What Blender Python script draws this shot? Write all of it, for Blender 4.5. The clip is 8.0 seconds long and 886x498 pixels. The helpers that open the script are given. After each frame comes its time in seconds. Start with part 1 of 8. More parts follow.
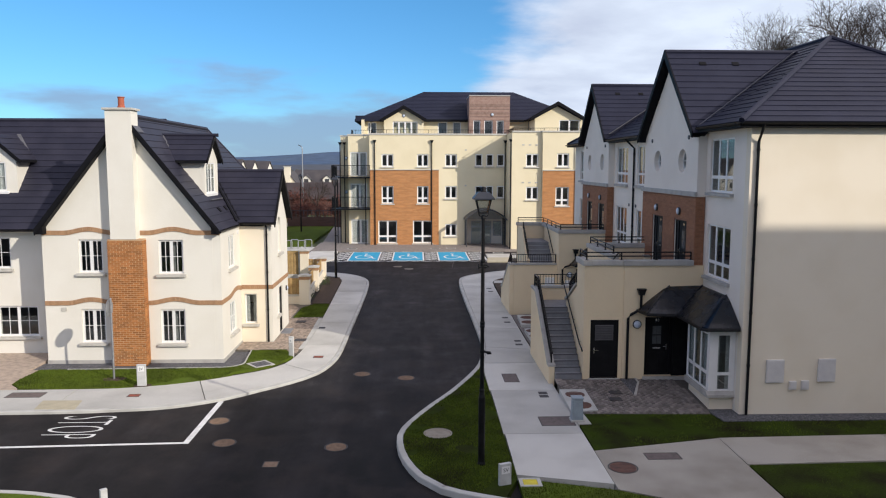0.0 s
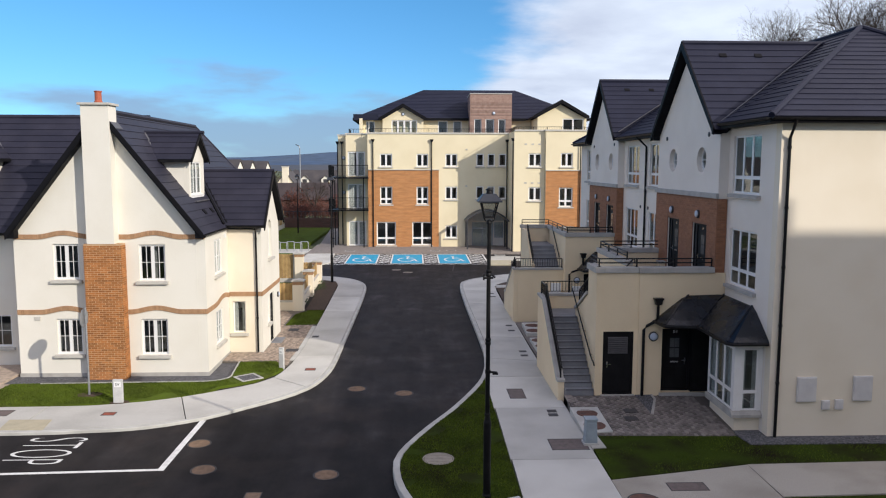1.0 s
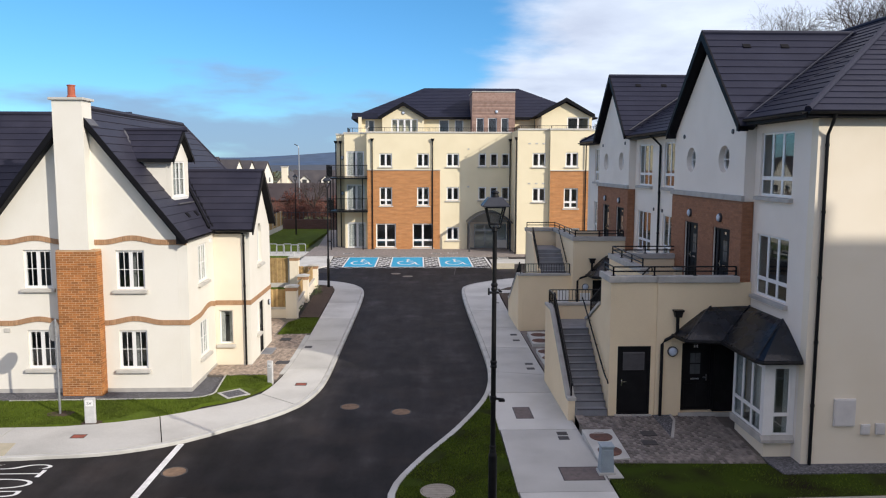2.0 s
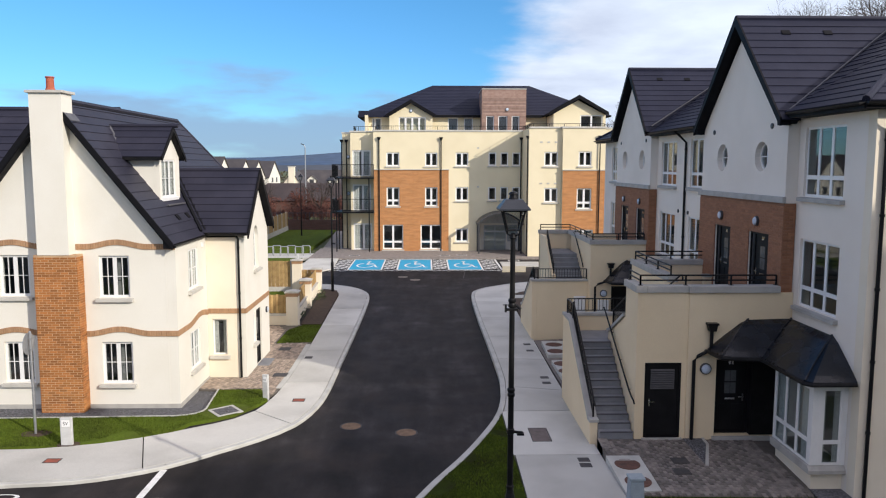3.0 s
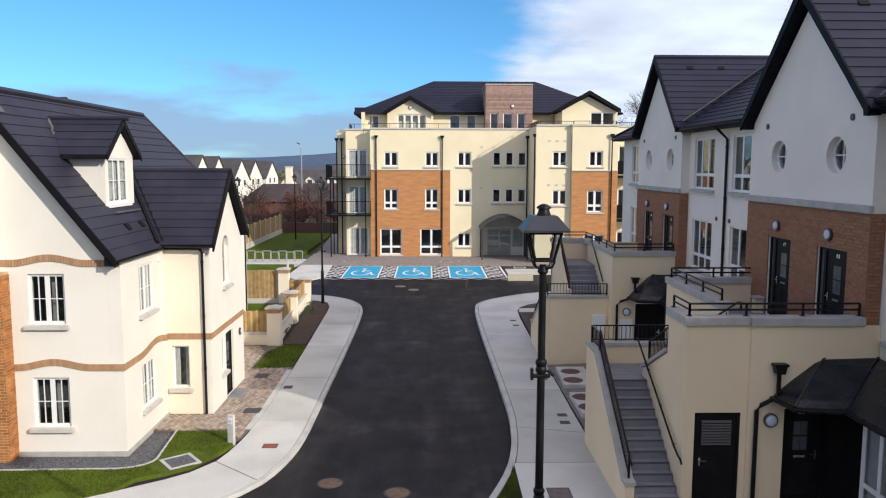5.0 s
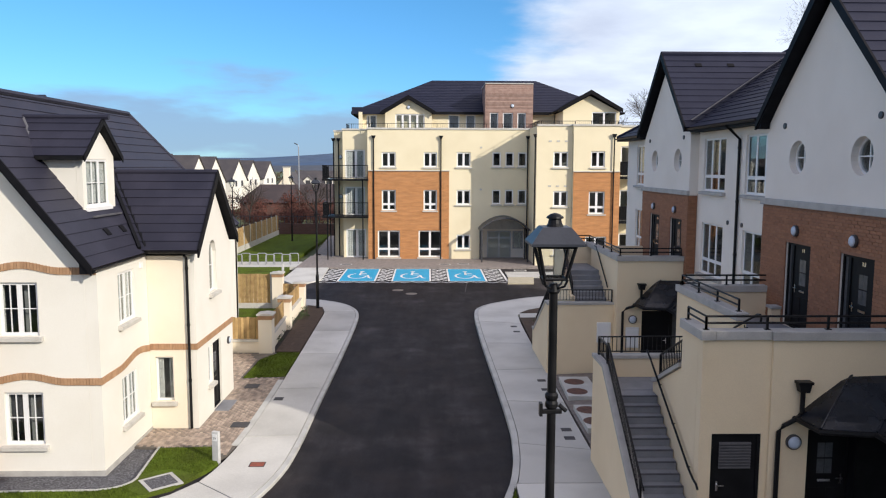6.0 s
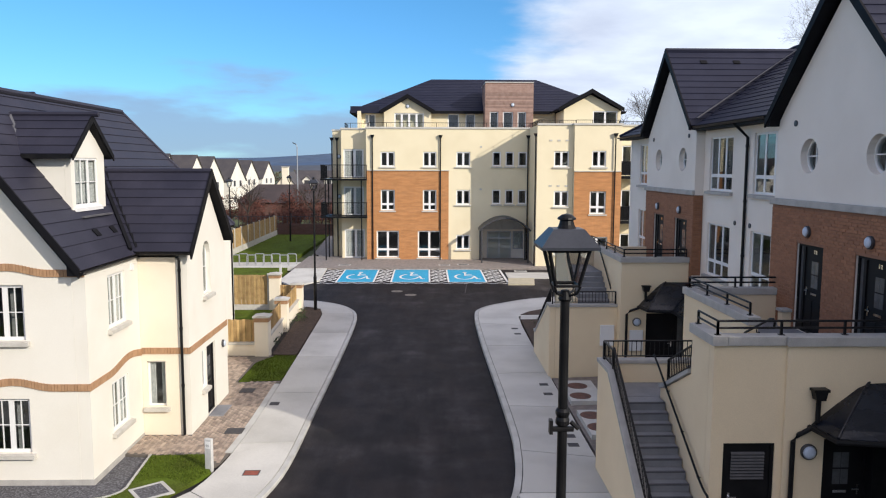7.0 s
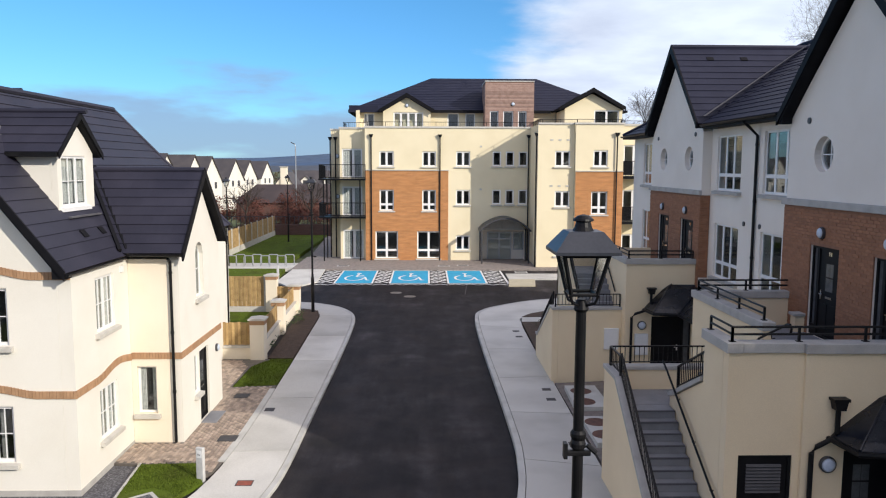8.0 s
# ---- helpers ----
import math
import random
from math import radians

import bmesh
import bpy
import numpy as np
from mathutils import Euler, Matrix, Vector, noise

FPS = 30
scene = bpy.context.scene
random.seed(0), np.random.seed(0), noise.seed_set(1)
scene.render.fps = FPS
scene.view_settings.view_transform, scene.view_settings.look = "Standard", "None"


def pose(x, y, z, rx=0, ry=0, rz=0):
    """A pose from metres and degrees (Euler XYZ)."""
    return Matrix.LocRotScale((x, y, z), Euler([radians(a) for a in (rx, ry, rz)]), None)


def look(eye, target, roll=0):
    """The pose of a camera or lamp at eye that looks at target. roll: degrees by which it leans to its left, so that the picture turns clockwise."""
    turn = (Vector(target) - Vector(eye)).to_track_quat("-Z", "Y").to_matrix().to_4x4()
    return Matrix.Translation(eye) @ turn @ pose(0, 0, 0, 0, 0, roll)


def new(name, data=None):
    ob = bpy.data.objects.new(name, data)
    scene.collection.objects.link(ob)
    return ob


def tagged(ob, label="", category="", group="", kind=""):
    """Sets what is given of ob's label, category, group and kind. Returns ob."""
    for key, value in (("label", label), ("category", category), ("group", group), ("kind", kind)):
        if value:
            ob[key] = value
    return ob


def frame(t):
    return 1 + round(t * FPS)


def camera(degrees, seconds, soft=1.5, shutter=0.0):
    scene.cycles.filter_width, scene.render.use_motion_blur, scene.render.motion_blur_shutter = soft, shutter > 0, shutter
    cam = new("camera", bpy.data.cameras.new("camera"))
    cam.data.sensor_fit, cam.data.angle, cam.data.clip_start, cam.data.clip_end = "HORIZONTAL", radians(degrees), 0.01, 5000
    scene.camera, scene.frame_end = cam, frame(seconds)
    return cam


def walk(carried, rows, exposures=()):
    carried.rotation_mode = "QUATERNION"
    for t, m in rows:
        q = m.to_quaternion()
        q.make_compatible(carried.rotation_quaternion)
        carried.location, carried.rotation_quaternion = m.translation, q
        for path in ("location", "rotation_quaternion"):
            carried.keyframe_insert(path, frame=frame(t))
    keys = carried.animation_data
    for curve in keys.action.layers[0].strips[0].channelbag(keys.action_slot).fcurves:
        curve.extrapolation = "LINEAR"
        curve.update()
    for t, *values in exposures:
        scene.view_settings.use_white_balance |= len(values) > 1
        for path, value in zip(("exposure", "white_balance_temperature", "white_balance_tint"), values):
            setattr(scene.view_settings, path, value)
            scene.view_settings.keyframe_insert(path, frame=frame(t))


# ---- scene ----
cam = camera(61.0, 8.0, 1.15)
METRES, EYE, TILT, LEAN, TURN = 12.2, 7.57, 0.0, 0.0, -2.0
ROWS = [
    (0.0, 0.0, 0.0, 0.0, 0.01, -6.34, -0.11),
    (0.5, -0.0015, 0.078, -0.0008, 0.01, -6.33, -0.12),
    (1.0, -0.0024, 0.1568, -0.0027, 0.0, -6.32, -0.13),
    (1.5, 0.0005, 0.2362, -0.0029, -0.01, -6.31, -0.13),
    (3.0, -0.0012, 0.4773, -0.0076, 0.78, -6.31, -0.11),
    (3.5, -0.0, 0.5605, -0.0099, 0.95, -6.31, -0.12),
    (4.0, -0.001, 0.6463, -0.0095, 0.95, -6.32, -0.13),
    (4.5, -0.0024, 0.731, -0.0088, 0.94, -6.31, -0.16),
    (6.0, 0.0, 0.8962, -0.0051, 0.86, -6.27, -0.19),
    (6.5, -0.0012, 0.9244, -0.0063, 0.83, -6.26, -0.19),
    (7.0, -0.0026, 0.9445, -0.0076, 0.8, -6.27, -0.19),
    (7.5, -0.0035, 0.9695, -0.0078, 0.78, -6.26, -0.21),
    (8.0, -0.0058, 0.9992, -0.0107, 0.74, -6.25, -0.22),
]
walk(cam, [(t, pose(0, 0, EYE, TILT, LEAN, TURN) @ pose(METRES * x, METRES * y, METRES * z, 90 + pitch, roll, yaw)) for t, x, y, z, yaw, pitch, roll in ROWS],
     exposures=[(0.0, -0.15, 6500, 11), (1.5, -0.08, 6500, 11), (3.0, -0.03, 6500, 11), (8.0, 0.0, 6500, 11)])

# ---- world, sun, exposure ----
SUN_AZ, SUN_EL = radians(131.5), radians(23.8)   # clockwise from +y; height above the horizon
world = bpy.data.worlds.new("sky")
scene.world = world
world.use_nodes = True
wn, wl = world.node_tree.nodes, world.node_tree.links
wn.clear()
w_out = wn.new("ShaderNodeOutputWorld")
w_bg = wn.new("ShaderNodeBackground")
w_bg.inputs["Strength"].default_value = 0.088
w_sky = wn.new("ShaderNodeTexSky")
w_sky.sky_type, w_sky.sun_disc = "NISHITA", False
w_sky.sun_elevation, w_sky.sun_rotation = SUN_EL, SUN_AZ
w_sky.air_density, w_sky.dust_density, w_sky.ozone_density = 1.0, 0.1, 4.0


def wmath(op, a, b=None, clamp=False):
    n = wn.new("ShaderNodeMath")
    n.operation, n.use_clamp = op, clamp
    for i, v in enumerate((a, b)):
        if v is None:
            continue
        if isinstance(v, (int, float)):
            n.inputs[i].default_value = v
        else:
            wl.new(v, n.inputs[i])
    return n.outputs[0]


w_tc = wn.new("ShaderNodeTexCoord")
w_sep = wn.new("ShaderNodeSeparateXYZ")
wl.new(w_tc.outputs["Generated"], w_sep.inputs[0])
dx, dy, dz = w_sep.outputs
# a flat cloud layer: the way divided by its height
lift = wmath("ADD", wmath("MAXIMUM", dz, 0.0), 0.16)
w_comb = wn.new("ShaderNodeCombineXYZ")
wl.new(wmath("DIVIDE", dx, lift), w_comb.inputs[0])
wl.new(wmath("DIVIDE", dy, lift), w_comb.inputs[1])
w_n1 = wn.new("ShaderNodeTexNoise")
w_n1.inputs["Scale"].default_value, w_n1.inputs["Detail"].default_value = 0.75, 9.0
w_n1.inputs["Roughness"].default_value = 0.55
wl.new(w_comb.outputs[0], w_n1.inputs["Vector"])
w_n2 = wn.new("ShaderNodeTexNoise")
w_n2.inputs["Scale"].default_value, w_n2.inputs["Detail"].default_value = 2.6, 8.0
wl.new(w_comb.outputs[0], w_n2.inputs["Vector"])
# more cover towards the east (+x), broken banks low over the horizon
east = wmath("MULTIPLY", wmath("SUBTRACT", dx, 0.062), 2.6)
east = wmath("MINIMUM", wmath("MAXIMUM", east, -0.16), 0.42)
# unseen broken cover added overhead, to the west and to the south, as fill light
high = wmath("MULTIPLY", wmath("MAXIMUM", wmath("SUBTRACT", dz, 0.3), 0.0), 1.1)
west = wmath("MULTIPLY", wmath("MAXIMUM", wmath("SUBTRACT", wmath("MULTIPLY", dx, -1.0), 0.6), 0.0), 1.3)
east = wmath("ADD", east, wmath("MINIMUM", wmath("ADD", high, west), 0.24))
south = wmath("MULTIPLY", wmath("MAXIMUM", wmath("SUBTRACT", 0.2, dy), 0.0), 0.22)
east = wmath("ADD", east, south)
cover = wmath("ADD", wmath("ADD", w_n1.outputs["Fac"], wmath("MULTIPLY", w_n2.outputs["Fac"], 0.32)), east)
mask = wn.new("ShaderNodeMapRange")
mask.interpolation_type = "SMOOTHSTEP"
mask.inputs["From Min"].default_value, mask.inputs["From Max"].default_value = 0.68, 0.93
wl.new(cover, mask.inputs["Value"])
w_cl = wn.new("ShaderNodeValToRGB")
w_cl.color_ramp.elements[0].position, w_cl.color_ramp.elements[0].color = 0.36, (7.0, 8.0, 10.1, 1)
w_cl.color_ramp.elements[1].position, w_cl.color_ramp.elements[1].color = 0.8, (10.2, 11.5, 13.4, 1)
shade = wmath("ADD", w_n2.outputs["Fac"], wmath("MULTIPLY", dx, 0.5))
wl.new(shade, w_cl.inputs["Fac"])
w_tint = wn.new("ShaderNodeMix")
w_tint.data_type, w_tint.blend_type = "RGBA", "MULTIPLY"
w_tint.inputs["Factor"].default_value = 1.0
wl.new(w_sky.outputs[0], w_tint.inputs["A"])
# bluer low down, as in clear winter air
w_low = wn.new("ShaderNodeMix")
w_low.data_type = "RGBA"
w_low.inputs["A"].default_value, w_low.inputs["B"].default_value = (0.76, 1.27, 1.8, 1), (0.76, 1.45, 1.77, 1)
wl.new(wmath("MULTIPLY", wmath("MAXIMUM", dz, 0.0), 4.0, True), w_low.inputs["Factor"])
wl.new(w_low.outputs["Result"], w_tint.inputs["B"])
# the added clouds overhead and west are brightened and warmed to tint the fill
w_lit = wn.new("ShaderNodeMix")
w_lit.data_type, w_lit.blend_type = "RGBA", "MULTIPLY"
w_lit.inputs["Factor"].default_value = 1.0
w_litc = wn.new("ShaderNodeCombineColor")
for k, tone in enumerate((0.9, 0.32, 0.1)):
    wl.new(wmath("ADD", 1.0, wmath("MULTIPLY", wmath("MINIMUM", wmath("ADD", high, west), 0.38), tone)), w_litc.inputs[k])
wl.new(w_cl.outputs["Color"], w_lit.inputs["A"])
wl.new(w_litc.outputs[0], w_lit.inputs["B"])
# a broken lavender bank low over the hills
w_bank = wn.new("ShaderNodeCombineXYZ")
wl.new(wmath("MULTIPLY", dx, 4.2), w_bank.inputs[0])
wl.new(wmath("MULTIPLY", dz, 17.0), w_bank.inputs[1])
w_n3 = wn.new("ShaderNodeTexNoise")
w_n3.inputs["Scale"].default_value, w_n3.inputs["Detail"].default_value = 1.25, 7.0
w_n3.inputs["Roughness"].default_value = 0.5
wl.new(w_bank.outputs[0], w_n3.inputs["Vector"])
level = wmath("SUBTRACT", 1.0, wmath("MULTIPLY", wmath("ABSOLUTE", wmath("SUBTRACT", dz, 0.05)), 12.0))
level = wmath("SUBTRACT", level, wmath("MULTIPLY", wmath("MAXIMUM", wmath("SUBTRACT", wmath("ABSOLUTE", wmath("ADD", dx, 0.2)), 0.14), 0.0), 5.0))
w_bm = wn.new("ShaderNodeMapRange")
w_bm.interpolation_type = "SMOOTHSTEP"
w_bm.inputs["From Min"].default_value, w_bm.inputs["From Max"].default_value, w_bm.inputs["To Max"].default_value = 0.56, 0.8, 0.8
wl.new(wmath("ADD", w_n3.outputs["Fac"], wmath("MULTIPLY", wmath("MAXIMUM", level, -0.7), 0.32)), w_bm.inputs["Value"])
w_blue = wn.new("ShaderNodeMix")
w_blue.data_type = "RGBA"
w_blue.inputs["B"].default_value = (3.6, 5.1, 7.5, 1)
wl.new(w_bm.outputs[0], w_blue.inputs["Factor"])
wl.new(w_tint.outputs["Result"], w_blue.inputs["A"])
w_mix = wn.new("ShaderNodeMix")
w_mix.data_type = "RGBA"
wl.new(mask.outputs[0], w_mix.inputs["Factor"])
wl.new(w_blue.outputs["Result"], w_mix.inputs["A"])
wl.new(w_lit.outputs["Result"], w_mix.inputs["B"])
wl.new(w_mix.outputs["Result"], w_bg.inputs["Color"])
wl.new(w_bg.outputs[0], w_out.inputs[0])

sun = new("sun", bpy.data.lights.new("sun", "SUN"))
sun.data.energy, sun.data.angle, sun.data.color = 4.05, radians(0.6), (1.0, 0.93, 0.82)
SUN_WAY = Vector((math.sin(SUN_AZ) * math.cos(SUN_EL), math.cos(SUN_AZ) * math.cos(SUN_EL), math.sin(SUN_EL)))
sun.matrix_basis = look(SUN_WAY * 60, (0, 0, 0))


# ---- materials ----
def mat(name, a, b=None, rough=0.8, scale=3.0, fine=60.0, bump=0.15, bump_size=0.01, metal=0.0, grain=0.12, spec=0.5, rand=0.0, island=0.0, coat=0.0):
    """A surface of base colour a, with stains towards b at the size 1/scale m, grain at 1/fine m and relief."""
    m = bpy.data.materials.new(name)
    m.use_nodes = True
    N, L = m.node_tree.nodes, m.node_tree.links
    p = N["Principled BSDF"]
    p.inputs["Roughness"].default_value, p.inputs["Metallic"].default_value = rough, metal
    p.inputs["Specular IOR Level"].default_value = spec
    p.inputs["Coat Weight"].default_value = coat
    b = b or tuple(c * 0.8 for c in a)
    tc = N.new("ShaderNodeTexCoord")
    big = N.new("ShaderNodeTexNoise")
    big.inputs["Scale"].default_value, big.inputs["Detail"].default_value = scale, 6.0
    small = N.new("ShaderNodeTexNoise")
    small.inputs["Scale"].default_value, small.inputs["Detail"].default_value = fine, 4.0
    for n in (big, small):
        L.new(tc.outputs["Object"], n.inputs["Vector"])
    ramp = N.new("ShaderNodeMapRange")
    ramp.inputs["From Min"].default_value, ramp.inputs["From Max"].default_value = 0.42, 0.68
    L.new(big.outputs["Fac"], ramp.inputs["Value"])
    mix = N.new("ShaderNodeMix")
    mix.data_type = "RGBA"
    mix.inputs["A"].default_value, mix.inputs["B"].default_value = (*a, 1), (*b, 1)
    L.new(ramp.outputs[0], mix.inputs["Factor"])
    hsv = N.new("ShaderNodeHueSaturation")
    L.new(mix.outputs["Result"], hsv.inputs["Color"])
    v = N.new("ShaderNodeMapRange")
    v.inputs["From Min"].default_value, v.inputs["From Max"].default_value = 0.3, 0.7
    v.inputs["To Min"].default_value, v.inputs["To Max"].default_value = 1 - grain, 1 + grain
    L.new(small.outputs["Fac"], v.inputs["Value"])
    last = v.outputs[0]
    for amount, node, socket in ((rand, "ShaderNodeObjectInfo", "Random"), (island, "ShaderNodeNewGeometry", "Random Per Island")):
        if amount:
            src = N.new(node)
            r = N.new("ShaderNodeMapRange")
            r.inputs["To Min"].default_value, r.inputs["To Max"].default_value = 1 - amount, 1 + amount
            L.new(src.outputs[socket], r.inputs["Value"])
            mul = N.new("ShaderNodeMath")
            mul.operation = "MULTIPLY"
            L.new(last, mul.inputs[0]), L.new(r.outputs[0], mul.inputs[1])
            last = mul.outputs[0]
    L.new(last, hsv.inputs["Value"])
    L.new(hsv.outputs["Color"], p.inputs["Base Color"])
    rr = N.new("ShaderNodeMapRange")
    rr.inputs["To Min"].default_value, rr.inputs["To Max"].default_value = max(rough - 0.1, 0.03), min(rough + 0.1, 1)
    L.new(big.outputs["Fac"], rr.inputs["Value"]), L.new(rr.outputs[0], p.inputs["Roughness"])
    if bump:
        bn = N.new("ShaderNodeBump")
        bn.inputs["Strength"].default_value, bn.inputs["Distance"].default_value = bump, bump_size
        L.new(small.outputs["Fac"], bn.inputs["Height"]), L.new(bn.outputs[0], p.inputs["Normal"])
    return m


def brick_mat(name, a, b, mortar, w=0.225, h=0.075, gap=0.01):
    """Brickwork too far off to tell its single bricks: coursed colour and relief on walls along x or y."""
    m = bpy.data.materials.new(name)
    m.use_nodes = True
    N, L = m.node_tree.nodes, m.node_tree.links
    p = N["Principled BSDF"]
    p.inputs["Roughness"].default_value = 0.85
    tc = N.new("ShaderNodeTexCoord")
    s = N.new("ShaderNodeSeparateXYZ")
    L.new(tc.outputs["Object"], s.inputs[0])
    add = N.new("ShaderNodeMath")
    L.new(s.outputs[0], add.inputs[0]), L.new(s.outputs[1], add.inputs[1])
    c = N.new("ShaderNodeCombineXYZ")
    L.new(add.outputs[0], c.inputs[0]), L.new(s.outputs[2], c.inputs[1])
    br = N.new("ShaderNodeTexBrick")
    br.inputs["Scale"].default_value = 1.0
    br.inputs["Brick Width"].default_value, br.inputs["Row Height"].default_value = w, h
    br.inputs["Mortar Size"].default_value = gap
    br.inputs["Color1"].default_value, br.inputs["Color2"].default_value, br.inputs["Mortar"].default_value = (*a, 1), (*b, 1), (*mortar, 1)
    L.new(c.outputs[0], br.inputs["Vector"])
    no = N.new("ShaderNodeTexNoise")
    no.inputs["Scale"].default_value, no.inputs["Detail"].default_value = 4.5, 8.0
    mp = N.new("ShaderNodeMapping")            # batches of brick run along the courses
    mp.inputs["Scale"].default_value = (0.22, 1.1, 1.0)
    L.new(c.outputs[0], mp.inputs["Vector"]), L.new(mp.outputs[0], no.inputs["Vector"])
    r = N.new("ShaderNodeMapRange")
    r.inputs["From Min"].default_value, r.inputs["From Max"].default_value = 0.3, 0.7
    r.inputs["To Min"].default_value, r.inputs["To Max"].default_value = 0.82, 1.14
    L.new(no.outputs["Fac"], r.inputs["Value"])
    hs = N.new("ShaderNodeHueSaturation")
    L.new(br.outputs["Color"], hs.inputs["Color"]), L.new(r.outputs[0], hs.inputs["Value"])
    L.new(hs.outputs["Color"], p.inputs["Base Color"])
    bn = N.new("ShaderNodeBump")
    bn.inputs["Strength"].default_value, bn.inputs["Distance"].default_value, bn.invert = 0.5, 0.01, True
    L.new(br.outputs["Fac"], bn.inputs["Height"]), L.new(bn.outputs[0], p.inputs["Normal"])
    return m


def glass_mat(name, tint=(0.8, 0.84, 0.85), gloss=0.02, ior=1.65):
    """A window pane: clear towards the room, mirroring the sky at a slant."""
    m = bpy.data.materials.new(name)
    m.use_nodes = True
    N, L = m.node_tree.nodes, m.node_tree.links
    N.clear()
    out, mix = N.new("ShaderNodeOutputMaterial"), N.new("ShaderNodeMixShader")
    tr, gl, lw = N.new("ShaderNodeBsdfTransparent"), N.new("ShaderNodeBsdfGlossy"), N.new("ShaderNodeLayerWeight")
    tr.inputs["Color"].default_value = (*tint, 1)
    gl.inputs["Roughness"].default_value = gloss
    # Schlick's rule, the same on both faces of the pane
    f0 = ((ior - 1) / (ior + 1)) ** 2
    lw.inputs["Blend"].default_value = 0.5
    power, mad = N.new("ShaderNodeMath"), N.new("ShaderNodeMath")
    power.operation, power.inputs[1].default_value = "POWER", 5.0
    mad.operation, mad.inputs[1].default_value, mad.inputs[2].default_value = "MULTIPLY_ADD", 1 - f0, f0
    L.new(lw.outputs["Facing"], power.inputs[0]), L.new(power.outputs[0], mad.inputs[0]), L.new(mad.outputs[0], mix.inputs[0])
    L.new(tr.outputs[0], mix.inputs[1]), L.new(gl.outputs[0], mix.inputs[2]), L.new(mix.outputs[0], out.inputs[0])
    return m


M_CREAM = mat("render_cream", (0.82, 0.74, 0.60), (0.78, 0.695, 0.55), 0.9, 0.7, 90, 0.25, 0.006, grain=0.04)
M_IVORY = mat("render_ivory", (0.785, 0.755, 0.675), (0.745, 0.71, 0.625), 0.9, 0.7, 90, 0.25, 0.006, grain=0.04)
M_YELLOW = mat("render_pale_yellow", (0.83, 0.685, 0.465), (0.77, 0.625, 0.415), 0.9, 0.5, 70, 0.25, 0.006, grain=0.04)
M_APT = mat("render_primrose", (0.80, 0.705, 0.49), (0.755, 0.66, 0.45), 0.9, 0.5, 70, 0.25, 0.006, grain=0.04)
M_LEAD = mat("lead_flashing", (0.11, 0.11, 0.12), (0.08, 0.08, 0.09), 0.55, 4, 40, 0.1, spec=0.3)
M_WHITE_RENDER = mat("render_white", (0.825, 0.762, 0.68), (0.775, 0.712, 0.63), 0.9, 0.6, 90, 0.25, 0.006, grain=0.04)
M_ROOF = mat("roof_tile", (0.0148, 0.0166, 0.0335), (0.0225, 0.0246, 0.045), 0.6, 0.9, 45, 0.3, 0.006, island=0.05, grain=0.15, spec=0.22)
# lighter, warmer copy of the roof tile: sunlight put into the left roof's colour
M_ROOF_SUNLIT = mat("roof_tile_sunlit", (0.0225, 0.0225, 0.037), (0.033, 0.032, 0.049), 0.55, 0.9, 45, 0.3, 0.006, island=0.06, grain=0.15, spec=0.26)
M_BLACK = mat("black_painted_metal", (0.008, 0.008, 0.009), (0.013, 0.013, 0.014), 0.4, 5, 60, 0.05, spec=0.18)
M_FASCIA = mat("black_fascia", (0.009, 0.009, 0.011), None, 0.6, 4, 50, 0.05, spec=0.1)
M_FELT = mat("black_canopy_roof", (0.0055, 0.0075, 0.0125), (0.011, 0.0145, 0.023), 0.27, 2.0, 5, 0.2, 0.03, spec=0.5)
M_UPVC = mat("white_frame", (0.80, 0.80, 0.79), (0.76, 0.76, 0.75), 0.4, 3, 40, 0.03, grain=0.03)
M_SILL = mat("concrete_sill", (0.545, 0.525, 0.475), (0.47, 0.45, 0.405), 0.85, 4, 60, 0.2, grain=0.07)
M_COPING = mat("grey_coping", (0.44, 0.425, 0.395), (0.36, 0.345, 0.32), 0.85, 3, 60, 0.2, grain=0.08)
M_GLASS = glass_mat("pane_glass")
M_ROOM = mat("room_shade", (0.30, 0.29, 0.28), None, 0.95, 1, 20, 0)
M_CURTAIN = mat("net_curtain", (0.72, 0.70, 0.66), (0.58, 0.56, 0.53), 0.95, 9, 30, 0.3, 0.02)
M_BRICK = mat("orange_brick", (0.335, 0.125, 0.033), (0.44, 0.19, 0.058), 0.85, 3, 90, 0.6, 0.008, rand=0.3, grain=0.15)
M_BRICK_J = mat("orange_brick_joined", (0.335, 0.125, 0.033), (0.44, 0.19, 0.058), 0.85, 3, 90, 0.6, 0.008, island=0.28, grain=0.15)
M_BAND = mat("brick_band", (0.37, 0.215, 0.115), (0.43, 0.26, 0.145), 0.85, 6, 90, 0.3, 0.006, island=0.12, grain=0.12)
M_RBRICK = mat("brown_brick", (0.305, 0.14, 0.073), (0.345, 0.165, 0.09), 0.85, 6, 90, 0.4, 0.006, rand=0.12, grain=0.15)
M_RBRICK_J = mat("brown_brick_joined", (0.305, 0.14, 0.073), (0.345, 0.165, 0.09), 0.85, 6, 90, 0.4, 0.006, island=0.12, grain=0.15)
M_MORTAR = mat("mortar", (0.285, 0.145, 0.088), (0.25, 0.125, 0.076), 0.95, 8, 90, 0.2)
M_MORTAR_PALE = mat("sandy_mortar", (0.56, 0.38, 0.225), (0.44, 0.27, 0.15), 0.95, 3, 90, 0.2)
M_ABRICK = brick_mat("apartment_brick", (0.505, 0.22, 0.073), (0.435, 0.18, 0.058), (0.50, 0.28, 0.14))
M_TERRA = mat("terracotta", (0.42, 0.11, 0.06), None, 0.8, 8, 60, 0.2)


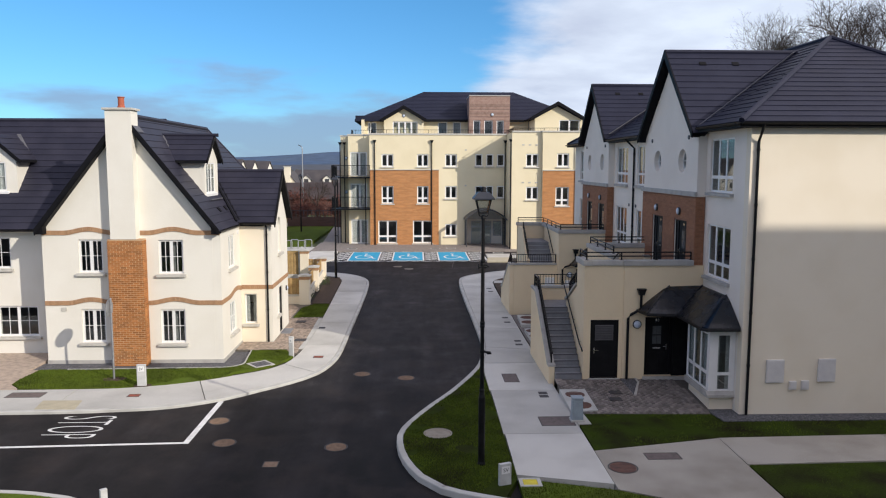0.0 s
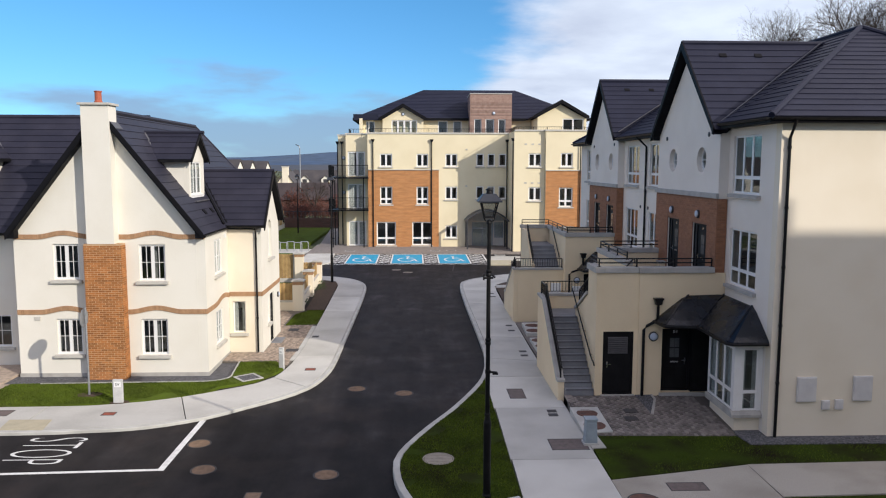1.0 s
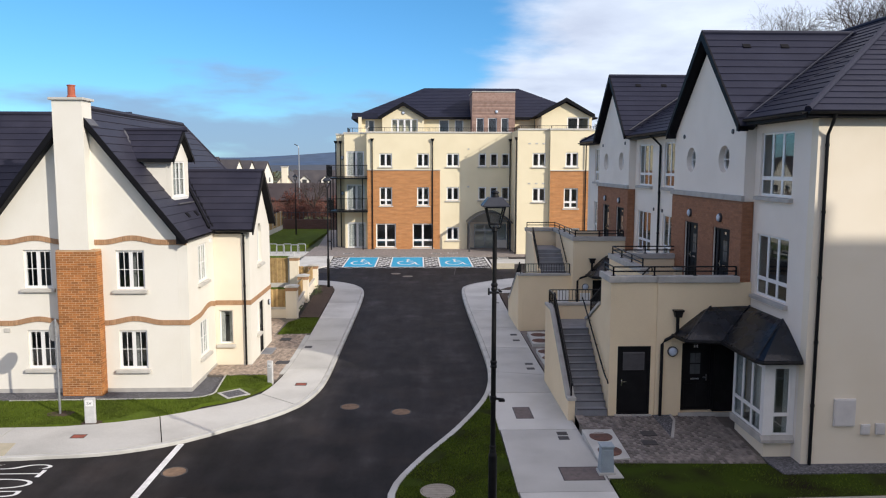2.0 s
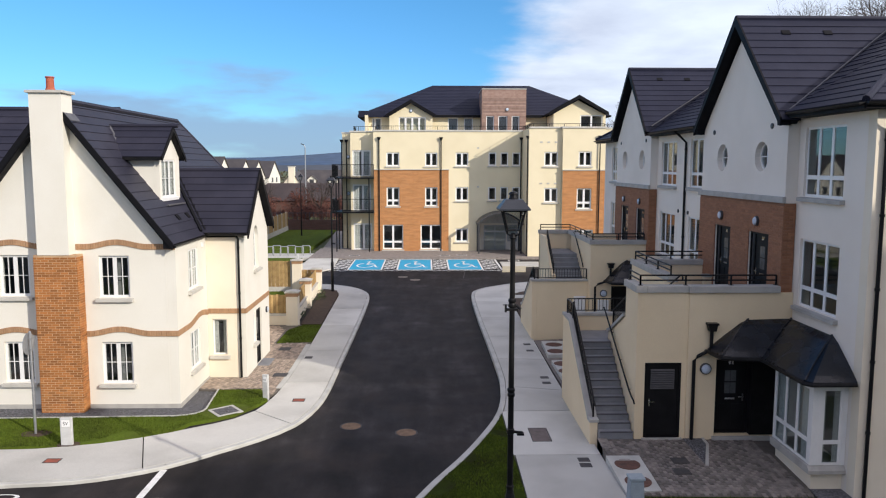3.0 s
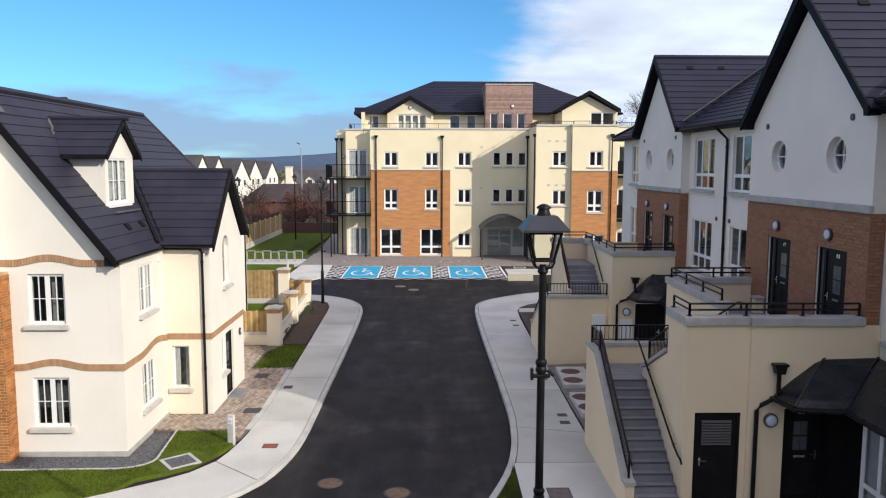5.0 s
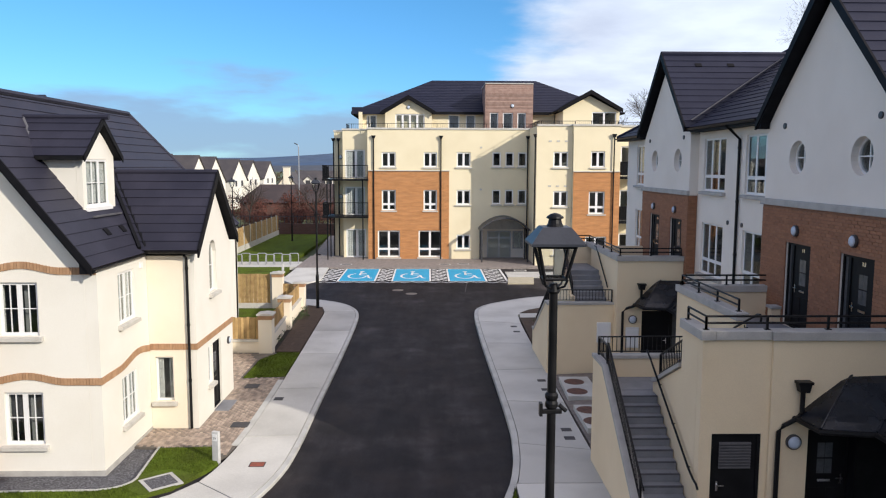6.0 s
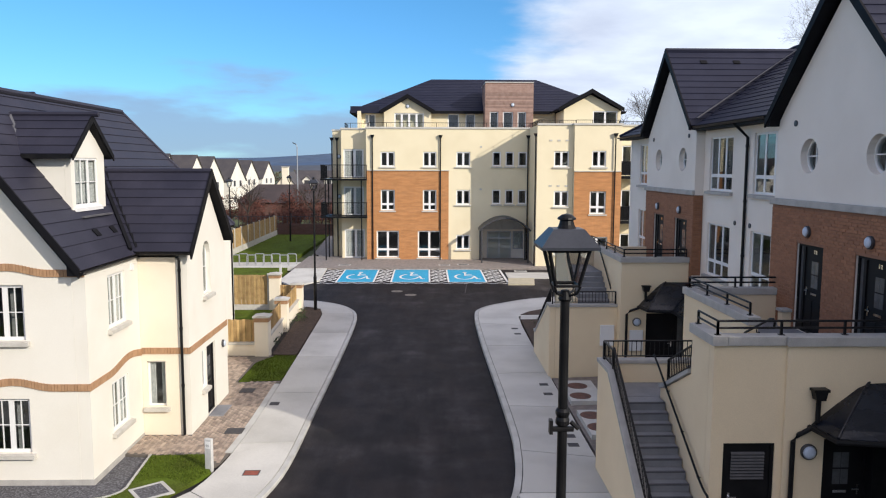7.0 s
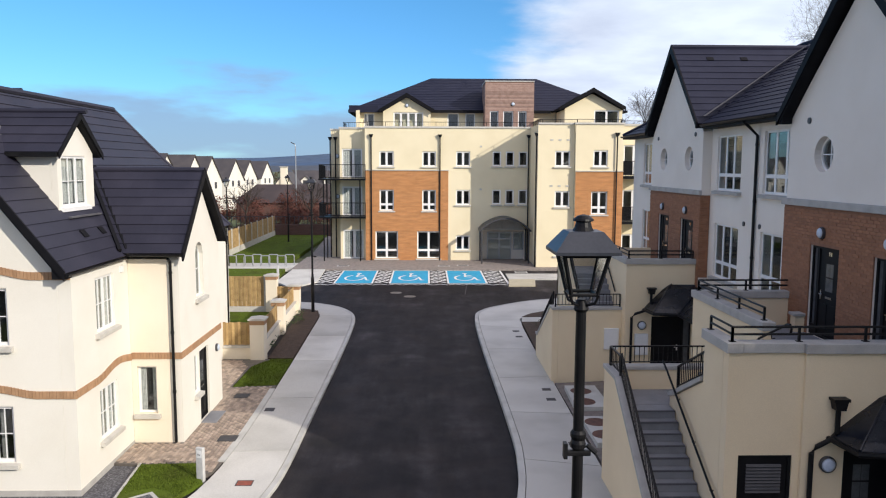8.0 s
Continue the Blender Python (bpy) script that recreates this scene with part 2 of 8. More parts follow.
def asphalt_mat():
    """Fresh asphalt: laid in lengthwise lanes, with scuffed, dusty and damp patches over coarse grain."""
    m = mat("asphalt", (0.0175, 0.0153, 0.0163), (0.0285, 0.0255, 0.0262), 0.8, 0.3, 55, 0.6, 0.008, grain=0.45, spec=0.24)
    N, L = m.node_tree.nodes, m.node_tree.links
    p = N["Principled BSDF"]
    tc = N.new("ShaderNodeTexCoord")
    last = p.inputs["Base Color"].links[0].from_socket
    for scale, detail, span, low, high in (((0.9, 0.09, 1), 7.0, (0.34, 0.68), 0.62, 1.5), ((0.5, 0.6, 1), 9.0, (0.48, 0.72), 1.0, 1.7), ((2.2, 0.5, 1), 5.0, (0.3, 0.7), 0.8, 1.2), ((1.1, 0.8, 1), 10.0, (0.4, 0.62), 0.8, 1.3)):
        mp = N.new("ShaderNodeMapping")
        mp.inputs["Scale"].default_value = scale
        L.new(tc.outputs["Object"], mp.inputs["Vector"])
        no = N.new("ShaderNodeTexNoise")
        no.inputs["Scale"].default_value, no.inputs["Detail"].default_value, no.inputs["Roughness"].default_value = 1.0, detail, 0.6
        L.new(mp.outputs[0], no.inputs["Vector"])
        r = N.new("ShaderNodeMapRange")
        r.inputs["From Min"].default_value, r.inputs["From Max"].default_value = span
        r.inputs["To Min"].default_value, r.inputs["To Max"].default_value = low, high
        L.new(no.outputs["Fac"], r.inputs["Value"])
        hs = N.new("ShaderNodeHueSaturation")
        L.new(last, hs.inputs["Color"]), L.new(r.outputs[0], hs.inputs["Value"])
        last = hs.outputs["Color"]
    # building shade over the near junction is put into the colour, with a feathered edge
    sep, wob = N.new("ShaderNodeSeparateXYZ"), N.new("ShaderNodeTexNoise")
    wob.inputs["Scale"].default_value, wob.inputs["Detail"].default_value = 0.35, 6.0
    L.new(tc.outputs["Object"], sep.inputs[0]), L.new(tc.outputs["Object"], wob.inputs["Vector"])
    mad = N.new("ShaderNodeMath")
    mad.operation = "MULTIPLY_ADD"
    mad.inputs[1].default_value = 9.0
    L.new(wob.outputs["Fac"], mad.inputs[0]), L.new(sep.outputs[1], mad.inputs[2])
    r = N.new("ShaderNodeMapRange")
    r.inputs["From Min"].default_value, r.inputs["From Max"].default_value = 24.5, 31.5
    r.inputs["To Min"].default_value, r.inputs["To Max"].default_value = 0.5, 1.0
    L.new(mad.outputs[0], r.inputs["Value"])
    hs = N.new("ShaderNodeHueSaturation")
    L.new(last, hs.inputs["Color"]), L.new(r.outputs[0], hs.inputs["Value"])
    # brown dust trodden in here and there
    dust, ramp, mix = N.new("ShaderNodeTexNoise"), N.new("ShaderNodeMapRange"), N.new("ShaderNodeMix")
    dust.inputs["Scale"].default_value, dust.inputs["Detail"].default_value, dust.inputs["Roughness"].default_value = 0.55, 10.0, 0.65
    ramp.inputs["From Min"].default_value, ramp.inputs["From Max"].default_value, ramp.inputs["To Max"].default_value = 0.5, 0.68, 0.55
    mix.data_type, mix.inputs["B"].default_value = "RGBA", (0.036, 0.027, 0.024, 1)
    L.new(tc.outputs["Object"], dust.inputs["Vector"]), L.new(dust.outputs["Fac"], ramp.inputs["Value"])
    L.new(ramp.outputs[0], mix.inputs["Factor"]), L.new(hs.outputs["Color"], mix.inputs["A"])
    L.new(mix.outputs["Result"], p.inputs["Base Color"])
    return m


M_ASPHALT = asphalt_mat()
M_CONC = mat("pavement_concrete", (0.555, 0.545, 0.505), (0.45, 0.44, 0.405), 0.88, 0.55, 60, 0.3, 0.004, grain=0.13, rand=0.12)
# brown mud tint, darkened as well for the shade at the near corner
M_CONC_MUD_SHADED = mat("mud_shaded_concrete", (0.39, 0.36, 0.31), (0.25, 0.225, 0.185), 0.9, 0.45, 40, 0.3, 0.004, grain=0.2, rand=0.1)
M_KERB = mat("kerb_concrete", (0.515, 0.512, 0.482), (0.42, 0.412, 0.385), 0.85, 1.5, 110, 0.25, 0.004, grain=0.09)
M_STEP = mat("step_concrete", (0.23, 0.235, 0.25), (0.19, 0.195, 0.21), 0.85, 2.5, 90, 0.25, grain=0.1)
M_NOSING = mat("dark_nosing", (0.07, 0.07, 0.078), (0.10, 0.10, 0.11), 0.8, 5, 60, 0.2)
M_SETT = mat("paving_sett", (0.38, 0.30, 0.235), (0.27, 0.22, 0.18), 0.9, 5, 90, 0.3, 0.005, rand=0.3, grain=0.12)
M_SETT_J = mat("paving_sett_joined", (0.38, 0.30, 0.235), (0.27, 0.22, 0.18), 0.9, 5, 90, 0.3, 0.005, island=0.3, grain=0.12)
M_SETT_G = mat("grey_sett", (0.225, 0.195, 0.175), (0.145, 0.128, 0.118), 0.9, 5, 90, 0.3, 0.005, rand=0.36, grain=0.12)
M_SETT_GJ = mat("grey_sett_joined", (0.225, 0.195, 0.175), (0.145, 0.128, 0.118), 0.9, 5, 90, 0.3, 0.005, island=0.36, grain=0.12)
M_SAND = mat("joint_sand", (0.13, 0.115, 0.10), None, 0.95, 6, 90, 0.2)
M_GRAVEL = mat("slate_gravel", (0.06, 0.06, 0.068), (0.2, 0.2, 0.215), 0.9, 22, 45, 1.0, 0.03, grain=0.5)
M_LAWN = mat("lawn_sward", (0.092, 0.135, 0.015), (0.072, 0.092, 0.016), 0.95, 0.8, 40, 0.8, 0.03, grain=0.4, spec=0.1)
# bare soil patches; the base is also darkened for lawns in shade
M_LAWN_PATCHY_SHADED = mat("shaded_patchy_lawn_soil", (0.036, 0.056, 0.007), (0.02, 0.017, 0.009), 0.95, 0.8, 40, 0.8, 0.03, grain=0.4, spec=0.05)
M_GRASS = mat("grass_blade", (0.098, 0.138, 0.016), (0.048, 0.066, 0.011), 0.8, 0.9, 30, 0, island=0.4, grain=0.2, spec=0.1)
M_SOIL = mat("dark_soil", (0.06, 0.038, 0.026), (0.095, 0.062, 0.042), 0.95, 5, 40, 1.0, 0.04, grain=0.4)
M_PAINT = mat("road_paint", (0.78, 0.78, 0.76), (0.62, 0.62, 0.60), 0.7, 6, 90, 0.2, 0.003, grain=0.12)
M_BLUE = mat("blue_bay_paint", (0.016, 0.36, 0.60), (0.016, 0.31, 0.53), 0.7, 4, 90, 0.2, 0.003, grain=0.12)
M_RUST = mat("rusty_iron", (0.25, 0.165, 0.105), (0.18, 0.12, 0.08), 0.8, 7, 80, 0.4, 0.004, grain=0.25)
M_REDCOVER = mat("red_cover", (0.30, 0.075, 0.045), (0.22, 0.07, 0.045), 0.8, 7, 80, 0.4, 0.004, grain=0.2)
M_IRON = mat("dark_iron_cover", (0.045, 0.045, 0.048), (0.08, 0.07, 0.065), 0.7, 9, 80, 0.4, 0.004, grain=0.2)
M_BROWNCOVER = mat("brown_cover", (0.16, 0.125, 0.115), (0.12, 0.10, 0.09), 0.8, 7, 80, 0.3, 0.004, grain=0.2)
M_STEEL = mat("galvanised_steel", (0.42, 0.43, 0.45), (0.34, 0.35, 0.37), 0.45, 6, 50, 0.1, metal=0.7)
M_METER = mat("meter_box_paint", (0.66, 0.64, 0.62), (0.6, 0.58, 0.57), 0.5, 4, 50, 0.05, grain=0.04)
M_LID = mat("chamber_lid", (0.33, 0.295, 0.245), (0.26, 0.23, 0.19), 0.9, 5, 60, 0.3)
M_MARKER = mat("marker_post", (0.55, 0.55, 0.54), (0.46, 0.46, 0.45), 0.85, 5, 70, 0.2, grain=0.08)
M_CABINET = mat("grey_cabinet", (0.30, 0.36, 0.40), (0.26, 0.31, 0.35), 0.55, 5, 60, 0.05)
M_TIMBER = mat("fence_timber", (0.43, 0.29, 0.125), (0.33, 0.21, 0.09), 0.85, 4, 50, 0.4, 0.01, rand=0.25, grain=0.18)
M_CLAD = mat("timber_cladding", (0.33, 0.22, 0.18), (0.26, 0.165, 0.13), 0.8, 3, 50, 0.3, 0.01, island=0.2, grain=0.15)
M_DOOR = mat("black_door", (0.008, 0.008, 0.009), (0.012, 0.012, 0.013), 0.55, 3, 40, 0.05, spec=0.15)
M_CHROME = mat("chrome", (0.65, 0.65, 0.66), None, 0.2, 5, 40, 0, metal=1.0)
M_LENS = mat("light_diffuser", (0.55, 0.62, 0.72), (0.5, 0.57, 0.68), 0.3, 3, 40, 0)
M_YELLOWLID = mat("yellow_lid", (0.70, 0.58, 0.03), (0.6, 0.5, 0.03), 0.6, 5, 60, 0.1)
M_TACTILE = mat("buff_tactile", (0.47, 0.42, 0.30), (0.41, 0.37, 0.27), 0.9, 3, 60, 0.4, 0.01)
M_BARK = mat("bark", (0.05, 0.038, 0.032), (0.075, 0.058, 0.047), 0.95, 8, 60, 0.5, 0.02)
M_HEDGE = mat("copper_hedge", (0.12, 0.036, 0.024), (0.06, 0.03, 0.022), 0.9, 2, 20, 0, island=0.4)
M_SHRUB = mat("shrub_leaf", (0.045, 0.075, 0.02), (0.03, 0.05, 0.016), 0.8, 3, 30, 0, island=0.4)
M_FARROOF = mat("grey_brown_roof", (0.06, 0.054, 0.058), (0.085, 0.075, 0.075), 0.8, 0.6, 12, 0.3)
M_BROWNROOF = mat("brown_roof", (0.045, 0.034, 0.035), (0.065, 0.048, 0.047), 0.8, 0.6, 12, 0.3)
M_WOOD_FAR = mat("winter_wood", (0.055, 0.055, 0.03), (0.085, 0.06, 0.04), 0.95, 0.05, 3, 0, island=0.4)
M_FIELD = mat("far_field", (0.075, 0.10, 0.035), (0.11, 0.10, 0.05), 0.95, 0.02, 2.0, 0.3, 0.05, grain=0.3)
# distance haze is put into the blue of these two base colours
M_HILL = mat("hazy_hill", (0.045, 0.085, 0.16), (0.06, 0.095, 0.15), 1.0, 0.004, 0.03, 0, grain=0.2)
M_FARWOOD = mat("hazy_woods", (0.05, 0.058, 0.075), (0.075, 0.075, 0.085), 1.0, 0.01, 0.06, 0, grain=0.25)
M_DARKWALL = brick_mat("dark_brick_wall", (0.12, 0.05, 0.04), (0.09, 0.04, 0.03), (0.12, 0.09, 0.08))
M_DARKTEXT = mat("dark_print", (0.03, 0.03, 0.035), None, 0.7, 5, 60, 0)


# ---- mesh helpers ----
def thing(name, at, label, category, group="", kind=""):
    ob = new(name)
    ob.empty_display_size = 0.3
    ob.matrix_basis = Matrix.Translation(at)
    return tagged(ob, label, category, group, kind)


def mesh_of(bm, material, smooth=False):
    bmesh.ops.recalc_face_normals(bm, faces=bm.faces)
    me = bpy.data.meshes.new("mesh")
    bm.to_mesh(me)
    bm.free()
    me.materials.append(material)
    if smooth:
        me.shade_smooth()
    return me


def part(name, bm, material, parent, label="", smooth=False):
    """One mesh under a thing or a part; its points are given in the world."""
    ob = new(name, mesh_of(bm, material, smooth))
    ob.parent = parent
    if parent is not None and parent.type == "EMPTY":
        ob.matrix_parent_inverse = parent.matrix_basis.inverted()
    return tagged(ob, label)


def single(name, bm, material, label, category, group="", kind="", smooth=False):
    return tagged(new(name, mesh_of(bm, material, smooth)), label, category, group, kind)


def B():
    return bmesh.new()


def box(bm, x0, x1, y0, y1, z0, z1):
    v = [bm.verts.new(p) for p in ((x0, y0, z0), (x1, y0, z0), (x1, y1, z0), (x0, y1, z0), (x0, y0, z1), (x1, y0, z1), (x1, y1, z1), (x0, y1, z1))]
    for f in ((3, 2, 1, 0), (4, 5, 6, 7), (0, 1, 5, 4), (1, 2, 6, 5), (2, 3, 7, 6), (3, 0, 4, 7)):
        bm.faces.new([v[i] for i in f])
    return bm


def soft_box(bm, x0, x1, y0, y1, z0, z1, r=0.02):
    """A box with bevelled edges."""
    t = box(B(), x0, x1, y0, y1, z0, z1)
    bmesh.ops.bevel(t, geom=list(t.edges), offset=r, segments=2, affect="EDGES", profile=0.6)
    me = bpy.data.meshes.new("t")
    t.to_mesh(me)
    t.free()
    bm.from_mesh(me)
    bpy.data.meshes.remove(me)
    return bm


def prism(bm, pts, way):
    """A polygon of points, drawn out along way."""
    a = [bm.verts.new(p) for p in pts]
    b = [bm.verts.new(Vector(p) + Vector(way)) for p in pts]
    n = len(pts)
    bm.faces.new(a), bm.faces.new(b[::-1])
    for i in range(n):
        bm.faces.new((a[i], b[i], b[(i + 1) % n], a[(i + 1) % n]))
    return bm


def beam(bm, p, q, w, h):
    """A bar from p to q of width w (level) and height h."""
    p, q = Vector(p), Vector(q)
    d = (q - p).normalized()
    side = d.cross(Vector((0, 0, 1)))
    side = (side if side.length > 1e-3 else Vector((1, 0, 0))).normalized() * (w / 2)
    up = side.cross(d).normalized() * (h / 2)
    return prism(bm, [p + side + up, p - side + up, p - side - up, p + side - up], q - p)


def tube(bm, pts, r, seg=8):
    pts = [Vector(p) for p in pts]
    rings = []
    for i, p in enumerate(pts):
        d = (pts[min(i + 1, len(pts) - 1)] - pts[max(i - 1, 0)]).normalized()
        a = d.cross(Vector((0, 0, 1)) if abs(d.z) < 0.95 else Vector((1, 0, 0))).normalized()
        b = d.cross(a)
        rr = r[i] if isinstance(r, (list, tuple)) else r
        rings.append([bm.verts.new(p + (a * math.cos(k * math.tau / seg) + b * math.sin(k * math.tau / seg)) * rr) for k in range(seg)])
    for s, t in zip(rings, rings[1:]):
        for k in range(seg):
            bm.faces.new((s[k], s[(k + 1) % seg], t[(k + 1) % seg], t[k]))
    bm.faces.new(rings[0]), bm.faces.new(rings[-1][::-1])
    return bm


def lathe(bm, profile, at, seg=18):
    """Rings of (radius, height) turned about an upright axis."""
    at = Vector(at)
    rings = [[bm.verts.new(at + Vector((r * math.cos(k * math.tau / seg), r * math.sin(k * math.tau / seg), z))) for k in range(seg)] for r, z in profile]
    for s, t in zip(rings, rings[1:]):
        for k in range(seg):
            bm.faces.new((s[k], s[(k + 1) % seg], t[(k + 1) % seg], t[k]))
    bm.faces.new(rings[0][::-1]), bm.faces.new(rings[-1])
    return bm


def smooth_line(points, step=0.5):
    """A curve through points of the plan, with a place about every step metres."""
    P = [Vector((*p, 0)) for p in points]
    P = [P[0] * 2 - P[1]] + P + [P[-1] * 2 - P[-2]]
    out = []
    for a, b, c, d in zip(P, P[1:], P[2:], P[3:]):
        n = max(1, int((c - b).length / step))
        for i in range(n):
            t = i / n
            out.append(0.5 * ((2 * b) + (c - a) * t + (2 * a - 5 * b + 4 * c - d) * t * t + (3 * b - a - 3 * c + d) * t ** 3))
    return [(p.x, p.y) for p in out] + [points[-1]]


def slab(bm, plan, z0, z1, top=None):
    """A plate over a plan outline; top: its height as a function of x and y."""
    from_z = (lambda x, y: z1) if top is None else top
    a = [bm.verts.new((x, y, from_z(x, y))) for x, y in plan]
    b = [bm.verts.new((x, y, z0)) for x, y in plan]
    n = len(plan)
    bm.faces.new(a), bm.faces.new(b[::-1])
    for i in range(n):
        bm.faces.new((a[i], a[(i + 1) % n], b[(i + 1) % n], b[i]))
    return bm


def ribbon(bm, line, w0, w1, z0, z1, lip=0.0):
    """A band along a line of the plan from w0 to w1 to its left, from z0 to z1, its edge over w0 rounded by lip."""
    rows = []
    for i, p in enumerate(line):
        d = (Vector(line[min(i + 1, len(line) - 1)]) - Vector(line[max(i - 1, 0)])).normalized()
        s = Vector((-d.y, d.x))
        p = Vector(p)
        sec = [(w0, z0), (w0, z1 - lip), (w0 + lip * 0.7, z1), (w1, z1), (w1, z0)] if lip else [(w0, z0), (w0, z1), (w1, z1), (w1, z0)]
        rows.append([bm.verts.new((*(p + s * a), z)) for a, z in sec])
    k = len(rows[0])
    for a, b in zip(rows, rows[1:]):
        for i in range(k):
            bm.faces.new((a[i], a[(i + 1) % k], b[(i + 1) % k], b[i]))
    bm.faces.new(rows[0]), bm.faces.new(rows[-1][::-1])
    return bm


def rect(u0, u1, z0, z1):
    return [(u0, z0, z1), (u1, z0, z1)]


def arch(u0, u1, z0, z1, rise, n=8):
    """An opening with an arched head."""
    c, h = (u0 + u1) / 2, (u1 - u0) / 2
    us = [u0 + (u1 - u0) * i / n for i in range(n + 1)]
    return [(u, z0, z1 - rise + rise * math.sqrt(max(0, 1 - ((u - c) / h) ** 2))) for u in us]


def disc(u, z, r, n=12):
    return [(u + r * math.cos(math.pi - math.pi * i / n), z - r * math.sin(math.pi * i / n), z + r * math.sin(math.pi * i / n)) for i in range(n + 1)]


def wall(bm, O, u, n, prof, zb, openings=(), thick=0.3):
    """A wall with holes. O: foot of its outer face; u along it, n outwards; prof: its top as (along, height)."""
    O, u, n = Vector((*O, 0)), Vector((*u, 0)), Vector((*n, 0))
    cuts = sorted({round(a, 5) for a, _ in prof} | {round(p[0], 5) for o in openings for p in o})

    def top(a):
        for (a0, z0), (a1, z1) in zip(prof, prof[1:]):
            if a0 - 1e-6 <= a <= a1 + 1e-6:
                return z0 + (z1 - z0) * (a - a0) / max(a1 - a0, 1e-9)
        return prof[-1][1]

    def hole(o, a):
        for (a0, l0, h0), (a1, l1, h1) in zip(o, o[1:]):
            if a0 - 1e-6 <= a <= a1 + 1e-6:
                t = (a - a0) / max(a1 - a0, 1e-9)
                return l0 + (l1 - l0) * t, h0 + (h1 - h0) * t
        return None

    def P(a, z, back):
        return bm.verts.new(O + u * a + Vector((0, 0, z)) - n * (thick if back else 0))

    def quad(*q):
        bm.faces.new([P(*c) for c in q])

    for a0, a1 in zip(cuts, cuts[1:]):
        mid = (a0 + a1) / 2
        live = sorted((o for o in openings if o[0][0] - 1e-6 <= mid <= o[-1][0] + 1e-6), key=lambda o: hole(o, mid)[0])
        lo0 = lo1 = zb
        spans = []
        for o in live:
            (l0, h0), (l1, h1) = hole(o, a0), hole(o, a1)
            spans.append((lo0, lo1, l0, l1))
            lo0, lo1 = h0, h1
            quad((a0, l0, 0), (a1, l1, 0), (a1, l1, 1), (a0, l0, 1)), quad((a0, h0, 0), (a1, h1, 0), (a1, h1, 1), (a0, h0, 1))
        spans.append((lo0, lo1, top(a0), top(a1)))
        for s0, s1, e0, e1 in spans:
            for back in (0, 1):
                quad((a0, s0, back), (a1, s1, back), (a1, e1, back), (a0, e0, back))
        quad((a0, top(a0), 0), (a1, top(a1), 0), (a1, top(a1), 1), (a0, top(a0), 1))
    for o in openings:
        for a, l, h in (o[0], o[-1]):
            if h - l > 1e-4:
                quad((a, l, 0), (a, h, 0), (a, h, 1), (a, l, 1))
    for a in (cuts[0], cuts[-1]):
        quad((a, zb, 0), (a, top(a), 0), (a, top(a), 1), (a, zb, 1))
    bmesh.ops.remove_doubles(bm, verts=bm.verts, dist=1e-4)
    return bm


def cut(poly, f):
    """The part of a polygon on which f is not negative."""
    out = []
    for p, q in zip(poly, poly[1:] + poly[:1]):
        a, b = f(p), f(q)
        if a >= 0:
            out.append(p)
        if (a > 0 > b) or (a < 0 < b):
            out.append(p.lerp(q, a / (a - b)))
    return out


def roof_tiles(bm, corners, course=0.33, width=0.42, lap=0.02):
    """Flat tiles in staggered courses on a plane whose first edge is the eave."""
    C = [Vector(c) for c in corners]
    u = (C[1] - C[0]).normalized()
    n = (C[1] - C[0]).cross(C[2] - C[0]).normalized()
    n = n if n.z > 0 else -n
    s = n.cross(u)
    s = s if s.z > 0 else -s
    size = max((c - C[0]).dot(s) for c in C)
    for k in range(int(size / course) + 1):
        s0 = k * course
        row = cut(cut(C, lambda p: (p - C[0]).dot(s) - s0), lambda p: s0 + course - (p - C[0]).dot(s))
        if len(row) < 3:
            continue
        us = [(p - C[0]).dot(u) for p in row]
        first = math.floor(min(us) / width) - 1
        for j in range(first, int(max(us) / width) + 2):
            w0 = (j + 0.5 * (k % 2)) * width
            t = cut(cut(row, lambda p: (p - C[0]).dot(u) - w0 - 0.0006), lambda p: w0 + width - 0.0006 - (p - C[0]).dot(u))
            if len(t) < 3:
                continue
            vs = []
            for p in t:
                f = ((p - C[0]).dot(s) - s0) / course
                vs.append(bm.verts.new(p + n * (lap * (1.25 - f))))
            try:
                bm.faces.new(vs)
            except ValueError:
                continue
            low = [i for i, p in enumerate(t) if abs((p - C[0]).dot(s) - s0) < 1e-4]
            if len(low) == 2:
                a, b = vs[low[0]], vs[low[1]]
                bm.faces.new((a, b, bm.verts.new(b.co - n * lap * 1.25), bm.verts.new(a.co - n * lap * 1.25)))
    return bm


def roof_plane(tiles, deck, corners, thick=0.14, **kw):
    roof_tiles(tiles, corners, **kw)
    C = [Vector(c) for c in corners]
    n = (C[1] - C[0]).cross(C[2] - C[0]).normalized()
    n = n if n.z > 0 else -n
    prism(deck, C, -n * thick)


def covered(parent, tiles, corners, **kw):
    """One slope of a roof: its tiles join the roof's tiles, its deck is a part of its own."""
    deck = B()
    roof_plane(tiles, deck, corners, **kw)
    part("roof_deck", deck, M_FASCIA, parent)


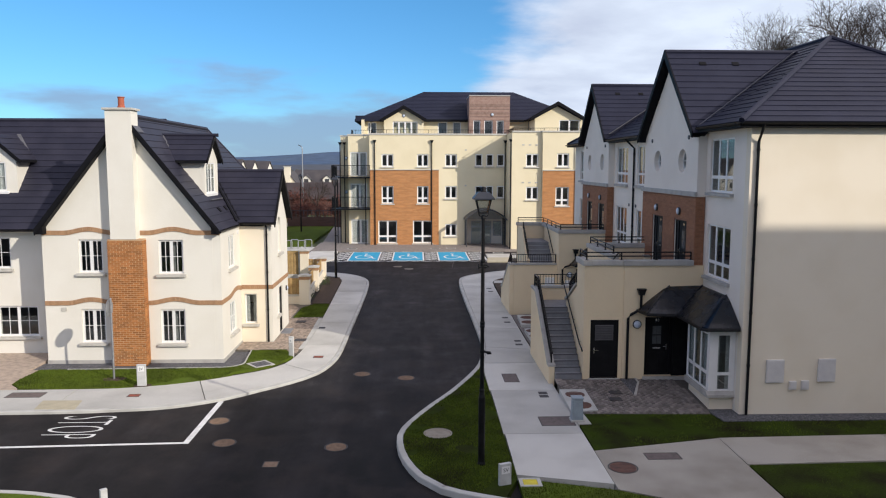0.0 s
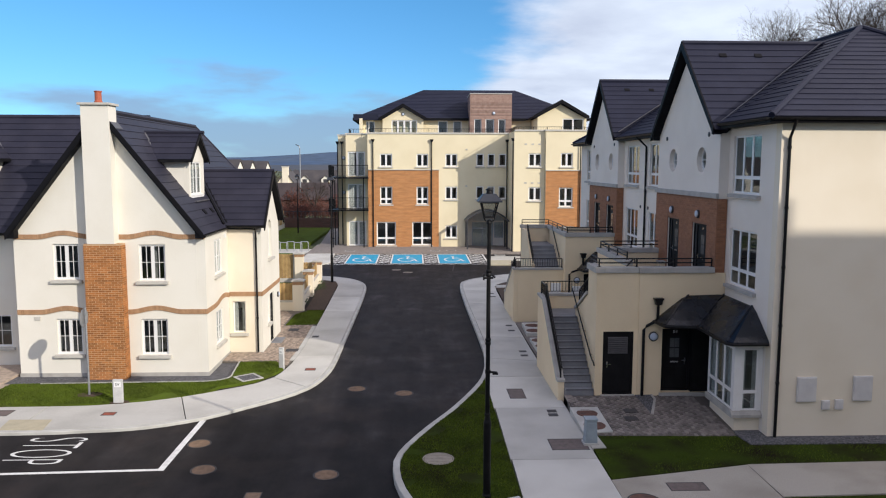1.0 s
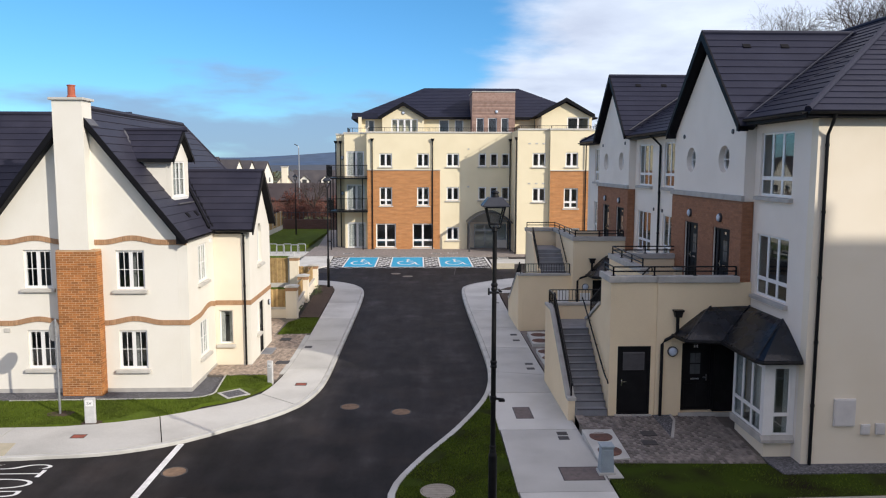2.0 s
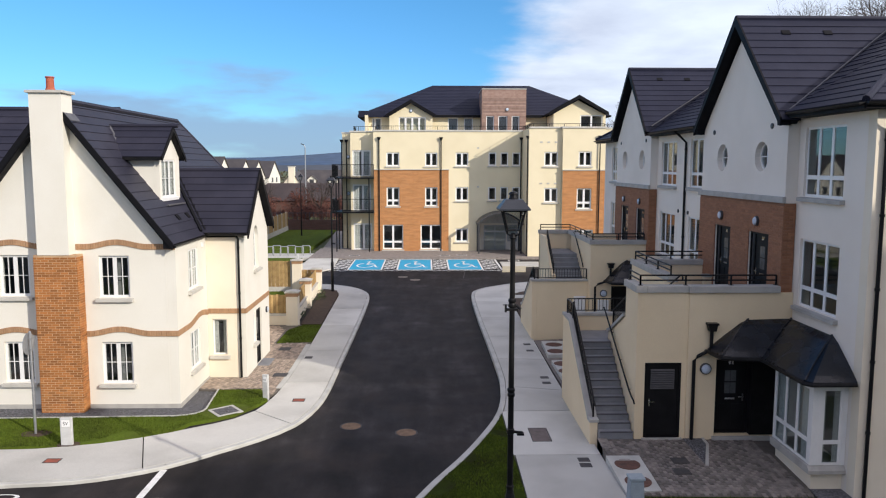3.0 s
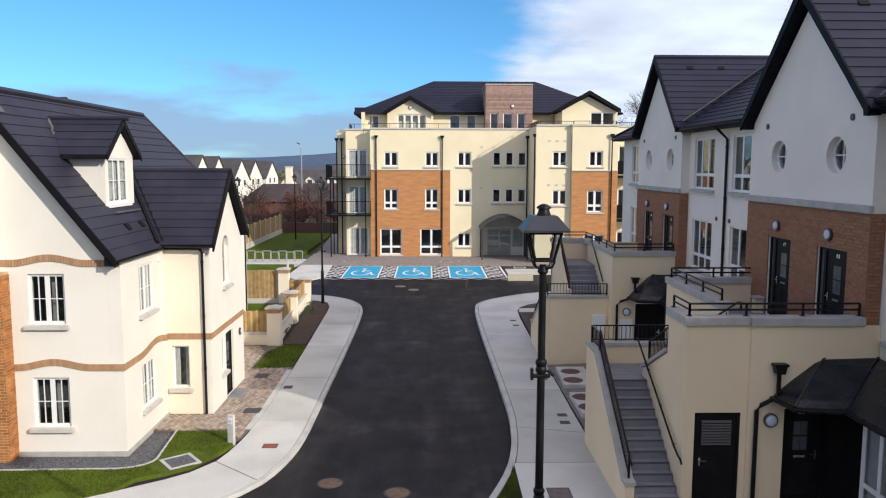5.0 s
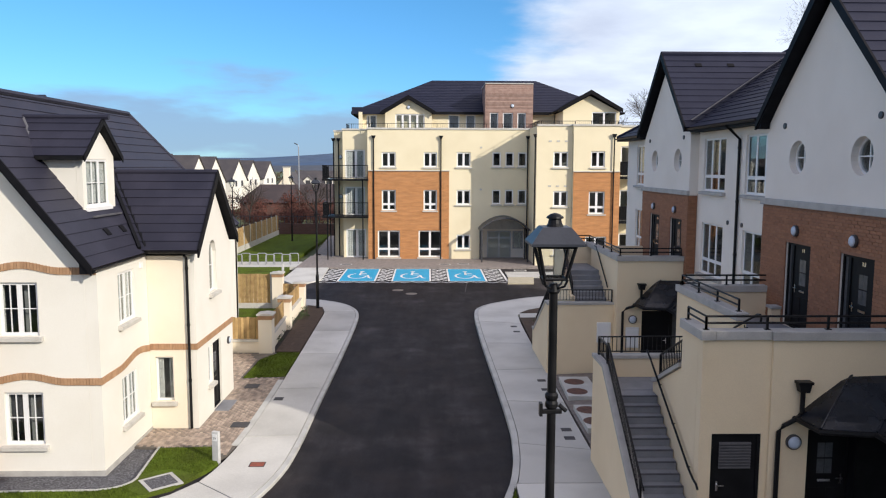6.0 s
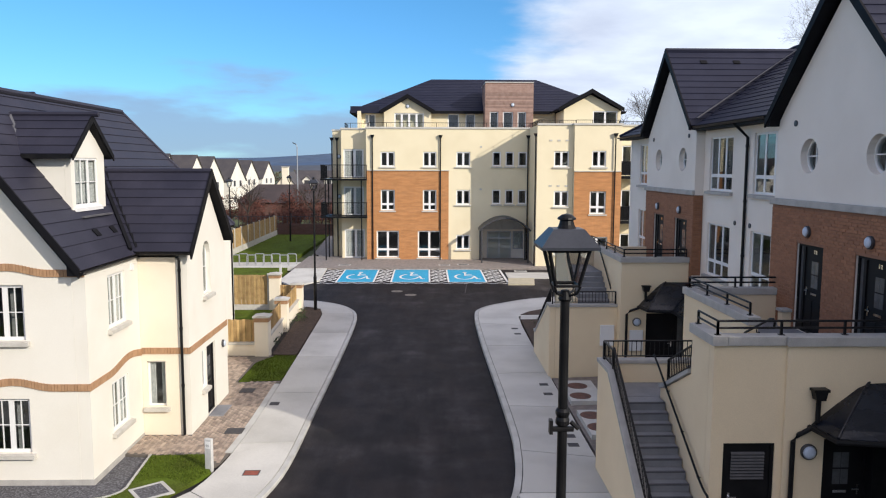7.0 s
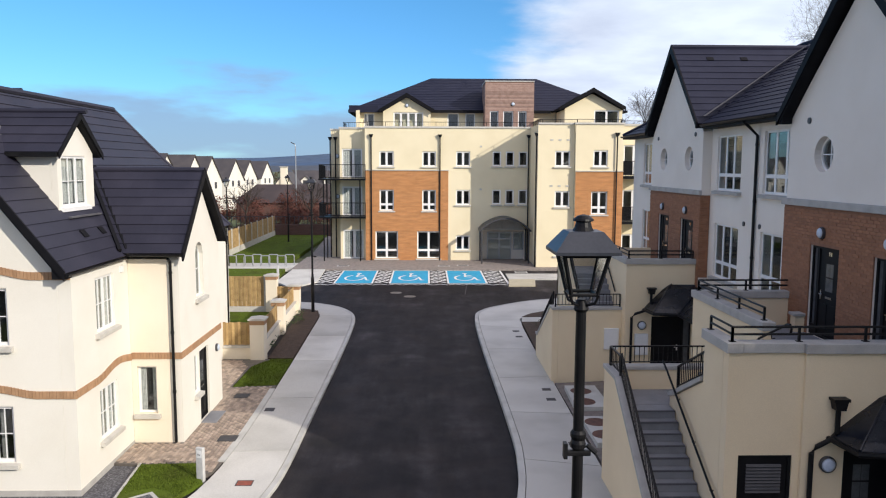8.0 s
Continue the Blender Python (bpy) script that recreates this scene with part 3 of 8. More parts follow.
def window(parent, O, u, n, u0, u1, z0, z1, mull=(), tran=(), bars_v=(), bars_h=(), deep=0.1, sill=0.12, frame_w=0.055, curtain=0.0, name="window", material=None, sill_mat=None):
    """A window of a house: the frame is the part; its panes, sill and curtain hang under it."""
    O, u, n = Vector((*O, 0)), Vector((*u, 0)), Vector((*n, 0))
    material = material or M_UPVC

    def bar(bm, a0, a1, b0, b1, d0, d1):
        p = [O + u * a + Vector((0, 0, z)) - n * d for a, z, d in ((a0, b0, d0), (a1, b0, d0), (a1, b1, d0), (a0, b1, d0))]
        prism(bm, p, n * (d0 - d1))

    w, h = u1 - u0, z1 - z0
    f = frame_w
    ms, ts = [u0 + w * m for m in mull], [z0 + h * t for t in tran]

    def gaps(a, b, thick_at, thin_at):
        """The clear stretches between a and b, with heavy and light bars taken out."""
        stops = sorted([(c, f * 0.85) for c in thick_at] + [(c, 0.009) for c in thin_at])
        out, at = [], a + f
        for c, k in stops:
            out.append((at, c - k))
            at = c + k
        return out + [(at, b - f)]

    clear = [rect(a0, a1, b0, b1) for a0, a1 in gaps(u0, u1, ms, [u0 + w * b for b in bars_v]) for b0, b1 in gaps(z0, z1, ts, [z0 + h * b for b in bars_h])]
    bm = wall(B(), (O - n * deep)[:2], u[:2], n[:2], [(u0, z1), (u1, z1)], z0, clear, 0.035)
    frame_ob = part(name, bm, material, parent)
    us, zs = [u0 + f * 0.5] + ms + [u1 - f * 0.5], [z0 + f * 0.5] + ts + [z1 - f * 0.5]
    for a0, a1 in zip(us, us[1:]):
        for b0, b1 in zip(zs, zs[1:]):
            bm = B()
            bar(bm, a0, a1, b0, b1, deep + 0.012, deep + 0.02)
            pane = part("pane", bm, M_GLASS, frame_ob)
            pane.visible_shadow = False
    if sill:
        bm = B()
        p = [O + u * (u0 - 0.1) + n * a + Vector((0, 0, z)) for a, z in ((-deep, z0 - 0.004), (sill, z0 - 0.035), (sill, z0 - 0.125), (-deep, z0 - 0.125))]
        prism(bm, p, u * (w + 0.2))
        part("window_sill", bm, sill_mat or M_SILL, frame_ob)
    if curtain:
        for side in (0, 1):
            bm = B()
            k = 9
            a = [u0 + w * (curtain * i / k if side == 0 else 1 - curtain * i / k) for i in range(k + 1)]
            prev = None
            for i, au in enumerate(a):
                d = deep + 0.07 + 0.03 * (i % 2)
                q = [bm.verts.new(O + u * au + Vector((0, 0, z)) - n * d) for z in (z0 + 0.02, z1 - 0.02)]
                if prev:
                    bm.faces.new((prev[0], q[0], q[1], prev[1]))
                prev = q
            part("curtain", bm, M_CURTAIN, frame_ob)
    return frame_ob


def panel_door(parent, O, u, n, u0, u1, z0, z1, deep=0.18, glazed=True, louvre=False, number=True, hinge=1, side=0.0):
    """A black door in its opening, with frame, glazed lights, letter plate, handle and a bar for its number."""
    O, u, n = Vector((*O, 0)), Vector((*u, 0)), Vector((*n, 0))

    def bar(bm, a0, a1, b0, b1, d0, d1):
        p = [O + u * a + Vector((0, 0, z)) - n * d for a, z, d in ((a0, b0, d0), (a1, b0, d0), (a1, b1, d0), (a0, b1, d0))]
        return prism(bm, p, n * (d0 - d1))

    if side:                                   # a glazed strip beside the leaf
        strip = B()
        bar(strip, u1 - side, u1 - side + 0.05, z0, z1, deep - 0.02, deep + 0.08), bar(strip, u1 - 0.05, u1, z0, z1, deep - 0.02, deep + 0.08)
        bar(strip, u1 - side + 0.05, u1 - 0.05, z1 - 0.06, z1, deep - 0.02, deep + 0.08), bar(strip, u1 - side + 0.05, u1 - 0.05, z0, z0 + 0.25, deep - 0.02, deep + 0.08)
        strip_ob = part("side_light", strip, M_DOOR, parent)
        part("pane", bar(B(), u1 - side + 0.05, u1 - 0.05, z0 + 0.25, z1 - 0.06, deep + 0.02, deep + 0.03), M_PANEGREY, strip_ob)
        u1 = u1 - side - 0.002
    f, w, h = 0.06, u1 - u0, z1 - z0
    bm = B()
    bar(bm, u0, u0 + f, z0, z1, deep - 0.03, deep + 0.08), bar(bm, u1 - f, u1, z0, z1, deep - 0.03, deep + 0.08), bar(bm, u0 + f, u1 - f, z1 - f, z1, deep - 0.03, deep + 0.08)
    bar(bm, u0 + f, u1 - f, z0, z0 + 0.04, deep - 0.05, deep + 0.08)
    frame_ob = part("door_frame", bm, M_DOOR, parent)
    bm = bar(B(), u0 + f + 0.004, u1 - f - 0.004, z0 + 0.045, z1 - f - 0.004, deep, deep + 0.05)
    c = (u0 + u1) / 2
    if not louvre:
        for a in (-1, 1):
            bar(bm, c + a * w * 0.19 - w * 0.13, c + a * w * 0.19 + w * 0.13, z0 + 0.2, z0 + h * 0.38, deep - 0.012, deep)
    leaf = part("door", bm, M_DOOR, parent)
    if glazed:
        for a in (0, 1):
            for b in (0, 1):
                bm = bar(B(), c - 0.15 + a * 0.155, c - 0.005 + a * 0.155, z0 + h * 0.52 + b * 0.33, z0 + h * 0.52 + 0.3 + b * 0.33, deep - 0.008, deep - 0.002)
                part("door_light", bm, M_PANEGREY, leaf)
        bm = bar(B(), c - 0.13, c + 0.13, z0 + h * 0.44, z0 + h * 0.44 + 0.05, deep - 0.014, deep - 0.001)
        part("letter_plate", bm, M_CHROME, leaf)
    if louvre:
        for i in range(9):
            zz = z1 - 0.72 + i * 0.06
            p = [O + u * (u0 + 0.17) + Vector((0, 0, zz + a)) - n * (deep + d) for a, d in ((0, -0.03), (0.045, 0.0), (0.055, -0.004), (0.012, -0.036))]
            part("louvre", prism(B(), p, u * (w - 0.34)), M_BLACKGREY, leaf)
    hu = u0 + f + 0.09 if hinge else u1 - f - 0.09
    bm = bar(B(), hu - 0.02, hu + 0.02, z0 + h * 0.42, z0 + h * 0.42 + 0.2, deep - 0.015, deep - 0.001)
    s = 1 if hinge else -1
    bar(bm, min(hu, hu + s * 0.13), max(hu, hu + s * 0.13), z0 + h * 0.42 + 0.11, z0 + h * 0.42 + 0.135, deep - 0.06, deep - 0.04)
    bar(bm, hu - 0.012, hu + 0.012, z0 + h * 0.42 + 0.108, z0 + h * 0.42 + 0.137, deep - 0.06, deep - 0.01)
    part("door_handle", bm, M_CHROME, leaf, "chrome lever handle")
    if number:
        for a in (-0.06, 0.02):
            part("number_bar", bar(B(), c + a, c + a + 0.05, z1 - 0.2, z1 - 0.11, deep - 0.006, deep - 0.001), M_CHROME, leaf)
    return leaf


def wall_light(parent, at, n, r=0.13):
    """A round bulkhead lamp on a wall."""
    at, n = Vector(at), Vector((*n, 0))
    m = n.to_track_quat("Z", "Y").to_matrix().to_4x4()
    m.translation = at
    bm = lathe(B(), [(r, 0.0), (r, 0.05), (r * 0.85, 0.065)], (0, 0, 0), 20)
    bm.transform(m)
    base = part("wall_light", bm, M_BLACKGREY, parent, "round bulkhead light with a pale lens")
    bm = lathe(B(), [(r * 0.84, 0.066), (r * 0.7, 0.09), (r * 0.3, 0.105)], (0, 0, 0), 20)
    bm.transform(m)
    part("lens", bm, M_LENS, base, smooth=True)


def downpipe(parent, pts, r=0.036):
    pipe = part("downpipe", tube(B(), pts, r, 10), M_BLACK, parent)
    (x, y, z1), (_, _, z0) = pts[-2], pts[-1]
    for k in range(int((z1 - z0) / 1.6)):        # bracket collars
        z = z1 - 0.25 - 1.6 * k
        part("bracket", lathe(B(), [(r + 0.012, z - 0.03), (r + 0.012, z + 0.03)], (x, y, 0), 12), M_BLACK, pipe)
    return pipe


def gutter(parent, p, q):
    p, q = Vector(p), Vector(q)
    d = (q - p).normalized()
    s = d.cross(Vector((0, 0, 1))).normalized()
    sec = [(0.06 * math.cos(a), 0.06 * math.sin(a)) for a in (math.pi + math.pi * i / 6 for i in range(7))] + [(0.05, 0.0), (-0.05, 0.0)]
    return part("gutter", prism(B(), [p + s * a + Vector((0, 0, b)) for a, b in sec], q - p), M_BLACK, parent)


M_PANEGREY = mat("obscured_glass", (0.10, 0.105, 0.11), None, 0.15, 6, 60, 0.1)
M_BLACKGREY = mat("dark_grey_metal", (0.05, 0.05, 0.055), None, 0.45, 6, 60, 0.05)


def brick_field(parent, O, u, n, u0, u1, z0, z1, mats, holes=(), near=None, w=0.215, h=0.065, gap=0.01, proud=0.012):
    """Single bricks on a backing: those in the stretch near = (u0, u1, z0, z1) as parts, at most 300, the rest joined."""
    O, u, n = Vector((*O, 0)), Vector((*u, 0)), Vector((*n, 0))
    shared = {}
    rest = []
    count = 0
    rows = int((z1 - z0) / (h + gap))
    for r in range(rows):
        z = z0 + r * (h + gap)
        a = u0 - (w + gap) * 0.5 * (r % 2)
        while a < u1 - 0.03:
            s, e = max(a, u0), min(a + w, u1)
            a += w + gap
            for q in holes:                    # cut a brick at the edge of an opening
                if e > q[0] and s < q[1] and z + h > q[2] and z < q[3]:
                    s, e = (s, min(e, q[0])) if s < q[0] else (max(s, q[1]), e)
            if e - s < 0.03:
                continue
            c = (s + e) / 2
            if near and count < 300 and near[0] <= c <= near[1] and near[2] <= z <= near[3]:
                key = round(e - s, 3)
                if key not in shared:
                    k = (e - s) / 2
                    bm = B()
                    q = [u * x + Vector((0, 0, zz)) for x, zz in ((-k, 0), (k, 0), (k, h), (-k, h))]
                    f = [v + n * proud - (u * math.copysign(0.004, v.dot(u))) for v in q]
                    a4, b4 = [bm.verts.new(v) for v in q], [bm.verts.new(v) for v in f]
                    bm.faces.new(b4)
                    for i in range(4):
                        bm.faces.new((a4[i], a4[(i + 1) % 4], b4[(i + 1) % 4], b4[i]))
                    shared[key] = mesh_of(bm, mats[0])
                ob = new("brick", shared[key])
                ob.parent = parent
                ob.location = O + u * c + Vector((0, 0, z)) + n * random.uniform(-0.002, 0.003)
                count += 1
            else:
                rest.append((s, e, z))
    verts, faces = [], []
    for s, e, z in rest:
        k = len(verts)
        d = proud + random.uniform(-0.002, 0.003)
        for x, zz in ((s, z), (e, z), (e, z + h), (s, z + h)):
            verts.append(O + u * x + Vector((0, 0, zz)))
        for x, zz in ((s + 0.004, z + 0.003), (e - 0.004, z + 0.003), (e - 0.004, z + h - 0.003), (s + 0.004, z + h - 0.003)):
            verts.append(O + u * x + Vector((0, 0, zz)) + n * d)
        faces += [(k + 4, k + 5, k + 6, k + 7)] + [(k + i, k + (i + 1) % 4, k + 4 + (i + 1) % 4, k + 4 + i) for i in range(4)]
    if verts:
        me = bpy.data.meshes.new("mesh")
        me.from_pydata(verts, [], faces)
        me.materials.append(mats[1])
        ob = new("brickwork", me)
        ob.parent = parent
        tagged(ob, kind="stuff")


def setts(parent, x0, x1, y0, y1, top, mats, inside, near, w=0.1, h=0.2, gap=0.008):
    """Paving setts in stretcher bond, laid lengthwise; those in the stretch near as parts, at most 300, the rest joined."""
    k = (w - gap) / 2
    j = (h - gap) / 2
    bm = B()
    lo = [bm.verts.new(p) for p in ((-k, -j, -0.03), (k, -j, -0.03), (k, j, -0.03), (-k, j, -0.03))]
    hi = [bm.verts.new(p) for p in ((-k + 0.006, -j + 0.006, 0), (k - 0.006, -j + 0.006, 0), (k - 0.006, j - 0.006, 0), (-k + 0.006, j - 0.006, 0))]
    bm.faces.new(hi)
    for i in range(4):
        bm.faces.new((lo[i], lo[(i + 1) % 4], hi[(i + 1) % 4], hi[i]))
    me = mesh_of(bm, mats[0])
    verts, faces, count = [], [], 0
    for c in range(int((x1 - x0) / w)):
        x = x0 + (c + 0.5) * w
        for r in range(int((y1 - y0) / h) + 1):
            y = y0 + (r + 0.5 + 0.5 * (c % 2)) * h
            if not inside(x, y):
                continue
            z = top(x, y) + random.uniform(-0.003, 0.003)
            if count < 300 and near[0] < x < near[1] and near[2] < y < near[3]:
                ob = new("paving_sett", me)
                ob.parent = parent
                ob.location = (x, y, z)
                count += 1
            else:
                b = len(verts)
                verts += [(x + a, y + d, z - 0.03) for a, d in ((-k, -j), (k, -j), (k, j), (-k, j))]
                verts += [(x + a * 0.95, y + d * 0.9, z) for a, d in ((-k, -j), (k, -j), (k, j), (-k, j))]
                faces += [(b + 4, b + 5, b + 6, b + 7)] + [(b + i, b + (i + 1) % 4, b + 4 + (i + 1) % 4, b + 4 + i) for i in range(4)]
    if verts:
        m2 = bpy.data.meshes.new("mesh")
        m2.from_pydata(verts, [], faces)
        m2.materials.append(mats[1])
        ob = new("paving", m2)
        ob.parent = parent
        tagged(ob, kind="stuff")


# ---- ground, road, pavements ----
def inside_of(poly):
    def test(x, y):
        hit = False
        for (x0, y0), (x1, y1) in zip(poly, poly[1:] + poly[:1]):
            if (y0 > y) != (y1 > y) and x < x0 + (x1 - x0) * (y - y0) / (y1 - y0):
                hit = not hit
        return hit
    return test


ROAD = -0.06
single("ground", slab(B(), [(-4200, -600), (4200, -600), (4200, 4500), (-4200, 4500)], -0.6, -0.3), M_FIELD, "winter fields reaching out to the hills", "ground", kind="structure")
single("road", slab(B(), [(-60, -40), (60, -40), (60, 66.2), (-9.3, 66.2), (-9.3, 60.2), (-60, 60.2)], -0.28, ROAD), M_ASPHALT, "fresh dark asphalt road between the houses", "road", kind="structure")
# apron and parking court in front of the apartments
single("pavement", slab(B(), [(-9.4, 66.3), (30, 66.3), (30, 73.6), (-9.4, 73.6)], -0.25, 0.05), M_SETT_G, "grey block paving along the apartment front", "pavement", kind="structure")
single("pavement", slab(B(), [(-10.2, 92), (-9.2, 73.62), (-5.0, 73.62), (-5.0, 92)], -0.25, 0.045), M_SETT_G, "paved path beside the apartment building", "pavement", kind="structure")

LEFT_EDGE = smooth_line([(-14, 53.4), (-8, 53.2), (-6.15, 52.95), (-5.2, 52.5), (-4.3, 51.7), (-3.55, 50.4), (-3.15, 48.8), (-3.02, 46), (-3.0, 40), (-3.04, 34), (-3.06, 30.5), (-3.2, 28.6), (-3.62, 27.0), (-4.4, 25.85), (-5.3, 24.95), (-6.3, 24.0), (-7.76, 23.25), (-9.4, 22.97), (-12.8, 22.8), (-30, 22.6), (-60, 22.6)])
LEFT_BACK = smooth_line([(-14, 51.2), (-8, 51.2), (-6.2, 51.1), (-5.6, 50.9), (-5.15, 50.2), (-4.95, 49.3), (-4.88, 48.1), (-4.84, 46), (-4.72, 40), (-4.64, 34), (-4.67, 31.2), (-4.79, 29.5), (-5.05, 28.2), (-5.5, 27.5), (-5.95, 27.1), (-6.6, 26.65), (-7.6, 26.0), (-9.39, 25.35), (-12.8, 25.1), (-30, 25.1), (-60, 25.1)])


def bays(name, outer, inner, z0, z1, label, length, stops=(), first=0.0):
    """Concrete bays between an outer and an inner line, each about length metres long, or cut where y passes a stop."""
    root = thing(name, (*outer[0], 0), label, "pavement", kind="structure")

    # the inner place that lies nearest to each outer one, never going back
    pairs, k = [], 0
    for p in outer:
        best = min(range(k, min(k + 14, len(inner))), key=lambda i: math.dist(p, inner[i]))
        k = best
        pairs.append((Vector(p), Vector(inner[best])))
    start, run = 0, first
    for i in range(1, len(pairs)):
        run += (pairs[i][0] - pairs[i - 1][0]).length
        passed = any((pairs[i - 1][0].y - c) * (pairs[i][0].y - c) < 0 for c in stops)
        if (passed if stops else run >= length) or i == len(pairs) - 1:
            seg = pairs[start:i + 1]
            o, q = [s[0] for s in seg], [s[1] for s in seg]
            d0, d1 = (o[-1] - o[-2]).normalized() * 0.03, (q[-1] - q[-2]) if len(q) > 1 and (q[-1] - q[-2]).length > 1e-6 else (o[-1] - o[-2])
            d1 = d1.normalized() * 0.03
            o[-1], q[-1] = o[-1] - d0, q[-1] - d1
            plan = [(v.x, v.y) for v in o]
            for v in reversed(q):
                if (v - Vector(plan[-1])).length > 1e-4:
                    plan.append((v.x, v.y))
            part("bay", slab(B(), plan, z0, z1), M_CONC, root)
            start, run = i, 0.0
    return root


def offset(line, w):
    out = []
    for i, p in enumerate(line):
        d = (Vector(line[min(i + 1, len(line) - 1)]) - Vector(line[max(i - 1, 0)])).normalized()
        out.append((p[0] - d.y * w, p[1] + d.x * w))
    return out


def kerb(name, line, z1, label, w=0.15):
    root = thing(name, (*line[0], 0), label, "kerb", kind="structure")
    run, start = 0.0, 0
    for i in range(1, len(line)):
        run += math.dist(line[i], line[i - 1])
        if run >= 2.6 or i == len(line) - 1:
            part("kerb_stone", ribbon(B(), line[start:i + 1], 0.0, w, -0.28, z1, 0.02), M_KERB, root)
            start, run = i, 0.0
    return root


# the left lines run with the land on their right: turn them round so that it is on their left
LEFT_EDGE_R, LEFT_BACK_R = LEFT_EDGE[::-1], LEFT_BACK[::-1]
kerb("kerb_west", LEFT_EDGE_R, 0.035, "pale concrete kerb curving round the corner")
bays("pavement_west", offset(LEFT_EDGE_R, 0.168), LEFT_BACK_R, -0.28, 0.04, "pale concrete footpath beside the house", 4.2, first=1.05)

RIGHT_EDGE = smooth_line([(60, 14.6), (20, 14.7), (8, 14.95), (4.5, 15.3), (2.6, 15.85), (1.43, 16.3), (0.54, 16.8), (0.02, 17.5), (-0.38, 18.6), (-0.56, 19.8), (-0.46, 20.9), (0.2, 22.6), (1.18, 24.67), (2.13, 27.2), (2.5, 28.9), (2.66, 30.5), (2.73, 32), (2.72, 36), (2.66, 43), (2.74, 48.4), (3.16, 50.3), (4.5, 51.9), (7.1, 53.6), (12, 54.3), (40, 54.4)][::-1])
RIGHT_EDGE = RIGHT_EDGE[::-1]
kerb("kerb_east", RIGHT_EDGE[::-1], 0.10, "pale concrete kerb sweeping round the lawn", w=0.17)
EDGE_IN = offset(RIGHT_EDGE, -0.188)
# footpath from the corner lawn to the parking court
north = [(2.52, 27.9)] + [p for p in EDGE_IN if p[1] > 28.2 and p[0] < 8]
path_in = [(4.68, 27.9), (4.68, 28.8), (4.68, 30), (4.68, 32), (4.7, 34), (4.72, 36), (4.73, 38), (4.74, 40), (4.75, 42), (4.77, 44), (4.8, 46), (4.9, 48), (5.4, 49.2), (6.6, 50.2), (8, 50.8)]
bays("pavement_east", north, path_in, -0.25, 0.1, "pale concrete footpath along the stair walls", 4.0, (30.23, 33.86, 37.68, 42.0, 46.2))
walkway = thing("pavement_walk", (3.5, 22, 0), "concrete footpath past the corner lawn", "pavement", kind="structure")
ys = [16.9, 20.3, 24.4, 27.885]
for y0, y1 in zip(ys, ys[1:]):
    part("bay", slab(B(), [(2.42, y0 + (0.6 if y0 < 17 else 0)), (4.66, y0), (4.66, y1 - 0.022), (2.46, y1 - 0.022)], -0.25, 0.1), M_CONC, walkway)
part("bay", slab(B(), [(4.675, 16.6), (5.7, 16.05), (8.3, 15.75), (8.3, 17.96), (8.32, 19.8), (8.0, 19.72), (4.675, 18.98)], -0.25, 0.1), M_CONC_MUD_SHADED, walkway)
part("bay", slab(B(), [(8.335, 17.96), (13.0, 18.15), (13.0, 19.95), (8.335, 19.82)], -0.25, 0.1), M_CONC_MUD_SHADED, walkway)
part("bay", slab(B(), [(13.015, 18.15), (30, 18.6), (30, 20.4), (13.015, 19.95)], -0.25, 0.1), M_CONC_MUD_SHADED, walkway)


def rise_east(x, y):
    """The forecourt climbs from the footpath to the doors."""
    a = min(max((y - 21.6) / 3.3, 0), 1)
    return 0.10 + 0.22 * a


CLEAR = [(-5.95, 28.2, 0.72), (0.58, 20.4, 0.42), (2.68, 17.05, 0.3), (2.06, 16.95, 0.16), (-9.42, 25.44, 0.16), (-6.86, 16.0, 0.16)]    # lids and posts that stand in the lawns


def lawn(name, plan, z1, label, blades, seed, bare=None, soil=None):
    root = single(name, slab(B(), plan, -0.25, z1), soil or M_LAWN, label, "lawn", kind="structure")
    rng = random.Random(seed)
    xs, ys2 = [p[0] for p in plan], [p[1] for p in plan]
    test = inside_of(plan)
    verts, faces = [], []
    while len(faces) < blades:
        x, y = rng.uniform(min(xs), max(xs)), rng.uniform(min(ys2), max(ys2))
        if not test(x, y) or any(math.dist((x, y), c[:2]) < c[2] for c in CLEAR) or (bare and noise.noise(Vector((x * 0.8, y * 0.8, 3.1))) + bare(x, y) > 0.25):
            continue
        a, h, w = rng.uniform(0, math.tau), rng.uniform(0.02, 0.055), rng.uniform(0.006, 0.012)
        k = len(verts)
        lean = rng.uniform(-0.03, 0.03), rng.uniform(-0.03, 0.03)
        verts += [(x + math.cos(a) * w, y + math.sin(a) * w, z1 - 0.005), (x - math.cos(a) * w, y - math.sin(a) * w, z1 - 0.005), (x + lean[0], y + lean[1], z1 + h)]
        faces.append((k, k + 1, k + 2))
    me = bpy.data.meshes.new("mesh")
    me.from_pydata(verts, [], faces)
    me.materials.append(M_GRASS)
    ob = new("grass", me)
    ob.parent = root
    tagged(ob, kind="stuff")
    return root


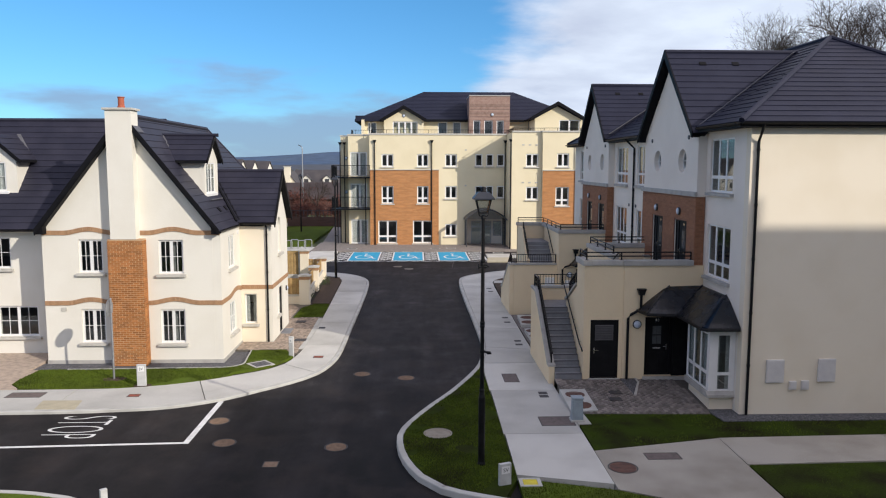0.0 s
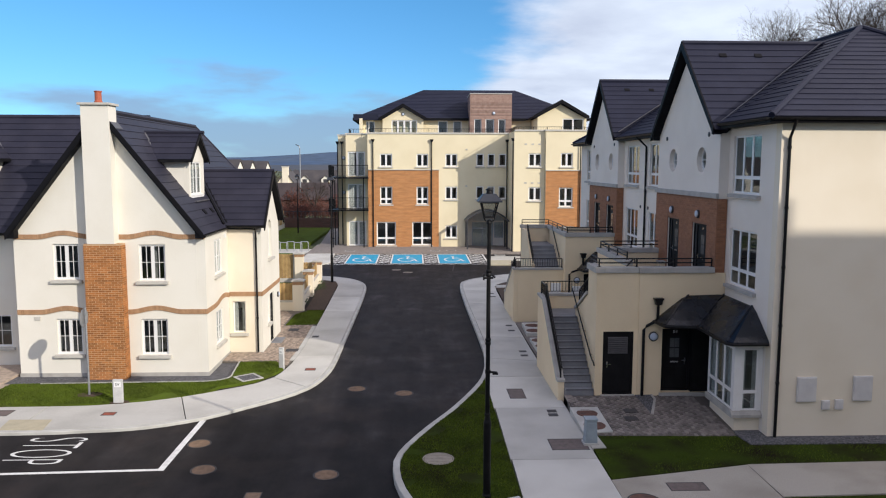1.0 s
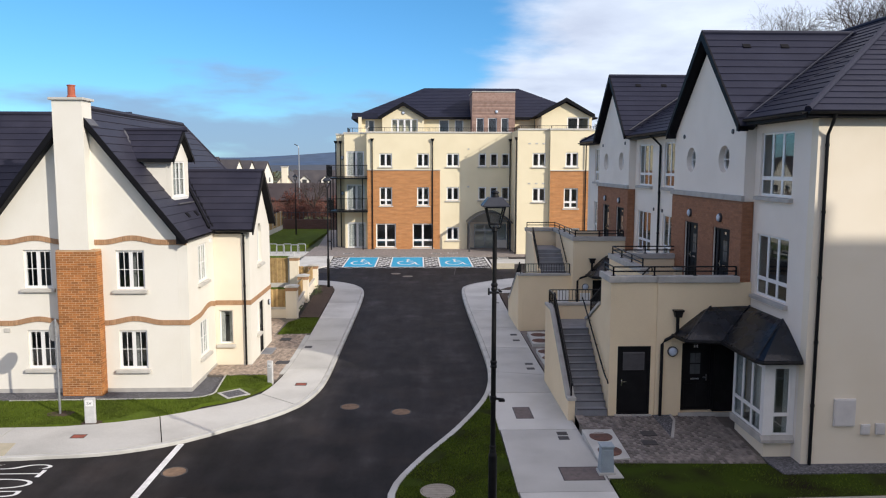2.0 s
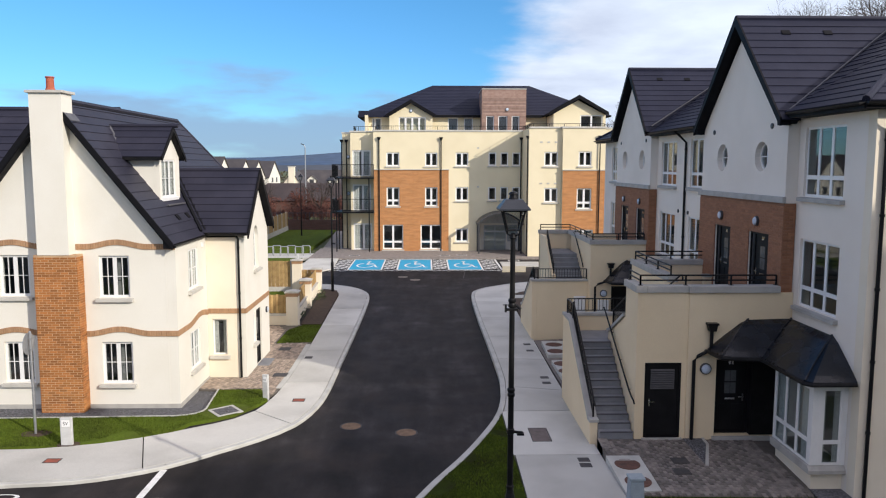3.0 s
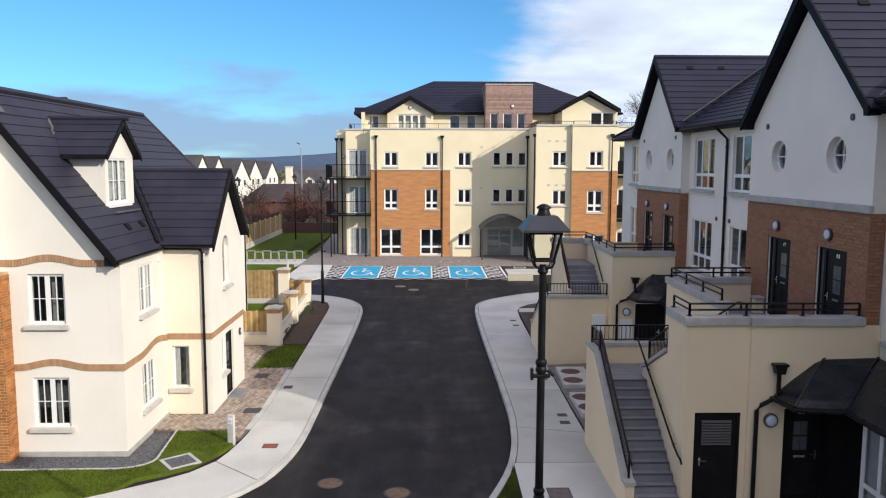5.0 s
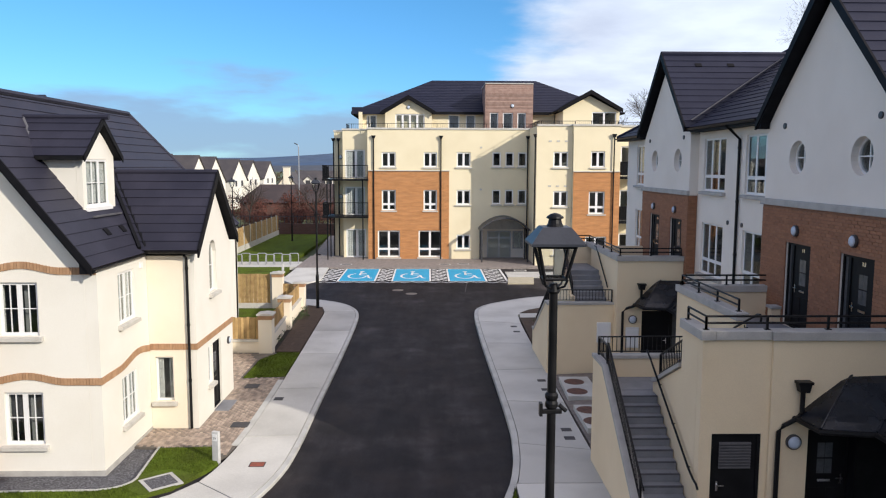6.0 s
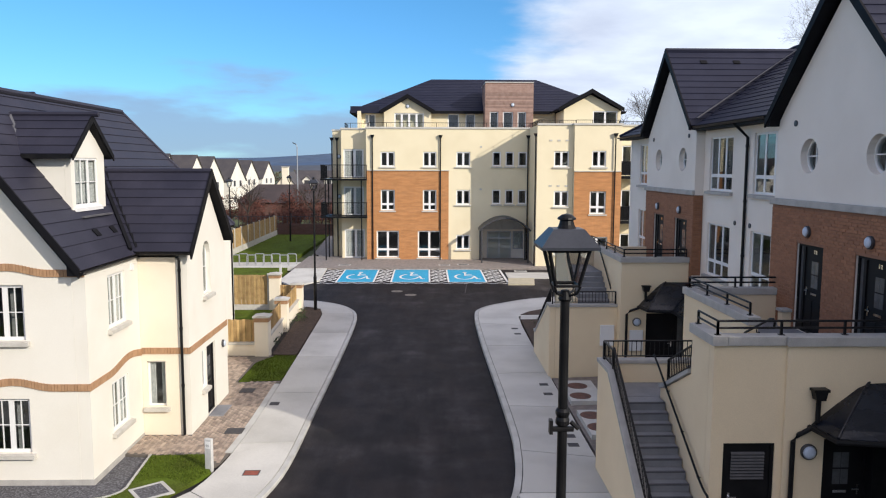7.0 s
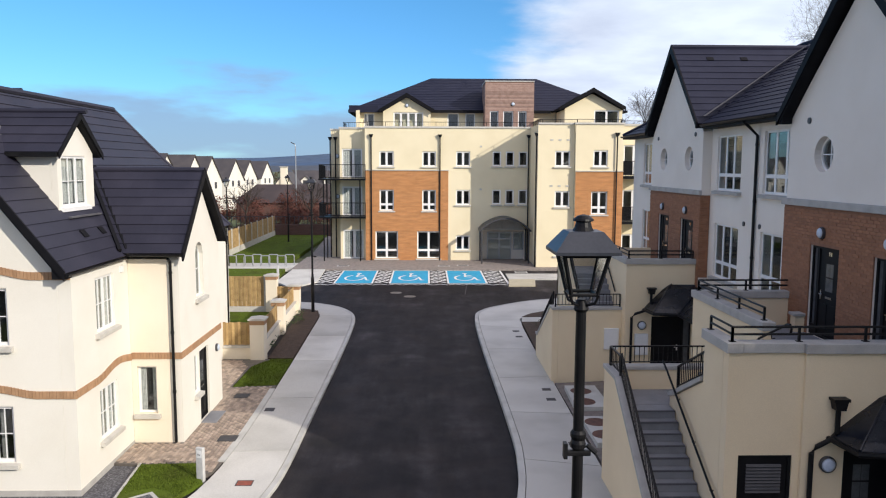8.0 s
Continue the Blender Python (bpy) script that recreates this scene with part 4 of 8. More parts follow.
corner = [p for p in EDGE_IN if p[1] < 27.86 and p[0] < 2.4 and p[1] < 27.8]
corner = sorted([p for p in corner if p[1] >= 16.7 or p[0] < 1.0], key=lambda p: p[1])
low = [p for p in EDGE_IN if p[1] < 16.75 and 0.7 < p[0] < 12.0]
lawn("lawn_corner", [(2.41, 27.7), (2.41, 17.3)] + [p for p in sorted(low, key=lambda p: -p[0]) if p[0] < 2.4] + corner, 0.10, "mown lawn in the kerbed corner", 26000, 1, bare=lambda x, y: 0.06 if y > 18 else -0.05, soil=M_LAWN_PATCHY_SHADED)
lawn("lawn_verge", [(2.42, 17.3), (4.6, 16.6), (5.65, 16.0), (8.28, 15.72), (8.28, 15.2), (4.5, 15.5), (2.7, 16.02), (2.42, 16.12)], 0.09, "narrow grass verge by the kerb", 5000, 2)
# few blades on this and the front lawn, to deepen their shade
lawn("lawn_path", [(8.36, 17.93), (30, 18.55), (30, 15.0), (8.36, 15.15)], 0.09, "lawn beside the concrete path", 2600, 3, bare=lambda x, y: 0.08, soil=M_LAWN_PATCHY_SHADED)
lawn("lawn_front", [(4.7, 19.02), (8.3, 19.84), (30, 20.42), (30, 21.1), (9.0, 21.1), (8.9, 21.78), (4.72, 21.92)], 0.10, "patchy lawn in front of the gable wall", 7500, 4, bare=lambda x, y: 0.55 - 0.3 * abs(y - 20.9) if x < 6.6 else 0.0, soil=M_LAWN_PATCHY_SHADED)
single("gravel_strip", slab(B(), [(8.93, 21.8), (9.02, 21.12), (30, 21.14), (30, 21.72), (9.72, 21.72), (9.72, 22.3), (8.98, 22.3)], -0.2, 0.115), M_GRAVEL, "slate gravel margin along the wall foot", "gravel", kind="structure")

# verge on the near side of the side road
SOUTH_EDGE = smooth_line([(-5.9, -6.45), (-5.9, -2), (-5.9, 5), (-5.92, 12.5), (-6.05, 14.5), (-6.4, 15.5), (-7.1, 16.3), (-7.97, 16.78), (-8.8, 17.02), (-9.82, 17.17), (-11.5, 17.26), (-14, 17.3), (-20, 17.32), (-32, 17.35), (-60, 17.4)])
kerb("kerb_south", SOUTH_EDGE, 0.04, "pale concrete kerb rounding the near corner")
lawn("lawn_south", [p for p in offset(SOUTH_EDGE, 0.165) if p[1] > -6.3 and p[0] > -20] + [(-20, -6.3)], 0.03, "mown grass verge inside the near kerb", 16000, 12)

# forecourt of the right-hand houses
front_court = single("forecourt_east", slab(B(), [(4.7, 21.93), (8.9, 21.8), (8.96, 22.31), (9.7, 22.31), (9.7, 25.0), (4.7, 25.0)], -0.2, 0, lambda x, y: rise_east(x, y) - 0.02), M_SAND, "grey block-paved forecourt before the doors", "paving", kind="structure")
part("edging", slab(B(), [(4.7, 24.36), (4.93, 24.36), (4.93, 24.96), (4.7, 24.96)], -0.1, 0, lambda x, y: rise_east(x, y) + 0.006), M_SETT_G, front_court)
single("forecourt_north", slab(B(), [(4.76, 29.3), (9.7, 29.3), (9.7, 37.2), (4.76, 37.2)], -0.2, 0.25, lambda x, y: 0.08 + 0.2 * min(max((x - 4.7) / 1.5, 0), 1)), M_SETT_G, "grey paved forecourt between the stairs", "paving", kind="structure")
single("planting_bed", slab(B(), [(4.8, 42.2), (9.7, 42.2), (9.7, 47.4), (4.9, 47.2)], -0.2, 0.14), M_SOIL, "bare dark planting bed beside the path", "soil bed", kind="structure")
single("planting_bed", slab(B(), [(5.05, 48.4), (9.7, 48.6), (9.7, 50.3), (6.75, 50.2), (5.6, 49.25)], -0.2, 0.14), M_SOIL, "small dark planting bed at the bend of the path", "soil bed", kind="structure")
single("pavement_link", slab(B(), [(4.9, 47.22), (9.7, 47.42), (9.7, 48.58), (5.04, 48.38)], -0.2, 0.12), M_CONC, "narrow concrete strip between two planting beds", "pavement", kind="structure")

# ground before the left-hand house
lawn("lawn_west", [(-5.15, 28.75), (-5.6, 27.9), (-6.1, 27.5), (-6.7, 27.15), (-7.0, 26.42), (-8.0, 25.9), (-9.4, 25.42), (-12.7, 25.14), (-13.5, 25.3), (-13.95, 25.75), (-14.0, 26.4), (-13.9, 27.6), (-7.3, 27.74), (-6.76, 27.98), (-6.6, 28.4), (-6.76, 30.38), (-5.35, 30.44), (-5.05, 29.6), (-4.9, 29.3)], 0.04, "mown lawn strip before the gable", 26000, 5, bare=lambda x, y: -0.1)
single("gravel_border", slab(B(), [(-14.3, 27.62), (-12.9, 27.62), (-7.3, 27.78), (-6.8, 28.02), (-6.64, 28.42), (-6.81, 30.4), (-7.6, 30.5), (-7.6, 28.8), (-14.3, 28.8)], -0.29, -0.035), M_GRAVEL, "slate gravel margin round the house foot", "gravel", kind="structure")
single("driveway", slab(B(), [(-60, 25.15), (-13.55, 25.15), (-13.55, 25.3), (-14.0, 25.75), (-14.05, 26.4), (-13.95, 27.6), (-14.32, 27.6), (-14.32, 30.3), (-60, 30.3)], -0.2, 0.035), M_SETT, "block-paved drive before the house", "paving", kind="structure")
west_court = single("forecourt_west", slab(B(), [(-4.7, 31.0), (-4.82, 29.9), (-5.05, 29.66), (-5.36, 30.47), (-6.8, 30.42), (-7.6, 30.52), (-7.6, 32.0), (-6.2, 32.0), (-6.2, 35.9), (-7.6, 35.9), (-7.6, 40.72), (-5.6, 40.72), (-6.16, 39.6), (-6.2, 37.03), (-4.72, 37.22)], -0.2, 0.025), M_SAND, "brown block paving at the house door", "paving", kind="structure")
single("edging", ribbon(B(), [(-12.9, 27.6), (-7.3, 27.74), (-6.97, 27.84), (-6.76, 27.99), (-6.64, 28.2), (-6.6, 28.4), (-6.77, 30.4)][::-1], -0.02, 0.03, -0.1, 0.065), M_KERB, "thin pale concrete edging along the slate margin", "edging", kind="structure")
single("edging", ribbon(B(), [p for p in LEFT_BACK_R if 30.0 < p[1] < 37.2 and p[0] > -6], 0.015, 0.2, -0.1, 0.043), M_KERB, "pale concrete edging between paving and footpath", "edging", kind="structure")
lawn("lawn_side", [(-4.75, 37.25), (-6.15, 37.05), (-6.12, 39.6), (-5.6, 40.7), (-4.78, 40.7)], 0.04, "small lawn patch beside the garden wall", 5000, 6)
single("planting_bed", slab(B(), [(-4.8, 40.75), (-5.75, 40.75), (-6.05, 51.0), (-5.2, 50.4), (-4.95, 49.0), (-4.9, 47)], -0.2, 0.06), M_SOIL, "brown bark planting strip along the garden wall", "soil bed", kind="structure")
lawn("lawn_garden", [(-6.4, 41.2), (-14, 41.2), (-14, 50.3), (-6.8, 50.3)], 0.02, "back garden lawn behind the fence", 6000, 7)
lawn("lawn_green", [(-9.45, 58.5), (-22, 58.5), (-22, 66.6), (-9.9, 66.6)], 0.03, "green before the cycle stands", 8000, 8)
lawn("lawn_green", [(-10.35, 69.6), (-15.9, 69.6), (-15.9, 93.5), (-10.3, 93.5)], 0.03, "broad green beside the apartments", 12000, 9)
single("cycle_apron", slab(B(), [(-9.42, 66.62), (-16, 66.62), (-16, 69.58), (-9.42, 69.58)], -0.2, 0.05), M_CONC, "concrete strip under the cycle stands", "pavement", kind="structure")
single("crossing_apron", slab(B(), [(-6.7, 60.4), (-6.95, 66.28), (-9.3, 66.28), (-9.3, 60.4), (-8.3, 58.6), (-7.4, 59.0)], -0.2, 0.03), M_CONC, "dished concrete crossing by the parking bays", "pavement", kind="structure")
single("tactile_paving", slab(B(), [(5.56, 58.9), (7.24, 58.9), (7.6, 61.6), (5.84, 61.6)], -0.2, 0.015), M_TACTILE, "buff paved square beside the last bay", "tactile paving", kind="structure")
single("crossing_apron", slab(B(), [(5.86, 61.63), (30, 61.75), (30, 64.2), (5.9, 64.2)], -0.2, 0.02), M_CONC, "concrete apron beside the last bay", "pavement", kind="structure")
single("tactile_paving", slab(B(), [(-11.85, 23.02), (-10.6, 22.98), (-10.75, 23.86), (-12.0, 23.88)], 0.03, 0.05), M_TACTILE, "buff tactile paving at the crossing", "tactile paving", kind="structure")


# ---- the gabled house on the left ----
def brick_band(parent, O, u, n, a0, a1, z, arcs, h=0.17, proud=0.03):
    """A soldier course that rises in a shallow arc over each window: arcs of (centre, half width, rise)."""
    O, u, n = Vector((*O, 0)), Vector((*u, 0)), Vector((*n, 0))
    bm = B()
    k = int((a1 - a0) / 0.075)
    step = (a1 - a0) / k
    for i in range(k):
        a = a0 + i * step
        lift = sum(r * 0.5 * (1 + math.cos(math.pi * (a + step / 2 - c) / w)) for c, w, r in arcs if abs(a + step / 2 - c) < w)
        q = [O + u * x + Vector((0, 0, z + lift + zz)) - n * 0.02 for x, zz in ((a + 0.004, 0), (a + step - 0.004, 0), (a + step - 0.004, h), (a + 0.004, h))]
        prism(bm, q, n * (0.02 + proud + random.uniform(-0.003, 0.003)))
    return part("brick_band", bm, M_BAND, parent, "soldier course of orange-brown bricks")


def gable_house():
    H = thing("house", (-10.85, 34.0, 0.0), "ivory rendered gabled house with dark tiled roof and brick chimney breast", "house")
    X0, X1, YF = -14.15, -7.48, 28.75
    RX, RZ, SL = -10.85, 9.42, 1.27             # ridge and slope of the gable roof
    top = lambda x: RZ - 0.2 - SL * abs(x - RX)
    # south gable
    wins = [(-9.81, -8.89, 3.45, 4.74), (-9.82, -8.89, 0.76, 2.06), (-12.8, -11.9, 3.5, 4.76), (-12.8, -11.9, 0.8, 2.08)]
    ops = [rect(a - X0, b - X0, c, d) for a, b, c, d in wins]
    part("wall", wall(B(), (X0, YF), (1, 0), (0, -1), [(0, top(X0)), (RX - X0, top(RX)), (X1 - 0.302 - X0, top(X1 - 0.302))], -0.3, ops), M_IVORY, H)
    for a, b, c, d in wins:
        window(H, (X0, YF), (1, 0), (0, -1), a - X0, b - X0, c, d, mull=(0.5,), bars_v=(0.26, 0.74), bars_h=(0.5,), frame_w=0.07, deep=0.07)
    # east side, porch and the rest of the ring
    ops = [rect(1.2, 2.25, 3.46, 4.78), rect(1.2, 2.22, 0.82, 2.07)]
    part("wall", wall(B(), (X1, YF + 0.004), (0, 1), (1, 0), [(0, 5.0), (3.16, 5.0)], -0.3, ops), M_IVORY, H)
    for o in ops:
        window(H, (X1, YF), (0, 1), (1, 0), o[0][0], o[1][0], o[0][1], o[0][2], mull=(0.5,), bars_v=(0.25, 0.75), bars_h=(0.5,), curtain=0.5, deep=0.05, frame_w=0.065)
    PY, PX, PE = 31.92, -6.16, 35.76
    o = rect(0.14, 0.65, 0.84, 2.12)
    part("wall", wall(B(), (X1, PY), (1, 0), (0, -1), [(0, 5.0), (PX - X1 - 0.302, 5.0)], -0.3, [o]), M_CREAM, H)
    window(H, (X1, PY), (1, 0), (0, -1), 0.14, 0.65, 0.84, 2.12, curtain=0.34)
    ops = [arch(1.45, 2.2, 3.7, 5.27, 0.37), rect(1.1, 1.5, 1.0, 2.12), rect(1.56, 2.45, 0.06, 2.14)]
    half = (PE - PY) / 2
    part("wall", wall(B(), (PX, PY + 0.004), (0, 1), (1, 0), [(0, 5.0), (half, 7.08), (PE - PY, 5.0)], -0.3, ops), M_IVORY, H)
    window(H, (PX, PY), (0, 1), (1, 0), 1.45, 2.2, 3.7, 5.27, mull=(0.5,), bars_h=(0.5,), frame_w=0.05, deep=0.12)
    window(H, (PX, PY), (0, 1), (1, 0), 1.1, 1.5, 1.0, 2.12, deep=0.06)
    panel_door(H, (PX, PY), (0, 1), (1, 0), 1.56, 2.45, 0.06, 2.14, deep=0.09, number=False)
    part("doorstep", soft_box(B(), PX + 0.02, PX + 0.45, PY + 1.5, PY + 2.52, -0.1, 0.07, 0.01), M_STEP, H)
    wall_light(H, (PX, PY + 3.28, 1.84), (1, 0), 0.12)
    part("wall", wall(B(), (X1, PE), (0, 1), (1, 0), [(0, 5.0), (6.1, 5.0)], -0.3), M_IVORY, H)
    part("wall", wall(B(), (X1, 41.9), (-1, 0), (0, 1), [(0, 5.0), (18.45, 5.0)], -0.3), M_IVORY, H)
    part("wall", wall(B(), (PX - 0.3, PE), (-1, 0), (0, 1), [(0, 5.0), (0.95, 5.0)], -0.3), M_IVORY, H)
    part("wall", wall(B(), (-26.0, 41.9), (0, -1), (-1, 0), [(0, 5.0), (8.0, 9.2), (11.7, 5.0)], -0.3), M_IVORY, H)
    # floors inside, so that no light crosses the rooms
    bm = B()
    for z in (0.02, 2.6, 5.0):
        box(bm, -25.7, X1 - 0.31, 30.52, 41.5, z - 0.15, z)
        box(bm, X0 + 0.31, X1 - 0.31, YF + 0.31, 30.5, z - 0.15, z)
        box(bm, X1 - 0.2, PX - 0.31, PY + 0.31, PE - 0.02, z - 0.15, z)
    box(bm, X0 + 0.32, X1 - 0.32, 31.6, 31.75, 0.02, 5.0)
    box(bm, X1 - 1.9, X1 - 1.8, 29.1, 35.5, 0.02, 5.0)
    part("floor", bm, M_ROOM, H)
    # wing to the west
    ops = [rect(9.25, 10.85, 0.73, 1.95), rect(8.35, 9.9, 3.48, 4.72), rect(3.0, 4.5, 0.73, 1.95), rect(3.0, 4.5, 3.48, 4.72)]
    part("wall", wall(B(), (-26.0, 30.2), (1, 0), (0, -1), [(0, 5.0), (11.85, 5.0)], -0.3, ops), M_IVORY, H)
    for q in ops:
        window(H, (-26.0, 30.2), (1, 0), (0, -1), q[0][0], q[1][0], q[0][1], q[0][2], mull=(0.5,), bars_v=(0.26, 0.74), bars_h=(0.5,), frame_w=0.07, deep=0.07)
    # plinth
    bm = box(B(), X0 - 0.02, X1 + 0.02, YF - 0.025, YF - 0.002, -0.3, 0.1)
    box(bm, X1 + 0.002, X1 + 0.025, YF, PY - 0.03, -0.3, 0.1)
    part("plinth", bm, M_COPING, H)
    # roofs
    tiles = B()
    ex, vy, ry = 3.4, 28.42, 39.7
    ez = RZ - SL * ex
    hy = 42.1
    covered(H, tiles, [(RX + ex, vy, ez), (RX + ex, hy, ez), (RX, ry, RZ), (RX, vy, RZ)])
    covered(H, tiles, [(RX - ex, vy, ez), (RX - ex, hy, ez), (RX, ry, RZ), (RX, vy, RZ)])
    covered(H, tiles, [(RX - ex, hy, ez), (RX + ex, hy, ez), (RX, ry, RZ)])
    # porch roof
    pr, pz, ps = PY + half, 7.32, 0.99
    pe = half + 0.25
    for s in (-1, 1):
        covered(H, tiles, [(-5.95, pr + s * pe, pz - ps * pe), (-7.5, pr + s * pe, pz - ps * pe), (-9.2, pr, pz), (-5.95, pr, pz)])
    # wing roof
    wy, wz, ws = 33.9, 9.5, 1.1
    covered(H, tiles, [(-26.3, 29.85, wz - ws * 4.05), (-14.15, 29.85, wz - ws * 4.05), (-10.9, wy, wz), (-26.3, wy, wz)])
    covered(H, tiles, [(-26.3, 42.2, wz - 4.45), (-14.0, 42.2, wz - 4.45), (-10.9, wy + 0.02, wz), (-26.3, wy + 0.02, wz)])
    # dormers
    def dormer(face, along, c, zb, ze, za, back):
        """face: place of the front; along: the axis it looks to; c: its middle."""
        hw = 0.97

        def W(d, s, z):                       # d: outwards from the face, s: along it
            return (face + d, c + s, z) if along == "x" else (c + s, face - d, z)

        o = (face, c - hw) if along == "x" else (c - hw, face)
        u, n = ((0, 1), (1, 0)) if along == "x" else ((1, 0), (0, -1))
        op = rect(0.2, 1.5, zb + 0.02, ze - 0.06)
        part("dormer_wall", wall(B(), o, u, n, [(0, ze + 0.1), (hw, za + 0.1), (2 * hw, ze + 0.1)], zb - 0.2, [op], 0.15), M_IVORY, H)
        window(H, o, u, n, 0.2, 1.5, zb + 0.02, ze - 0.06, mull=(0.6,), bars_v=(0.3,), bars_h=(0.5,), deep=0.02, sill=0.08, curtain=0.5, sill_mat=M_UPVC)
        for s in (-1, 1):
            q = [W(-0.155, s * hw, zb - 0.1), W(-0.155, s * hw, ze + 0.1), W(-1.3, s * hw, ze + 0.12), W(-1.3, s * hw, zb + 1.1)]
            part("dormer_cheek", prism(B(), q, Vector(W(0, -s * 0.12, 0)) - Vector(W(0, 0, 0))), M_IVORY, H)
            e = [W(0.15, s * (hw + 0.22), ze + 0.02), W(-back * 0.55, s * (hw + 0.22), ze + 0.02), W(-back, 0, za + 0.36), W(0.15, 0, za + 0.36)]
            covered(H, tiles, e)
            q = [Vector(W(0.16, s * (hw + 0.24), ze + 0.0)), Vector(W(0.16, 0, za + 0.34))]
            bm = prism(B(), [q[0] + Vector((0, 0, 0.03)), q[1] + Vector((0, 0, 0.03)), q[1] - Vector((0, 0, 0.15)), q[0] - Vector((0, 0, 0.13))], Vector(W(0.03, 0, 0)) - Vector(W(0, 0, 0)))
            part("bargeboard", bm, M_FASCIA, H)
            g = [W(0.13, s * (hw + 0.26), ze - 0.03), W(-1.05, s * (hw + 0.26), ze - 0.03)]
            part("gutter", beam(B(), g[0], g[1], 0.09, 0.1), M_BLACK, H)

    dormer(-8.43, "x", 31.35, 6.42, 7.72, 8.4, 2.3)
    dormer(31.1, "y", -17.1, 6.5, 7.74, 8.46, 2.4)
    part("roof", tiles, M_ROOF_SUNLIT, H, "dark slate-grey flat roof tiles in courses")
    # ridge tiles, valleys, verges and gutters
    bm = B()
    tube(bm, [(RX, vy, RZ + 0.0), (RX, ry, RZ + 0.0)], 0.09, 8)
    tube(bm, [(RX, ry, RZ), (RX + ex, hy, ez + 0.02)], 0.07, 8)
    tube(bm, [(-26.3, wy, wz), (-11, wy, wz)], 0.09, 8)
    tube(bm, [(-5.95, pr, pz), (-9.05, pr, pz)], 0.075, 8)
    tube(bm, [(-8.1, 31.35, 8.78), (-10.35, 31.35, 8.78)], 0.07, 8)
    part("ridge", bm, M_ROOF_SUNLIT, H)
    for s in (-1, 1):
        a, b = Vector((RX + s * (ex + 0.02), vy - 0.03, ez)), Vector((RX, vy - 0.03, RZ + 0.02))
        part("bargeboard", prism(B(), [a + Vector((0, 0, 0.06)), b + Vector((0, 0, 0.06)), b - Vector((0, 0, 0.2)), a - Vector((s * 0.02, 0, 0.16))], (0, 0.05, 0)), M_FASCIA, H)
        a, b = Vector((-5.93, pr + s * (pe + 0.02), pz - ps * pe)), Vector((-5.93, pr, pz + 0.02))
        part("bargeboard", prism(B(), [a + Vector((0, 0, 0.05)), b + Vector((0, 0, 0.05)), b - Vector((0, 0, 0.22)), a - Vector((0, s * 0.02, 0.2))], (-0.05, 0, 0)), M_FASCIA, H)
    # soffit boxes at the feet of the gable
    for s in (-1, 1):
        x = RX + s * 3.25
        part("soffit", prism(B(), [(x - 0.13, vy + 0.02, ez - 0.12), (x + 0.15, vy + 0.02, ez - 0.12), (x + 0.15, vy + 0.02, ez + 0.02), (x - s * 0.13, vy + 0.02, ez + 0.3)], (0, 0.34, 0)), M_FASCIA, H)
    gutter(H, (RX + ex + 0.05, vy, ez - 0.02), (RX + ex + 0.05, PY - 0.35, ez - 0.02))
    gutter(H, (-7.3, pr - pe - 0.05, pz - ps * pe - 0.02), (-5.97, pr - pe - 0.05, pz - ps * pe - 0.02))
    gutter(H, (-26.2, 29.8, wz - ws * 4.05 - 0.02), (-14.3, 29.8, wz - ws * 4.05 - 0.02))
    downpipe(H, [(-6.36, PY - 0.2, 5.03), (-6.35, PY - 0.1, 4.97), (-6.35, PY - 0.055, 4.9), (-6.35, PY - 0.055, 0.05)], 0.038)
    for p, q in (((-9.62, 30.42, 7.9), (-10.42, 31.32, 8.84)), ((-16.2, 32.35, 7.92), (-17.05, 33.2, 8.86))):
        part("flashing", beam(B(), p, q, 0.16, 0.03), M_LEAD, H, "grey lead in the dormer valley")
    part("flashing", box(B(), -8.34, -8.2, 30.5, 32.2, 6.16, 6.2), M_LEAD, H)
    # valley lead and the two roof vents
    for d in (-0.13, 0.13):
        part("valley", beam(B(), (-7.47 + d * 0.3, pr - pe + d, 5.26), (-9.15 + d * 0.3, pr + d, 7.40), 0.09, 0.1), M_FASCIA, H)
    for y in (30.6, 31.6):
        zc = 5.78
        xc = RX + (RZ - zc) / SL
        bm = beam(B(), (xc + 0.08, y, zc - 0.08), (xc - 0.05, y, zc + 0.085), 0.24, 0.06)
        part("roof_vent", bm, M_FASCIA, H)
    # brick bands
    brick_band(H, (X0, YF), (1, 0), (0, -1), 0.0, 2.72, 4.93, [(1.75, 0.95, 0.14)])
    brick_band(H, (X0, YF), (1, 0), (0, -1), 3.68, 6.67, 4.93, [(4.9, 0.95, 0.14)])
    brick_band(H, (X0, YF), (1, 0), (0, -1), 0.0, 2.58, 2.24, [(1.75, 0.95, 0.14)])
    brick_band(H, (X0, YF), (1, 0), (0, -1), 3.9, 6.7, 2.24, [(4.9, 0.95, 0.14)])
    brick_band(H, (X1, YF), (0, 1), (1, 0), -0.03, 3.16, 2.24, [(2.35, 1.3, 0.17)])
    brick_band(H, (X1, PY), (1, 0), (0, -1), 0.03, 1.35, 2.33, [])
    brick_band(H, (PX, PY), (0, 1), (1, 0), -0.03, 3.84, 2.33, [])
    # chimney
    part("chimney_core", box(B(), -11.55, -10.27, 28.34, YF - 0.002, -0.3, 4.80), M_MORTAR_PALE, H)
    part("chimney_core", box(B(), -11.42, -10.48, 28.32, 29.0, 4.805, 9.57), M_IVORY, H)
    cap = part("chimney_cap", soft_box(B(), -11.5, -10.40, 28.24, 29.08, 9.57, 9.65, 0.015), M_SILL, H)
